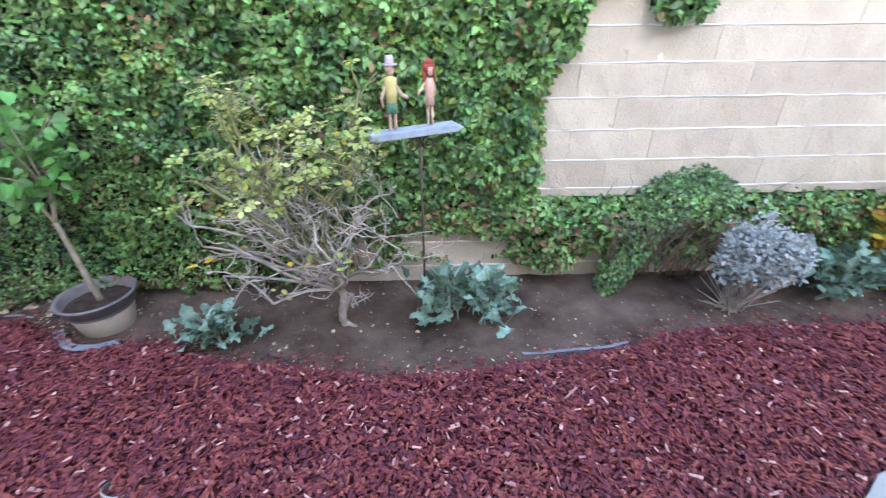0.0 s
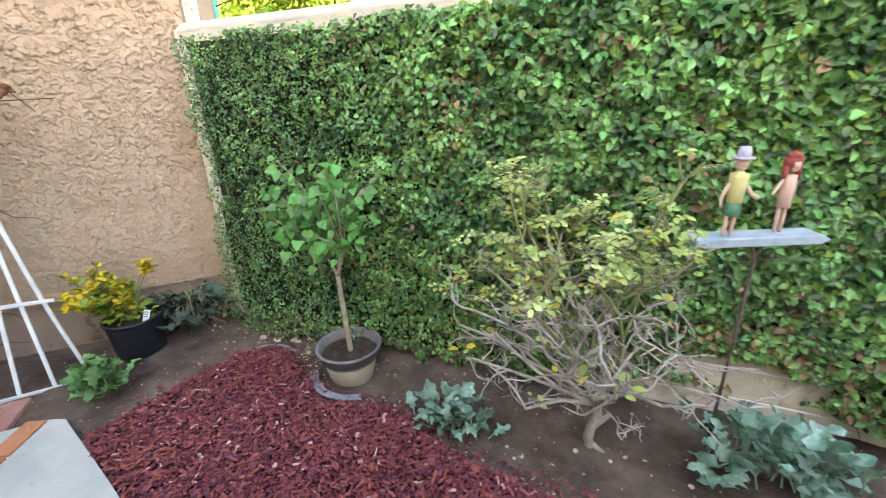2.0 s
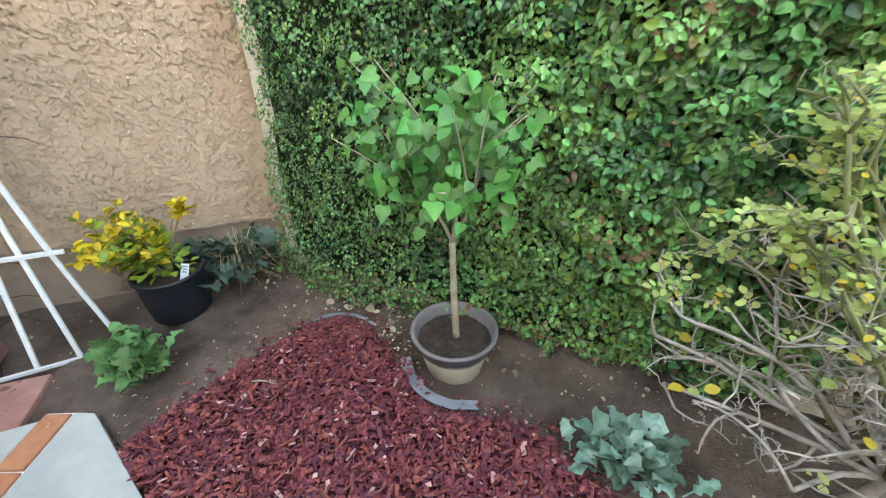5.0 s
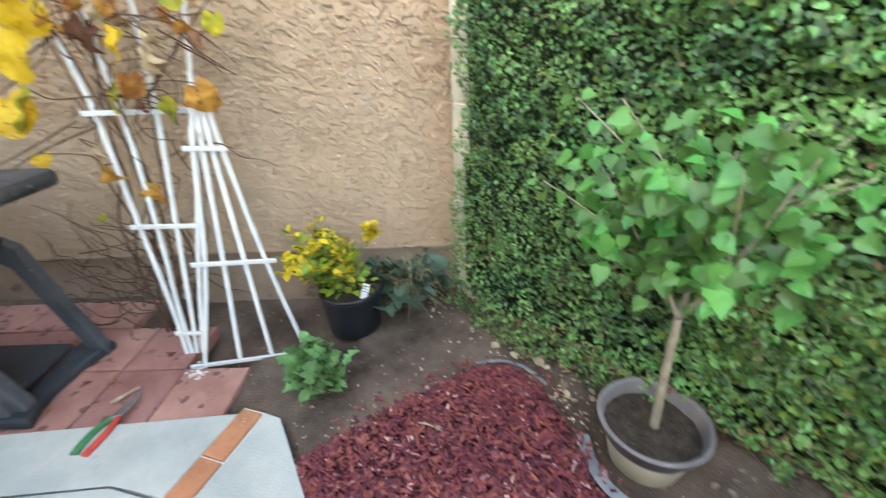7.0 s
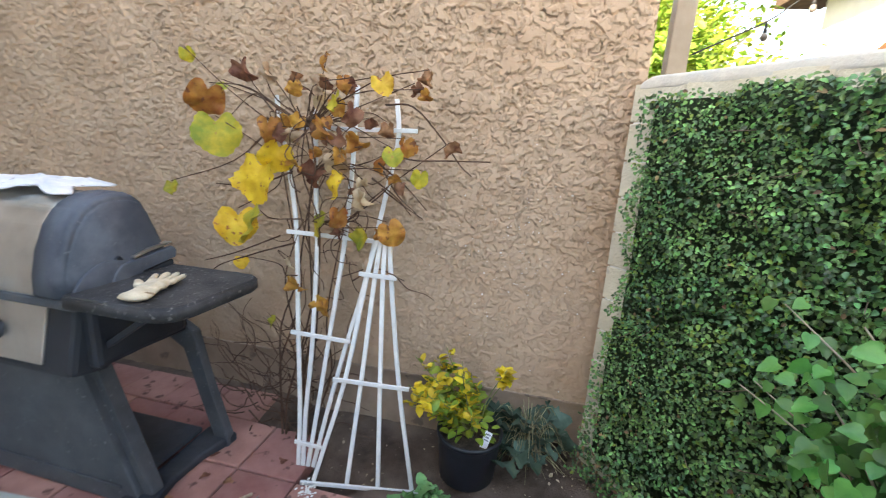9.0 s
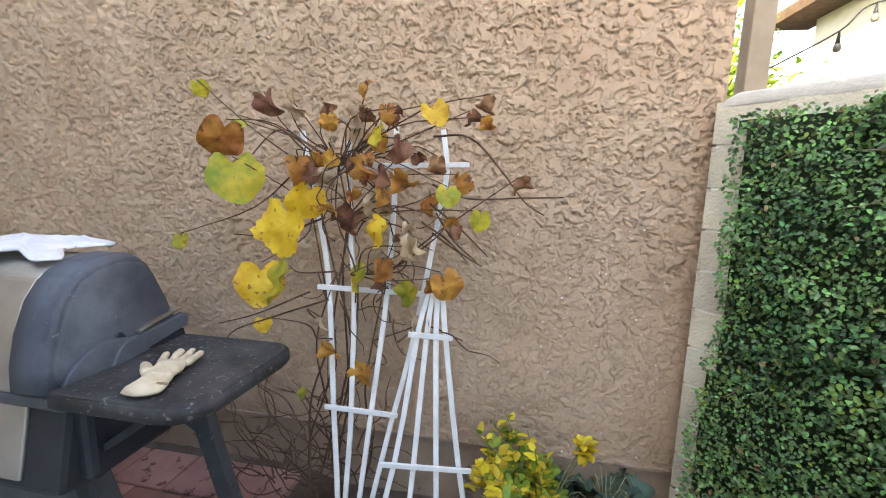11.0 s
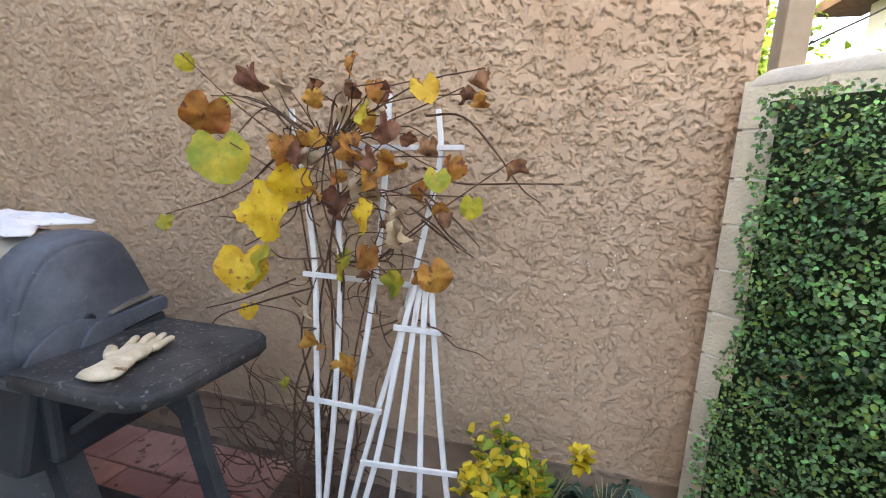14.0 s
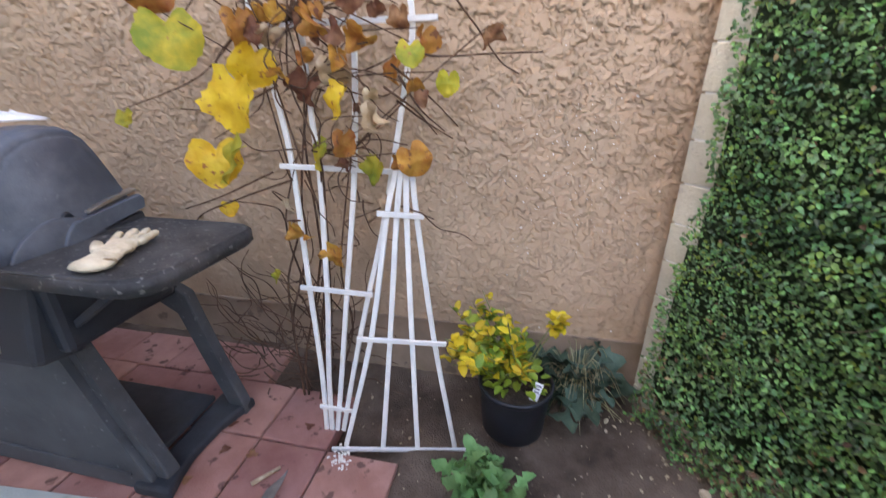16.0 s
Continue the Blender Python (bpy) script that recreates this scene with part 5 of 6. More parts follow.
def left_items():
    b = thing("storage_box", "dark burgundy box standing beside the grill on pavers", "box")
    part("body", prism([(-0.17, 0.0), (0.14, 0.0), (0.17, 0.50), (-0.20, 0.50)], 0.34, 0.008), M_BOX, b)
    part("rim", box(-0.21, 0.18, -0.01, 0.35, 0.50, 0.53, 0.006), M_BOX, b)
    b.matrix_world = GRILL @ pose(-0.66, -0.06, 0.002, 0, 0, 0)
    t = thing("black_tray", "low black plastic tray on the red pavers", "tray")
    part("body", prism([(-0.09, 0.0), (0.09, 0.0), (0.10, 0.17), (-0.10, 0.17)], 0.24, 0.006), M_BLACK, t)
    part("rim", box(-0.108, 0.108, -0.008, 0.248, 0.17, 0.182, 0.004), M_BLACK, t)
    t.matrix_world = GRILL @ pose(-0.505, -0.10, 0.002, 0, 0, 4)
    f = thing("grill_tool", "long barbecue tool with a red grip on the shelf", "tool")
    stems("shaft", [([(-0.75, 0.02, 0.90), (-0.55, -0.06, 0.90)], 0.006, 0.006)], M_TOOLST, f)
    stems("grip", [([(-0.55, -0.06, 0.904), (-0.42, -0.112, 0.904)], 0.011, 0.010)], M_RED, f, "red plastic grip", 10)
    f.matrix_world = GRILL


left_items()


def pruners():
    t = thing("pruning_shears", "small pruning shears with green and red grips, lying on the shelf", "shears")
    stems("grip", [(spline([(0, -0.008, 0.012), (0.04, -0.019, 0.013), (0.08, -0.020, 0.013), (0.12, -0.013, 0.012)], 4), 0.008, 0.011)], M_GREEN, t, "green plastic grip", 10)
    stems("grip", [(spline([(0, 0.008, 0.012), (0.04, 0.017, 0.013), (0.08, 0.019, 0.013), (0.12, 0.018, 0.012)], 4), 0.008, 0.011)], M_RED, t, "red plastic grip", 10)
    flat = Matrix(((1, 0, 0, 0), (0, 0, 1, 0), (0, -1, 0, 0.016), (0, 0, 0, 1)))
    part("blade", prism([(0.012, 0.010), (-0.035, 0.018), (-0.075, 0.012), (-0.11, 0.000), (-0.06, -0.004), (0.012, -0.010)], 0.004, 0.0015, flat), M_TOOLST, t, "worn steel blade")
    flat = Matrix(((1, 0, 0, 0), (0, 0, 1, 0), (0, -1, 0, 0.011), (0, 0, 0, 1)))
    part("blade", prism([(0.010, -0.010), (-0.045, -0.017), (-0.085, -0.006), (-0.05, 0.003), (0.010, 0.010)], 0.004, 0.0015, flat), M_TOOLST, t)
    b = lathe([(0.0, 0.0), (0.009, 0.0), (0.009, 0.02), (0.0, 0.02)], 12)
    part("pivot", b, M_TOOLST, t, "", True)
    t.matrix_world = pose(-3.095, 0.425, 0.022, 0, 2, -52) @ Matrix.Scale(1.3, 4)


pruners()


# ---- pots ----
def tan_pot():
    p = thing("flower_pot", "tan plastic flower pot with a dark grey rim, on soil", "pot", (-1.69, 1.70, -0.045))
    body = lathe([(0.0, 0.0), (0.10, 0.0), (0.108, 0.008), (0.142, 0.155)], 56)
    part("body", body, M_POTTAN, p, "", True)
    rim = lathe([(0.138, 0.15), (0.150, 0.152), (0.157, 0.195), (0.167, 0.197), (0.170, 0.203), (0.166, 0.209), (0.156, 0.208), (0.150, 0.20), (0.138, 0.13)], 56)
    part("rim", rim, M_POTRIM, p, "dark grey rolled rim band", True)
    s = lathe([(0.0, 0.166), (0.05, 0.166), (0.10, 0.160), (0.146, 0.156)], 40)
    for v in s.verts:
        v.co.z += 0.010 * noise.noise(v.co * 40)
    part("soil", s, M_POTSOIL, p, "dry potting soil", True)


tan_pot()


def small_tree():
    rng = np.random.RandomState(14)
    t = thing("potted_tree", "young green heart-leaved tree growing in a pot", "tree", (-1.685, 1.705, 0.115))
    L = Vector(t.location)
    fork = Vector((-1.70, 1.695, 0.545))
    trunk = spline([L - L, Vector((-1.693, 1.70, 0.30)) - L, fork - L], 6)
    stems("trunk", [(trunk, 0.0145, 0.011)], M_BARK, t, "", 10)
    lines, P = [], []
    ends = ((-1.80, 1.70, 0.66), (-1.62, 1.66, 0.70), (-1.70, 1.74, 0.75))
    tips = []
    for e in ends:
        lines.append((spline([fork - L, (fork + Vector(e)) / 2 - L + Vector((0.0, 0.01, 0.01)), Vector(e) - L], 4), 0.008, 0.005))
        for k in range(6):
            a = Vector(e)
            d = Vector((rng.normal(-0.03, 0.22), rng.normal(-0.03, 0.12), rng.uniform(0.12, 0.36)))
            b = a + d
            b = Vector((min(max(b.x, -2.12), -1.44), min(b.y, 1.86), min(b.z, 1.11)))
            d = b - a
            lines.append((spline([a - L, a + d * 0.5 + Vector((0, 0, 0.02)) - L, b - L], 4), 0.004, 0.0018))
            for f in np.linspace(0.12, 1.0, 12):
                P.append(np.array(a + d * f) + rng.normal(0, 0.022, 3))
        for k in range(4):
            P.append(np.array(e) + rng.normal(0, 0.05, 3))
    stems("branching", lines, M_BARK, t, "", 6)
    P = np.array(P)
    P = P[rng.permutation(len(P))[:200]]
    cloud = rng.normal(0, 1, (230, 3))
    cloud = cloud / np.linalg.norm(cloud, axis=1, keepdims=True) * rng.uniform(0.3, 1.0, (230, 1)) * np.array([0.33, 0.15, 0.26]) + np.array([-1.76, 1.67, 0.85])
    P = np.concatenate([P, cloud])
    P[:, 0] = np.clip(P[:, 0], -2.14, -1.42)
    P[:, 2] = np.clip(P[:, 2], 0.56, 1.12)
    n = len(P)
    Z = np.stack([rng.normal(0, 0.5, n), rng.normal(-0.7, 0.4, n), rng.normal(0.75, 0.35, n)], 1)
    T = np.stack([rng.normal(0, 0.7, n), rng.normal(-0.35, 0.4, n), rng.normal(-0.55, 0.35, n)], 1)
    meshes = []
    for k in range(4):
        V, F = leaf_verts(np.zeros((1, 3)), np.array([[0, 0, 1.0]]), np.array([[0, 1.0, 0]]), [1.0], HEART)
        V = V + np.array([0, 0, 1.0]) * (0.05 * rng.normal(0, 1, (len(V), 1)))
        me = bpy.data.meshes.new("leaf")
        me.from_pydata(V.tolist(), [], F)
        me.materials.append(M_HEART1)
        me.polygons.foreach_set("use_smooth", [True] * len(me.polygons))
        meshes.append(me)
    P = P[rng.permutation(n)]
    leaves("leaf_mass", P[300:] - np.array(L), Z[300:], T[300:], rng.uniform(0.026, 0.052, n - 300), HEART, M_HEART, t)
    for i in range(300):
        z = Vector(Z[i]).normalized()
        y = Vector(T[i])
        y = (y - z * y.dot(z)).normalized()
        m = Matrix((y.cross(z), y, z)).transposed().to_4x4()
        m.translation = Vector(P[i]) - L
        s = rng.uniform(0.027, 0.056)
        ob = new("leaf", meshes[i % 4])
        ob.parent = t
        ob.matrix_basis = m @ Matrix.Diagonal((s, s, s, 1))


M_HEART1 = mat("heart_leaf_single", (0.056, 0.205, 0.045), (0.145, 0.375, 0.085), 8, 0.36, 0.25, 120, vary=0.45, translucent=0.2, spec=0.5)
small_tree()


def black_pot():
    c = Vector((-2.972, 1.388, 0.012))
    p = thing("nursery_pot", "black plastic nursery pot standing on soil", "pot", c - Vector((0, 0, 0.02)))
    part("body", lathe([(0.0, 0.0), (0.118, 0.0), (0.124, 0.006), (0.140, 0.215)], 48), M_BLACK, p, "", True)
    part("rim", lathe([(0.139, 0.208), (0.147, 0.208), (0.149, 0.224), (0.145, 0.230), (0.138, 0.228), (0.134, 0.20)], 48), M_BLACK, p, "", True)
    s = lathe([(0.0, 0.20), (0.08, 0.198), (0.135, 0.19)], 30)
    part("soil", s, M_POTSOIL, p)
    sh = thing("golden_shrub", "variegated shrub with golden yellow and green leaves", "shrub", c + Vector((0, 0, 0.175)))
    rng = np.random.RandomState(31)
    L = np.array(sh.location)
    lines, tips = [], []
    side = np.array(-DOWN)
    for k in range(27):
        a = rng.uniform(0, 6.28)
        far = rng.uniform(0.05, 0.25)
        h = rng.uniform(0.15, 0.35)
        e = np.array([math.cos(a) * far, math.sin(a) * far, h]) - side * 0.155 + np.array(OUT) * 0.03
        if k == 0:
            e = side * 0.135 + np.array([0, 0, 0.345])
        if k == 1:
            e = side * 0.155 + np.array([0, 0, 0.325])
        pts = spline([(0.02 * math.cos(a), 0.02 * math.sin(a), 0), tuple(e * 0.5 + np.array([0, 0, 0.03])), tuple(e)], 5)
        lines.append((pts, 0.0035, 0.0018))
        tips.append((np.array([tuple(q) for q in pts]), k))
    stems("branch_work", lines, M_ROSECANE, sh)
    P, Z, T, gold = [], [], [], []
    for pts, k in tips:
        for j in range(22):
            f = rng.uniform(0.85 if k < 2 else 0.22, 1.0) ** 0.7
            q = pts[int(f * (len(pts) - 1))]
            a = rng.uniform(0, 6.28)
            out = np.array([math.cos(a), math.sin(a), rng.uniform(-0.1, 0.9)])
            P.append(q + rng.normal(0, 0.006, 3))
            T.append(out)
            Z.append(np.array([rng.normal(0, 0.4), rng.normal(0, 0.4), 1.0]) - 0.4 * out)
            gold.append(f > 0.82 and rng.rand() < 0.88 or rng.rand() < 0.25)
    for j in range(60):
        a, r = rng.uniform(0, 6.28), 0.10 * rng.rand() ** 0.5
        P.append(np.array([math.cos(a) * r, math.sin(a) * r, rng.uniform(0.02, 0.10)]))
        T.append(np.array([math.cos(a), math.sin(a), rng.uniform(-0.3, 0.5)]))
        Z.append(np.array([rng.normal(0, 0.4), rng.normal(0, 0.4), 1.0]))
        gold.append(False)
    P, Z, T, gold = np.array(P), np.array(Z), np.array(T), np.array(gold)
    size = rng.uniform(0.032, 0.060, len(P))
    leaves("gold_leaves", P[gold], Z[gold], T[gold], size[gold], SLIM2, M_GOLD, sh, "bright golden leaves")
    leaves("lime_leaves", P[~gold], Z[~gold], T[~gold], size[~gold], SLIM2, M_LIME, sh, "yellow-green leaves")
    tag = thing("plant_tag", "small white printed plastic plant tag in the pot", "tag")
    part("card", box(-0.022, 0.022, -0.001, 0.001, -0.03, 0.075, 0.0006, 1), M_TAG, tag)
    for k, wd in enumerate((0.030, 0.024, 0.028)):
        part("print_bar", box(-wd / 2, wd / 2, -0.0022, -0.0012, 0.055 - 0.018 * k, 0.062 - 0.018 * k), M_INK, tag)
    q = c + (-DOWN) * 0.075 + OUT * 0.06
    tag.matrix_world = Matrix.Translation((q.x, q.y, 0.205)) @ Euler((radians(-20), radians(14), radians(38))).to_matrix().to_4x4() @ Matrix.Scale(0.72, 4)


SLIM2 = (OVAL[0] * np.array([0.85, 1, 1.6]), OVAL[1])
black_pot()


# ---- bed plants ----
def lobed(seed, lobes=4):
    """A long lobed leaf, ruffled, one metre long before scaling: blade with a stalk and bent over."""
    rng = np.random.RandomState(seed)
    rows = 11
    V, F = [], []
    for j in range(rows):
        f = j / (rows - 1)
        w = 0.022 if f < 0.34 else 0.04 + 0.22 * math.sin(math.pi * max(0, (f - 0.34) / 0.66) ** 0.85) ** 0.8 * (0.70 + 0.46 * math.cos(f * lobes * 6.28 + seed))
        z = 0.16 * math.sin(f * 2.2) - 0.35 * max(0, f - 0.55) ** 1.4
        for u in (-1, -0.5, 0, 0.5, 1):
            ruffle = 0.06 * rng.normal() * abs(u) * (f > 0.3)
            V.append((u * w, f, z + 0.10 * abs(u) * w * 3 * (f > 0.28) + ruffle))
    for j in range(rows - 1):
        for i in range(4):
            a = j * 5 + i
            F.append((a, a + 1, a + 6, a + 5))
    return V, F


def rosette(name, label, category, place, count, reach, height, material, seed, stalk=None, group="", spread=1.0):
    rng = np.random.RandomState(seed)
    p = thing(name, label, category, place, group)
    meshes = []
    for k in range(4):
        V, F = lobed(seed + k)
        me = bpy.data.meshes.new("leaf")
        me.from_pydata(V, [], F)
        me.materials.append(material)
        me.polygons.foreach_set("use_smooth", [True] * len(me.polygons))
        meshes.append(me)
    base_pts = []
    for i in range(count):
        a = 2.4 * i + rng.uniform(-0.3, 0.3)
        f = (i + 0.5) / count
        lift = radians(12 + 62 * (1 - f) + rng.uniform(-8, 8))
        b = Vector((rng.normal(0, 0.05) * spread, rng.normal(0, 0.03) * spread, 0.02 + 0.30 * height * (1 - f)))
        m = Matrix.Translation(b) @ Euler((0, 0, a)).to_matrix().to_4x4() @ Euler((lift, 0, 0)).to_matrix().to_4x4() @ Euler((0, rng.normal(0, 0.25), 0)).to_matrix().to_4x4()
        s = reach * rng.uniform(0.75, 1.12)
        ob = new("leaf", meshes[i % 4])
        ob.parent = p
        ob.matrix_basis = m @ Matrix.Diagonal((s, s, s, 1))
        base_pts.append(b)
    stems("stalk", [(spline([(0, 0, -0.03), (0.005, 0, 0.03), (0.0, 0.0, 0.06 + 0.3 * height)], 3), 0.012, 0.006)], stalk or material, p)
    return p


rosette("kale_plant", "low kale plant with lobed blue-green leaves in soil", "plant", (-1.02, 1.50, 0.0), 50, 0.135, 0.28, M_KALE, 3, None, "kale plants", 1.1)
rosette("kale_plant", "sprawling kale plant with broad blue-green leaves in soil", "plant", (0.02, 1.70, 0.02), 44, 0.15, 0.55, M_KALE, 11, None, "kale plants", 1.5)
rosette("kale_plant", "sprawling kale plant with broad blue-green leaves in soil", "plant", (0.23, 1.69, 0.0), 46, 0.15, 0.50, M_KALE, 19, None, "kale plants", 1.6)
rosette("kale_plant", "kale plant with grey-green leaves beside a sage bush", "plant", (2.02, 1.88, 0.02), 60, 0.16, 0.42, M_KALE, 27, None, "kale plants", 1.6)
rosette("leafy_herb", "low bushy bright green herb growing in bare soil", "plant", (-2.74, 1.07, -0.01), 105, 0.122, 0.27, M_PARS, 35, None, "", 1.0)


def strap_plant():
    rng = np.random.RandomState(6)
    p = thing("straggly_perennial", "straggly perennial with dark broad leaves and straw blades", "plant", (-2.93, 1.70, 0.0))
    lines = []
    for k in range(150):
        a = rng.uniform(0, 6.28)
        r = rng.uniform(0.09, 0.23)
        h = rng.uniform(0.05, 0.25)
        e = np.array([math.cos(a) * r, math.sin(a) * r, h * 0.45])
        m = np.array([math.cos(a) * r * 0.5, math.sin(a) * r * 0.5, h])
        lines.append((spline([(rng.normal(0, 0.025), rng.normal(0, 0.025), -0.01), tuple(m), tuple(e)], 4), 0.0028, 0.0009))
    tagged(stems("blade_tuft", lines, M_STRAW, p, "dry straw-coloured blades", 4), kind="stuff")
    V, F = lobed(44, 2)
    me = bpy.data.meshes.new("leaf")
    me.from_pydata([(x * 1.05, y, z) for x, y, z in V], [], F)
    me.materials.append(M_DARKL)
    me.polygons.foreach_set("use_smooth", [True] * len(me.polygons))
    for k in range(44):
        a = rng.uniform(0, 6.28)
        lift = radians(rng.uniform(8, 65))
        m = Matrix.Translation((rng.normal(0, 0.075), rng.normal(0, 0.075), rng.uniform(0.01, 0.05))) @ Euler((0, 0, a)).to_matrix().to_4x4() @ Euler((lift, 0, 0)).to_matrix().to_4x4()
        s = rng.uniform(0.17, 0.29)
        ob = new("leaf", me)
        ob.parent = p
        ob.matrix_basis = m @ Matrix.Diagonal((s, s, s, 1))


strap_plant()


def creeping_bush():
    rng = np.random.RandomState(17)
    p = thing("trailing_bush", "mound of dark green small-leaved bush spilling off the wall", "shrub", (1.05, 1.85, 0.0))
    L = np.array(p.location)
    n = 15000
    # a slanting spine that rises from a tongue on the soil to a rounded head
    spine = np.array([(0.85, -0.24, 0.02, 0.045), (0.90, -0.22, 0.16, 0.09), (0.98, -0.18, 0.32, 0.12), (1.10, -0.14, 0.46, 0.15), (1.24, -0.12, 0.53, 0.16), (1.38, -0.10, 0.50, 0.12), (1.50, -0.08, 0.46, 0.08)])
    t = rng.rand(n) ** 0.85 * (len(spine) - 1.001)
    i = t.astype(int)
    f = (t - i)[:, None]
    c = spine[i] * (1 - f) + spine[i + 1] * f
    u = unit(rng.normal(0, 1, (n, 3)))
    lump = 0.75 + 0.5 * fbm(c[:, 0] * 9 + u[:, 0] * 2, c[:, 2] * 9 + u[:, 2] * 2, 3)
    r = c[:, 3] * rng.rand(n) ** 0.35 * lump
    P = np.stack([c[:, 0] + u[:, 0] * r, wall_y(c[:, 0]) + c[:, 1] + 0.06 + np.minimum(u[:, 1], 0.5) * r, np.maximum(c[:, 2] + u[:, 2] * r, 0.005)], 1) - L
    Z = np.stack([rng.normal(0, 0.6, n), np.full(n, -0.8), rng.normal(0.5, 0.5, n)], 1)
    T = np.stack([rng.normal(0, 0.7, n), rng.normal(-0.3, 0.4, n), rng.normal(-0.2, 0.7, n)], 1)
    leaves("leaves", P, Z, T, rng.uniform(0.013, 0.024, n), OVAL, [M_IVYDK, M_IVY], p, "", [0.65, 0.35], 6)
    lines = []
    for k in range(40):
        x0 = rng.uniform(0.85, 1.4)
        lines.append((spline([(x0 - L[0], 0.12, 0.1), (x0 + rng.normal(0, 0.05) - L[0], 0.05, 0.3), (x0 + rng.normal(0, 0.1) - L[0], -0.03, 0.5)], 4), 0.004, 0.0015))
    tagged(stems("twig_tangle", lines, M_TWIG, p, "", 5), kind="stuff")


creeping_bush()


def sage():
    rng = np.random.RandomState(23)
    p = thing("sage_bush", "silvery blue-grey sage bush with bare woody stems", "shrub", (1.45, 1.80, 0.0))
    lines, P = [], []
    for k in range(46):
        a = rng.uniform(0, 6.28)
        r = rng.uniform(0.04, 0.19)
        e = np.array([math.cos(a) * r + 0.06, math.sin(a) * r * 0.7, rng.uniform(0.30, 0.47)])
        lines.append((spline([(rng.normal(0, 0.025), rng.normal(0, 0.02), -0.01), tuple(e * np.array([0.6, 0.6, 0.45])), tuple(e)], 4), 0.005, 0.002))
        for j in range(110):
            f = rng.uniform(0.62, 1.0)
            P.append(e * np.array([0.6 + 0.4 * f, 0.6 + 0.4 * f, f]) + rng.normal(0, 0.022, 3))
    for k in range(22):
        a = rng.uniform(0, 6.28)
        e = np.array([math.cos(a) * 0.2, math.sin(a) * 0.13 - 0.03, rng.uniform(0.08, 0.25)])
        lines.append((spline([(0, 0, 0), tuple(e * 0.6), tuple(e)], 3), 0.004, 0.0015))
    tagged(stems("bare_wood", lines, M_ROSEWOOD, p, "bare grey-brown stems", 5), kind="stuff")
    P = np.array(P)
    n = len(P)
    Z = np.stack([rng.normal(0, 0.6, n), rng.normal(-0.5, 0.5, n), rng.normal(0.6, 0.5, n)], 1)
    T = np.stack([P[:, 0] * 3 + rng.normal(0, 0.4, n), P[:, 1] * 3 + rng.normal(0, 0.4, n), rng.normal(0.6, 0.5, n)], 1)
    leaves("leaves", P, Z, T, rng.uniform(0.016, 0.030, n), SLIM2, M_SAGE, p)


sage()


def sun_patch_bush():
    """An added warm-toned plant at the far end of the bed, in place of a sun patch."""
    rng = np.random.RandomState(29)
    p = thing("sun_patch_shrub", "yellow-orange shrub standing in for sunlight on the block wall", "shrub", (2.38, 1.93, 0.0))
    lines, P = [], []
    for k in range(26):
        a = rng.uniform(0, 6.28)
        e = np.array([math.cos(a) * 0.22, math.sin(a) * 0.10, rng.uniform(0.25, 0.68)])
        lines.append((spline([(0, 0, -0.02), tuple(e * 0.5), tuple(e)], 4), 0.004, 0.0015))
        for j in range(40):
            P.append(e * rng.uniform(0.4, 1.0) + rng.normal(0, 0.03, 3))
    stems("twigs", lines, M_TWIG, p, "", 5)
    P = np.array(P)
    n = len(P)
    leaves("leaves", P, np.stack([rng.normal(0, 0.6, n), rng.normal(-0.6, 0.4, n), rng.normal(0.6, 0.4, n)], 1), rng.normal(0, 1, (n, 3)), rng.uniform(0.03, 0.055, n), SLIM2, [M_ROSEYEL, M_LIME, M_V_ORA], p, "", [0.45, 0.3, 0.25], 3)


sun_patch_bush()


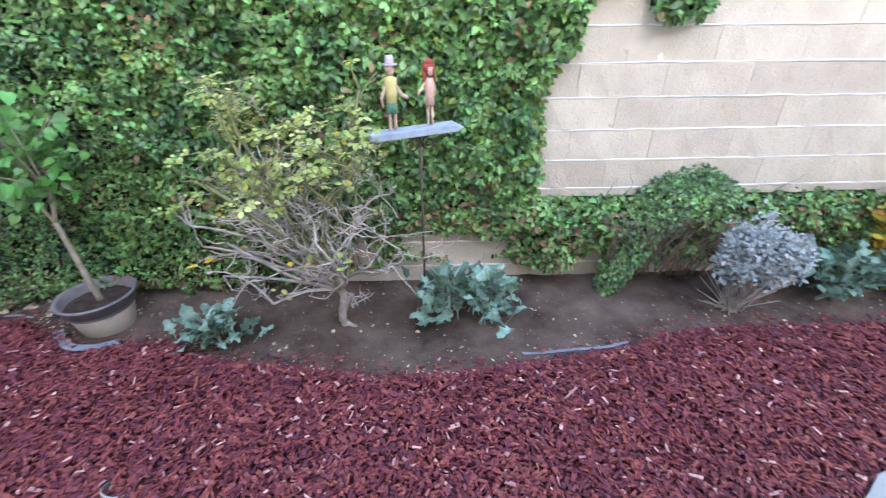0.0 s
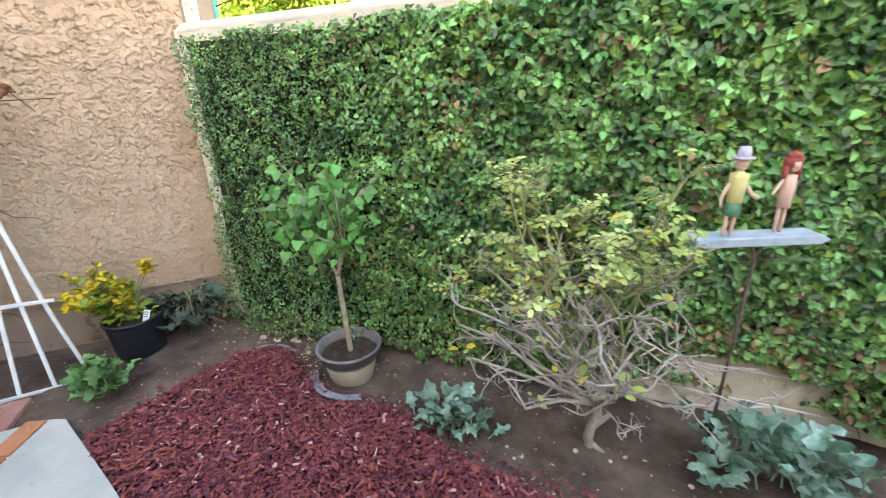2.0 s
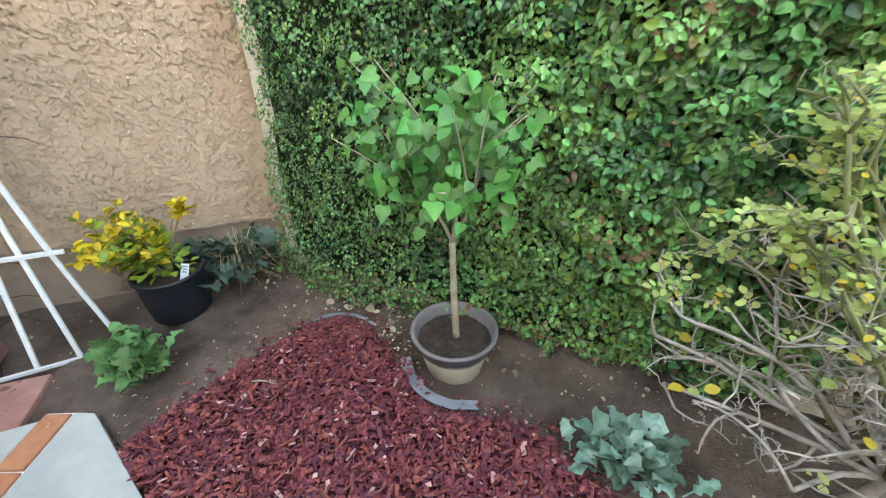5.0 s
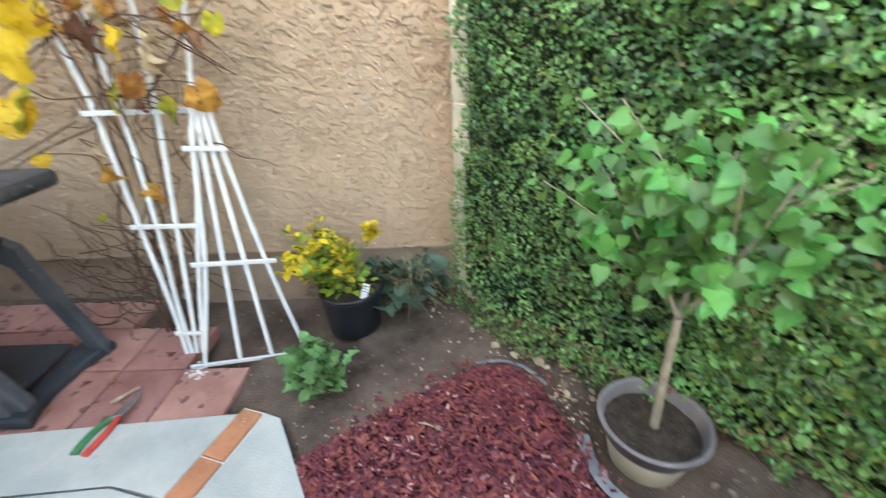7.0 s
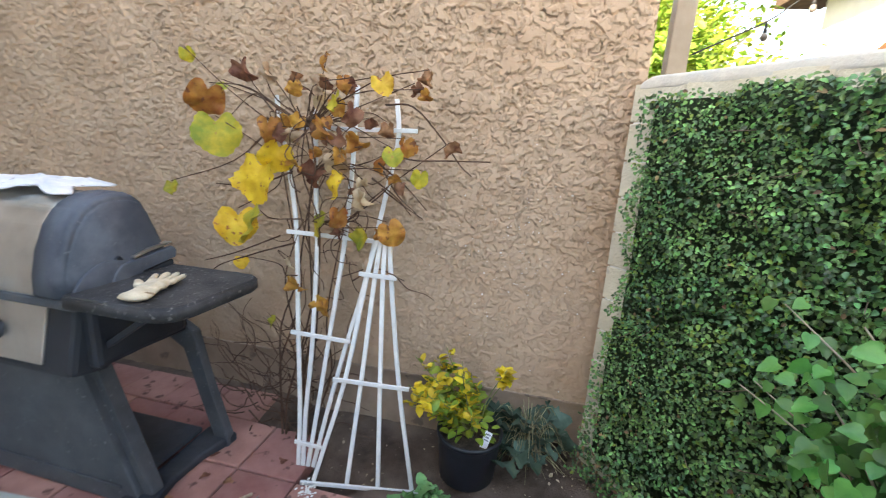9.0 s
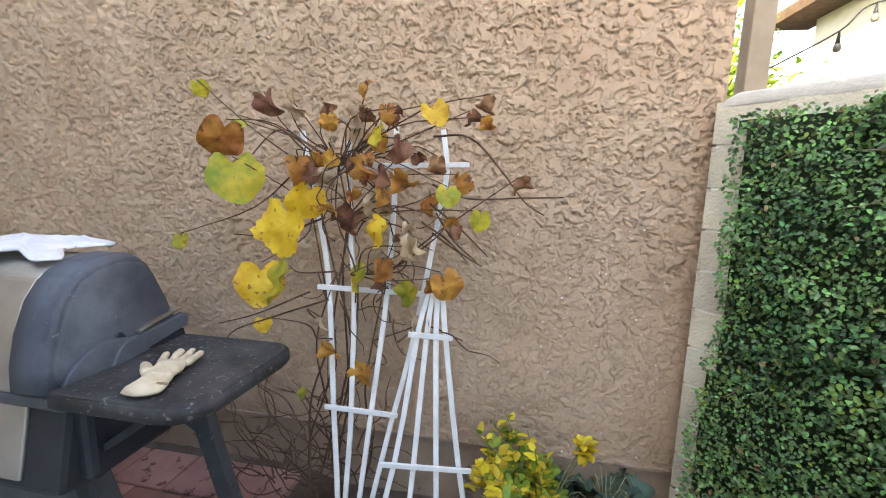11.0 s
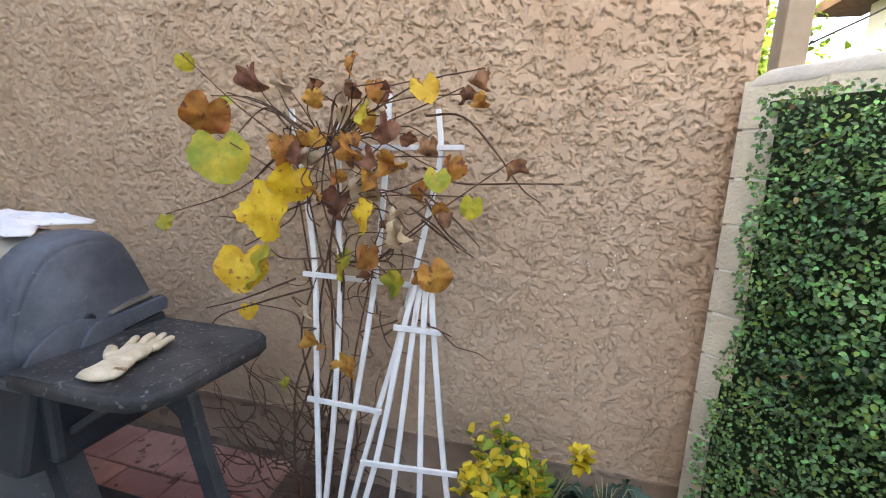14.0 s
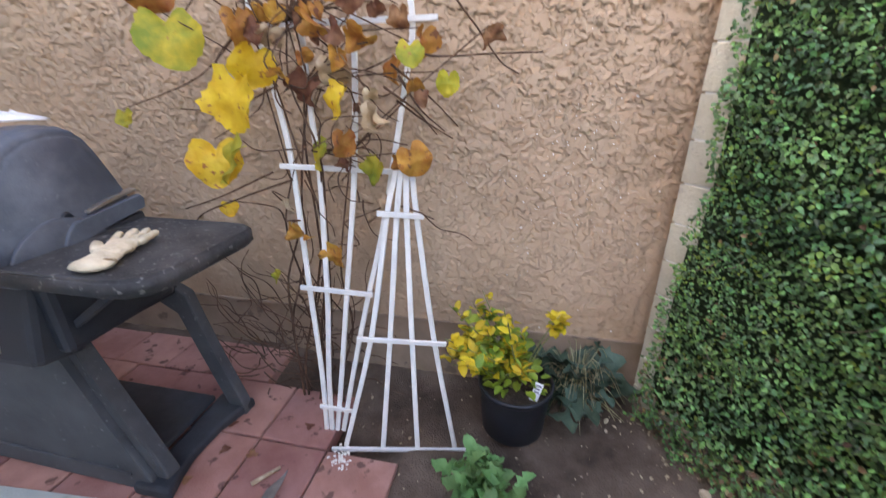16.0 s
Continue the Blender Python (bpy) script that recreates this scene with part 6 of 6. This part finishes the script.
# ---- rose bush ----
def rose():
    rng = random.Random(12)
    nr = np.random.RandomState(12)
    p = thing("rose_bush", "sparse rose bush with grey twigs and yellowing leaves", "shrub", (-0.48, 1.67, 0.0))
    L = Vector(p.location)
    crown = Vector((-0.475, 1.655, 0.22))
    bm_lines = [(spline([(0, 0, -0.04), (-0.012, -0.005, 0.06), (0.008, -0.012, 0.16), tuple(crown - L)], 5), 0.020, 0.016)]
    bm_lines += [(spline([(0.0, 0, 0.10), (0.03, -0.02, 0.16), (0.055, -0.025, 0.20)], 3), 0.013, 0.009), (spline([(0, 0, 0.02), (0.04, -0.01, 0.0), (0.06, -0.02, -0.02)], 3), 0.012, 0.006)]
    V, F = tubes(bm_lines, 12)
    V = [v + Vector((1, 1, 0.3)) * 0.006 * noise.noise(v * 45) for v in V]
    raw("trunk", V, F, M_ROSEWOOD, p, "gnarled grey stump", True)
    grey, green, P, low = [], [], [], []

    def grow(a, d, length, r, level):
        n = 5
        pts = [a]
        q, v = a, d.normalized()
        for i in range(n):
            v = (v + Vector((rng.uniform(-1, 1), rng.uniform(-1, 1), rng.uniform(-0.8, 0.9))) * (0.50 if level else 0.34)).normalized()
            q = q + v * (length / n)
            q.z = max(q.z, 0.24)
            q.y = min(q.y, 1.86)
            out = ((q.x + 0.53) / 0.56) ** 4 + ((q.y - 1.68) / 0.26) ** 4 + ((q.z - 0.68) / 0.46) ** 4
            if out > rng.uniform(0.85, 1.25) and len(pts) > 1:
                break
            pts.append(q.copy())
        high = pts[-1].z
        (green if high > 0.72 and level < 3 else grey).append((spline([x - L for x in pts], 2), r, r * 0.55))
        for x in pts[1:]:
            if x.z > 0.76 + 0.16 * min(1.0, max(-1.0, (x.x + 0.5) / 0.4)) + rng.uniform(-0.05, 0.10):
                P.append(np.array(x - L))
        if high < 0.7 and rng.random() < 0.02:
            low.append(np.array(pts[-1] - L))
        if level < 3:
            for i in range(1, len(pts)):
                for _ in range(rng.choice((0, 1, 1, 1, 2)) if level else 1):
                    w = (v * 0.5 + Vector((rng.uniform(-1, 1), rng.uniform(-1, 1), rng.uniform(-0.3, 0.9)))).normalized()
                    grow(pts[i].copy(), w, length * rng.uniform(0.28, 0.5), r * 0.55, level + 1)

    starts = [(-1, -0.1, 0.5), (-0.95, 0.1, 0.75), (-0.75, -0.3, 0.9), (-0.5, 0.1, 1.1), (-0.25, -0.15, 1.2), (0.0, 0.1, 1.2), (0.22, -0.15, 1.15), (0.45, 0.05, 1.0), (0.8, -0.2, 0.75), (-0.7, -0.4, 0.6), (0.5, -0.3, 0.7), (-0.35, 0.2, 1.2), (-1, -0.2, 0.95), (-1.0, 0.05, 0.62), (-0.85, 0.0, 1.05), (0.7, 0.05, 1.1), (-0.62, 0.0, 1.3), (-0.8, -0.1, 1.25), (-0.95, 0.1, 1.15)]
    for d in starts:
        d = Vector(d)
        grow(crown.copy(), d, (0.78 if d.x < 0 else 0.54) * (1.15 if d.z > 0.8 else 1.0), 0.0095, 0)
    for k in range(26):
        a = crown + Vector((rng.uniform(-0.5, 0.34), rng.uniform(-0.22, 0.15), rng.uniform(0.16, 0.5)))
        v = Vector((rng.uniform(-1, 0.8), rng.uniform(-0.6, 0.4), rng.uniform(-0.15, 0.5))).normalized()
        pts = [a]
        for i in range(8):
            v = (v + Vector((rng.uniform(-1, 1), rng.uniform(-1, 1), rng.uniform(-1, 1))) * 0.5).normalized()
            pts.append(pts[-1] + v * rng.uniform(0.025, 0.05))
            if i in (2, 4, 5):
                w = Vector((rng.uniform(-1, 1), rng.uniform(-1, 1), rng.uniform(-0.5, 1))).normalized()
                grey.append(([pts[-1] - L, pts[-1] - L + w * 0.05, pts[-1] - L + w * 0.08 + v * 0.03], 0.0028, 0.0012))
        grey.append((spline([q - L for q in pts], 2), 0.0034, 0.0014))
    tagged(stems("bare_wood", grey, M_ROSEWOOD, p, "bare thorny grey twigs", 5), kind="stuff")
    tagged(stems("green_wood", green, M_ROSECANE, p, "olive green canes", 5), kind="stuff")
    P = np.array(P)
    sel = nr.rand(len(P)) < min(1.0, 330 / max(1, len(P)))
    P = P[sel]
    # compound leaves: five leaflets along a short drooping stalk
    A, Z, T, S = [], [], [], []
    for q in P:
        a, size = nr.uniform(0, 6.28), nr.uniform(0.017, 0.030)
        d = np.array([math.cos(a), math.sin(a) * 0.8 - 0.25, nr.uniform(-0.25, 0.35)])
        side = np.array([-d[1], d[0], 0.0])
        face = np.array([nr.normal(0, 0.3), nr.normal(-0.35, 0.3), 1.0])
        for along, across in ((0.35, 1), (0.35, -1), (0.8, 1), (0.8, -1), (1.15, 0)):
            A.append(q + d * size * 1.5 * along + side * across * size * 0.15 + nr.normal(0, 0.003, 3))
            T.append(d * (0.45 if across else 1.0) + side * across)
            Z.append(face + nr.normal(0, 0.2, 3))
            S.append(size * nr.uniform(0.8, 1.1))
    leaves("leaves", np.array(A), np.array(Z), np.array(T), np.array(S), OVAL, [M_ROSELEAF, M_ROSEYEL], p, "yellow-green rose leaves", [0.95, 0.05], 4)
    if low:
        Q = np.repeat(np.array(low), 3, 0) + nr.normal(0, 0.02, (3 * len(low), 3))
        n = len(Q)
        leaves("low_leaves", Q, np.stack([nr.normal(0, 0.4, n), nr.normal(-0.5, 0.4, n), np.ones(n)], 1), nr.normal(0, 1, (n, 3)), nr.uniform(0.02, 0.045, n), OVAL, [M_ROSELEAF, M_ROSEYEL], p, "", [0.75, 0.25], 5)


rose()


# ---- garden stake with two figurines ----
def stake():
    p = thing("garden_stake", "metal garden stake holding a pale blue board", "garden ornament", (-0.09, 1.71, 0.04))
    L = Vector(p.location)
    stems("pole", [([(0, 0, -0.14), (0, 0, 0.45), (0, 0, 0.868)], 0.0055, 0.0055)], M_RUST, p, "", 8)
    bm = prism([(-0.185, -0.012), (0.165, -0.012), (0.190, 0.002), (0.165, 0.017), (-0.185, 0.017)], 0.075, 0.004, pose(0, -0.0375, 0.888, 0, -2, 22))
    part("board", bm, M_SHELFB, p, "weathered pale blue board")
    for sgn in (-1, 1):
        pts = []
        for k in range(26):
            a = k * 0.42
            r = 0.030 * (1 - k / 30)
            pts.append(Vector((sgn * (0.034 + r * math.cos(a + 1.57) * 1.0), sgn * 0.018, 0.838 + r * math.sin(a + 1.57))))
        stems("scroll", [(pts, 0.003, 0.0025)], M_RUST, p, "", 6)
    return L


stake()


def figurine(name, label, place, parts, turn):
    """A painted figure as one plain mesh: rounded limbs and simple masses, one paint slot each."""
    V, F, slots, mats = [], [], [], []
    for m, lines in parts:
        if m not in mats:
            mats.append(m)
        v, f = tubes(lines, 10)
        F += [tuple(i + len(V) for i in q) for q in f]
        V += v
        slots += [mats.index(m)] * len(f)
    ob = raw(name, V, F, mats, None, "", True, slots)
    tagged(ob, label, "figurine", "painted figurines")
    ob.matrix_world = pose(*place, 0, 0, turn) @ Matrix.Diagonal((0.70, 0.74, 0.98, 1))


def dome(c, r, rz=None):
    rz = rz or r
    return [([(c[0], c[1], c[2] - rz), (c[0], c[1], c[2] - rz * 0.9)], r * 0.15, r * 0.45), ([(c[0], c[1], c[2] - rz * 0.9), (c[0], c[1], c[2] - rz * 0.4)], r * 0.45, r * 0.92),
            ([(c[0], c[1], c[2] - rz * 0.4), (c[0], c[1], c[2] + rz * 0.4)], r * 0.92, r * 0.92), ([(c[0], c[1], c[2] + rz * 0.4), (c[0], c[1], c[2] + rz * 0.9)], r * 0.92, r * 0.45), ([(c[0], c[1], c[2] + rz * 0.9), (c[0], c[1], c[2] + rz)], r * 0.45, r * 0.12)]


figurine("figurine", "small painted garden figurine with lilac hat and yellow shirt", (-0.185, 1.66, 0.947),
         [(M_SKIN, [([(-0.014, 0, 0), (-0.014, 0, 0.07)], 0.008, 0.009), ([(0.014, 0, 0), (0.014, 0, 0.07)], 0.008, 0.009), ([(0.03, 0, 0.155), (0.055, -0.01, 0.125), (0.085, -0.01, 0.115)], 0.008, 0.006), ([(-0.03, 0, 0.155), (-0.052, 0, 0.115), (-0.045, 0, 0.085)], 0.008, 0.006)] + dome((0, 0, 0.215), 0.024)),
          (M_SHORTS, [([(0, 0, 0.062), (0, 0, 0.105)], 0.030, 0.026)]), (M_SHIRT, [([(0, 0, 0.10), (0, 0, 0.15), (0, 0, 0.185)], 0.027, 0.034), ([(0, 0, 0.178), (0, 0, 0.192)], 0.034, 0.012)]),
          (M_HAT, [([(0, 0, 0.228), (0, 0, 0.232)], 0.040, 0.040), ([(0, 0, 0.232), (0, 0, 0.26)], 0.024, 0.019)])], 20)
figurine("figurine", "small painted garden figurine with red hair and pink dress", (-0.05, 1.735, 0.947),
         [(M_SKIN, [([(-0.010, 0, 0), (-0.012, 0, 0.085)], 0.0065, 0.008), ([(0.014, 0, 0), (0.012, 0, 0.085)], 0.0065, 0.008), ([(-0.024, 0, 0.16), (-0.055, -0.01, 0.135), (-0.075, -0.02, 0.12)], 0.006, 0.005), ([(0.024, 0, 0.16), (0.032, 0, 0.11)], 0.006, 0.005), ([(0, 0, 0.08), (0, 0, 0.13), (0, 0, 0.175)], 0.026, 0.022)] + dome((0, -0.006, 0.205), 0.022)),
          (M_HAIR, dome((0, 0.006, 0.212), 0.034, 0.032) + [([(-0.022, 0.004, 0.20), (-0.030, 0.0, 0.165)], 0.013, 0.008), ([(0.022, 0.004, 0.20), (0.030, 0.0, 0.165)], 0.013, 0.008)])], 25)


# ---- edging ----
def edging(name, label, pts, z, lip=1.6):
    V, F = [], []
    line = spline(pts, 6)
    for i, q in enumerate(line):
        t = (line[min(i + 1, len(line) - 1)] - line[max(i - 1, 0)]).normalized()
        s = Vector((-t.y, t.x, 0)) * 0.005
        w = 0.010 * noise.noise(Vector((q.x * 7, q.y * 7, 0)))
        for o, h in ((s, -0.05), (s, z + w), (s * lip, z + 0.008 + w), (-s * lip, z + 0.008 + w), (-s, z + w), (-s, -0.05)):
            V.append(Vector((q.x, q.y, 0)) + o + Vector((0, 0, h)))
    for i in range(len(line) - 1):
        for k in range(6):
            a, b = i * 6 + k, i * 6 + (k + 1) % 6
            F.append((a, b, b + 6, a + 6))
    tagged(raw(name, V, F, M_EDGE, smooth_shade=False), label, "edging", "pieces of bed edging")


edging("garden_edging", "bent grey plastic garden edging round a pot", [(-1.86, 1.60, 0), (-1.79, 1.535, 0), (-1.70, 1.49, 0), (-1.60, 1.49, 0), (-1.51, 1.535, 0)], 0.004, 4.0)
edging("garden_edging", "grey plastic garden edging half buried in soil", [(-2.36, 1.60, 0), (-2.28, 1.69, 0), (-2.18, 1.72, 0), (-2.08, 1.71, 0)], -0.002)
edging("garden_edging", "short straight length of grey edging between soil and mulch", [(0.35, 1.455, 0), (0.55, 1.475, 0), (0.72, 1.50, 0), (0.84, 1.535, 0)], 0.012)


def metal_cup():
    c = thing("metal_cup", "small grey metal cup half sunk in the mulch", "cup")
    part("body", lathe([(0.0, 0.0), (0.021, 0.0), (0.024, 0.004), (0.027, 0.05), (0.025, 0.05), (0.021, 0.008), (0.0, 0.006)], 24), M_TOOLST, c, "", True)
    part("rim", lathe([(0.0245, 0.048), (0.0285, 0.048), (0.0285, 0.053), (0.0245, 0.053)], 24), M_STEEL, c, "", True)
    c.matrix_world = pose(-1.03, 0.80, -0.024, -22, 18, 0) @ Matrix.Scale(1.45, 4)


metal_cup()


# ---- beyond the wall ----
def neighbour():
    part_post = thing("porch_post", "tan painted square porch post behind the wall", "post", (-2.79, 2.13, -0.12))
    part("post", box(-0.038, 0.038, -0.038, 0.038, 0, 3.6, 0.004), M_POST, part_post)
    part_post.rotation_euler = (0, 0, radians(48))
    pipe = thing("teal_pole", "thin teal painted pole behind the garden wall", "pole", (-2.845, 2.24, -0.12))
    stems("pole", [([(0, 0, 0), (0, 0, 1.6), (0, 0, 3.2)], 0.020, 0.020)], M_TEAL, pipe, "", 14)
    h = thing("neighbour_house", "pale stucco house with brown eaves, in sunshine", "house", (-4.95, 9.1, -0.12))
    h.rotation_euler = (0, 0, radians(-40))
    part("wall", box(0, 10, 0, 6, 0, 4.25), M_HOUSE, h)
    part("eave", box(-0.5, 10.4, -0.5, 0.2, 4.25, 4.42, 0.01), M_EAVE, h, "dark brown wooden eave")
    part("roof", prism([(-0.5, 4.42), (10.4, 4.42), (9.0, 5.6), (1.0, 5.6)], 6.5, 0, pose(0, -0.45, 0)), M_ROOF, h)
    for x in (2.6, 5.2, 7.6):
        w = part("window", box(x, x + 1.2, -0.03, 0.05, 2.4, 3.6), M_GLASS, h)
        part("frame", box(x - 0.07, x + 1.27, -0.05, 0.0, 3.6, 3.68, 0, bm=box(x - 0.07, x + 1.27, -0.05, 0.0, 2.32, 2.40, 0, bm=box(x - 0.07, x, -0.05, 0.0, 2.4, 3.6, 0, bm=box(x + 1.2, x + 1.27, -0.05, 0, 2.4, 3.6)))), M_WHITE, w)
    # shade sail
    sail = bmesh.new()
    n = 14
    c = [Vector((-3.55, 5.2, 2.02)), Vector((0.8, 5.0, 1.9)), Vector((0.8, 5.3, 3.7)), Vector((-2.55, 5.0, 3.2))]
    g = [[sail.verts.new((c[0] * (1 - u) + c[1] * u) * (1 - v) + (c[3] * (1 - u) + c[2] * u) * v + Vector((0.17 * math.sin(math.pi * v) * (1 - u), -0.25 * math.sin(math.pi * u) * math.sin(math.pi * v), 0))) for u in [i / n for i in range(n + 1)]] for v in [j / n for j in range(n + 1)]]
    for j in range(n):
        for i in range(n):
            sail.faces.new((g[j][i], g[j][i + 1], g[j + 1][i + 1], g[j + 1][i]))
    tagged(part("shade_sail", sail, M_SAIL, None, "", True), "tan fabric shade sail stretched over a yard", "shade sail")


neighbour()


def string_lights():
    p = thing("string_lights", "black string lights with small hanging bulbs", "string lights", (-2.8, 2.3, 2.0))
    L = Vector(p.location)
    line = [(-2.76, 2.18, 1.865), (-2.70, 2.60, 2.06), (-2.71, 3.02, 2.265), (-2.52, 3.42, 2.34), (-2.25, 3.85, 2.50), (-1.5, 4.4, 2.9)]
    pts = [q - L for q in spline(line, 6)]
    stems("cable", [(pts, 0.0035, 0.0035)], M_CABLE, p, "", 6)
    for k in (6, 12, 21, 26):
        q = pts[k]
        s = stems("socket", [([q, q - Vector((0, 0, 0.03)), q - Vector((0, 0, 0.05))], 0.003, 0.010)], M_CABLE, p, "", 8)
        bm = lathe([(0.0, -0.032), (0.011, -0.027), (0.015, -0.014), (0.010, 0.002)], 12)
        bm.transform(Matrix.Translation(q - Vector((0, 0, 0.05))))
        part("bulb", bm, M_BULB, s, "small clear bulb", True)


string_lights()


def lantern():
    """A small square cage lamp hung from the string lights."""
    p = thing("hanging_lantern", "small dark metal lantern with clear glass, hanging", "lantern", (-2.52, 3.42, 2.235))
    p.scale = (0.72, 0.72, 0.72)
    part("base", box(-0.045, 0.045, -0.045, 0.045, 0.0, 0.012, 0.003), M_CABLE, p)
    part("glass", box(-0.036, 0.036, -0.036, 0.036, 0.012, 0.085, 0.004), M_BULB, p, "clear glass body")
    for x in (-1, 1):
        for y in (-1, 1):
            part("corner_bar", box(x * 0.038 - 0.004, x * 0.038 + 0.004, y * 0.038 - 0.004, y * 0.038 + 0.004, 0.012, 0.085), M_CABLE, p)
    part("cap", lathe([(0.058, 0.085), (0.05, 0.095), (0.022, 0.112), (0.012, 0.118), (0.0, 0.118)], 4), M_CABLE, p)
    ring = [(0.012 * math.cos(k * 0.5236), 0.0, 0.128 + 0.012 * math.sin(k * 0.5236)) for k in range(13)]
    stems("ring", [(ring, 0.002, 0.002)], M_CABLE, p)


lantern()


def garden_tree(place, height, seed, spread):
    rng = np.random.RandomState(seed)
    t = thing("tree", "sunlit yellow-green tree behind the garden wall", "tree", place, "trees beyond the wall")
    lines, P = [(spline([(0, 0, 0), (0.1, 0, height * 0.25), (0, 0.1, height * 0.45)], 4), 0.14, 0.09)], []
    for k in range(14):
        a = rng.uniform(0, 6.28)
        r = spread * rng.uniform(0.4, 1.0)
        e = np.array([math.cos(a) * r, math.sin(a) * r, height * rng.uniform(0.4, 1.0)])
        lines.append((spline([(0, 0.1, height * 0.4), tuple(e * np.array([0.5, 0.5, 0.8])), tuple(e)], 4), 0.05, 0.01))
        for j in range(9):
            c = e * np.array([1, 1, 1]) * rng.uniform(0.55, 1.05) + rng.normal(0, spread * 0.16, 3)
            c[2] = max(c[2], height * 0.22)
            P.append(c + rng.normal(0, 0.16, (75, 3)))
    stems("trunk", lines, M_BARK, t, "", 8)
    P = np.concatenate(P)
    n = len(P)
    leaves("crown", P, np.stack([rng.normal(0, 0.6, n), rng.normal(-0.4, 0.5, n), rng.normal(0.7, 0.4, n)], 1), rng.normal(0, 1, (n, 3)), rng.uniform(0.06, 0.12, n), SLIM2, M_TREELEAF, t)


garden_tree((-5.6, 6.0, -0.12), 5.6, 1, 1.6)
garden_tree((-5.1, 5.2, -0.12), 3.3, 7, 0.9)
garden_tree((-4.75, 5.0, -0.12), 3.2, 11, 0.9)
garden_tree((-8.2, 8.5, -0.12), 6.0, 3, 2.0)
garden_tree((-2.9, 8.0, -0.12), 2.9, 4, 0.8)


# ---- plain unseen walls, added to close the yard behind the camera ----
def closing():
    # added out of view, high enough to keep the sun off the yard
    w = tagged(part("sun_block_wall", box(-9, 12, -2.5, -2.3, -0.3, 4.6), M_PLAIN), "plain pale wall added out of view to shade the yard", "wall", kind="structure")
    tagged(part("wall_end", box(4.3, 4.5, -2.3, 2.2, -0.3, 2.0), M_PLAIN), "plain pale end wall", "wall", kind="structure")


closing()
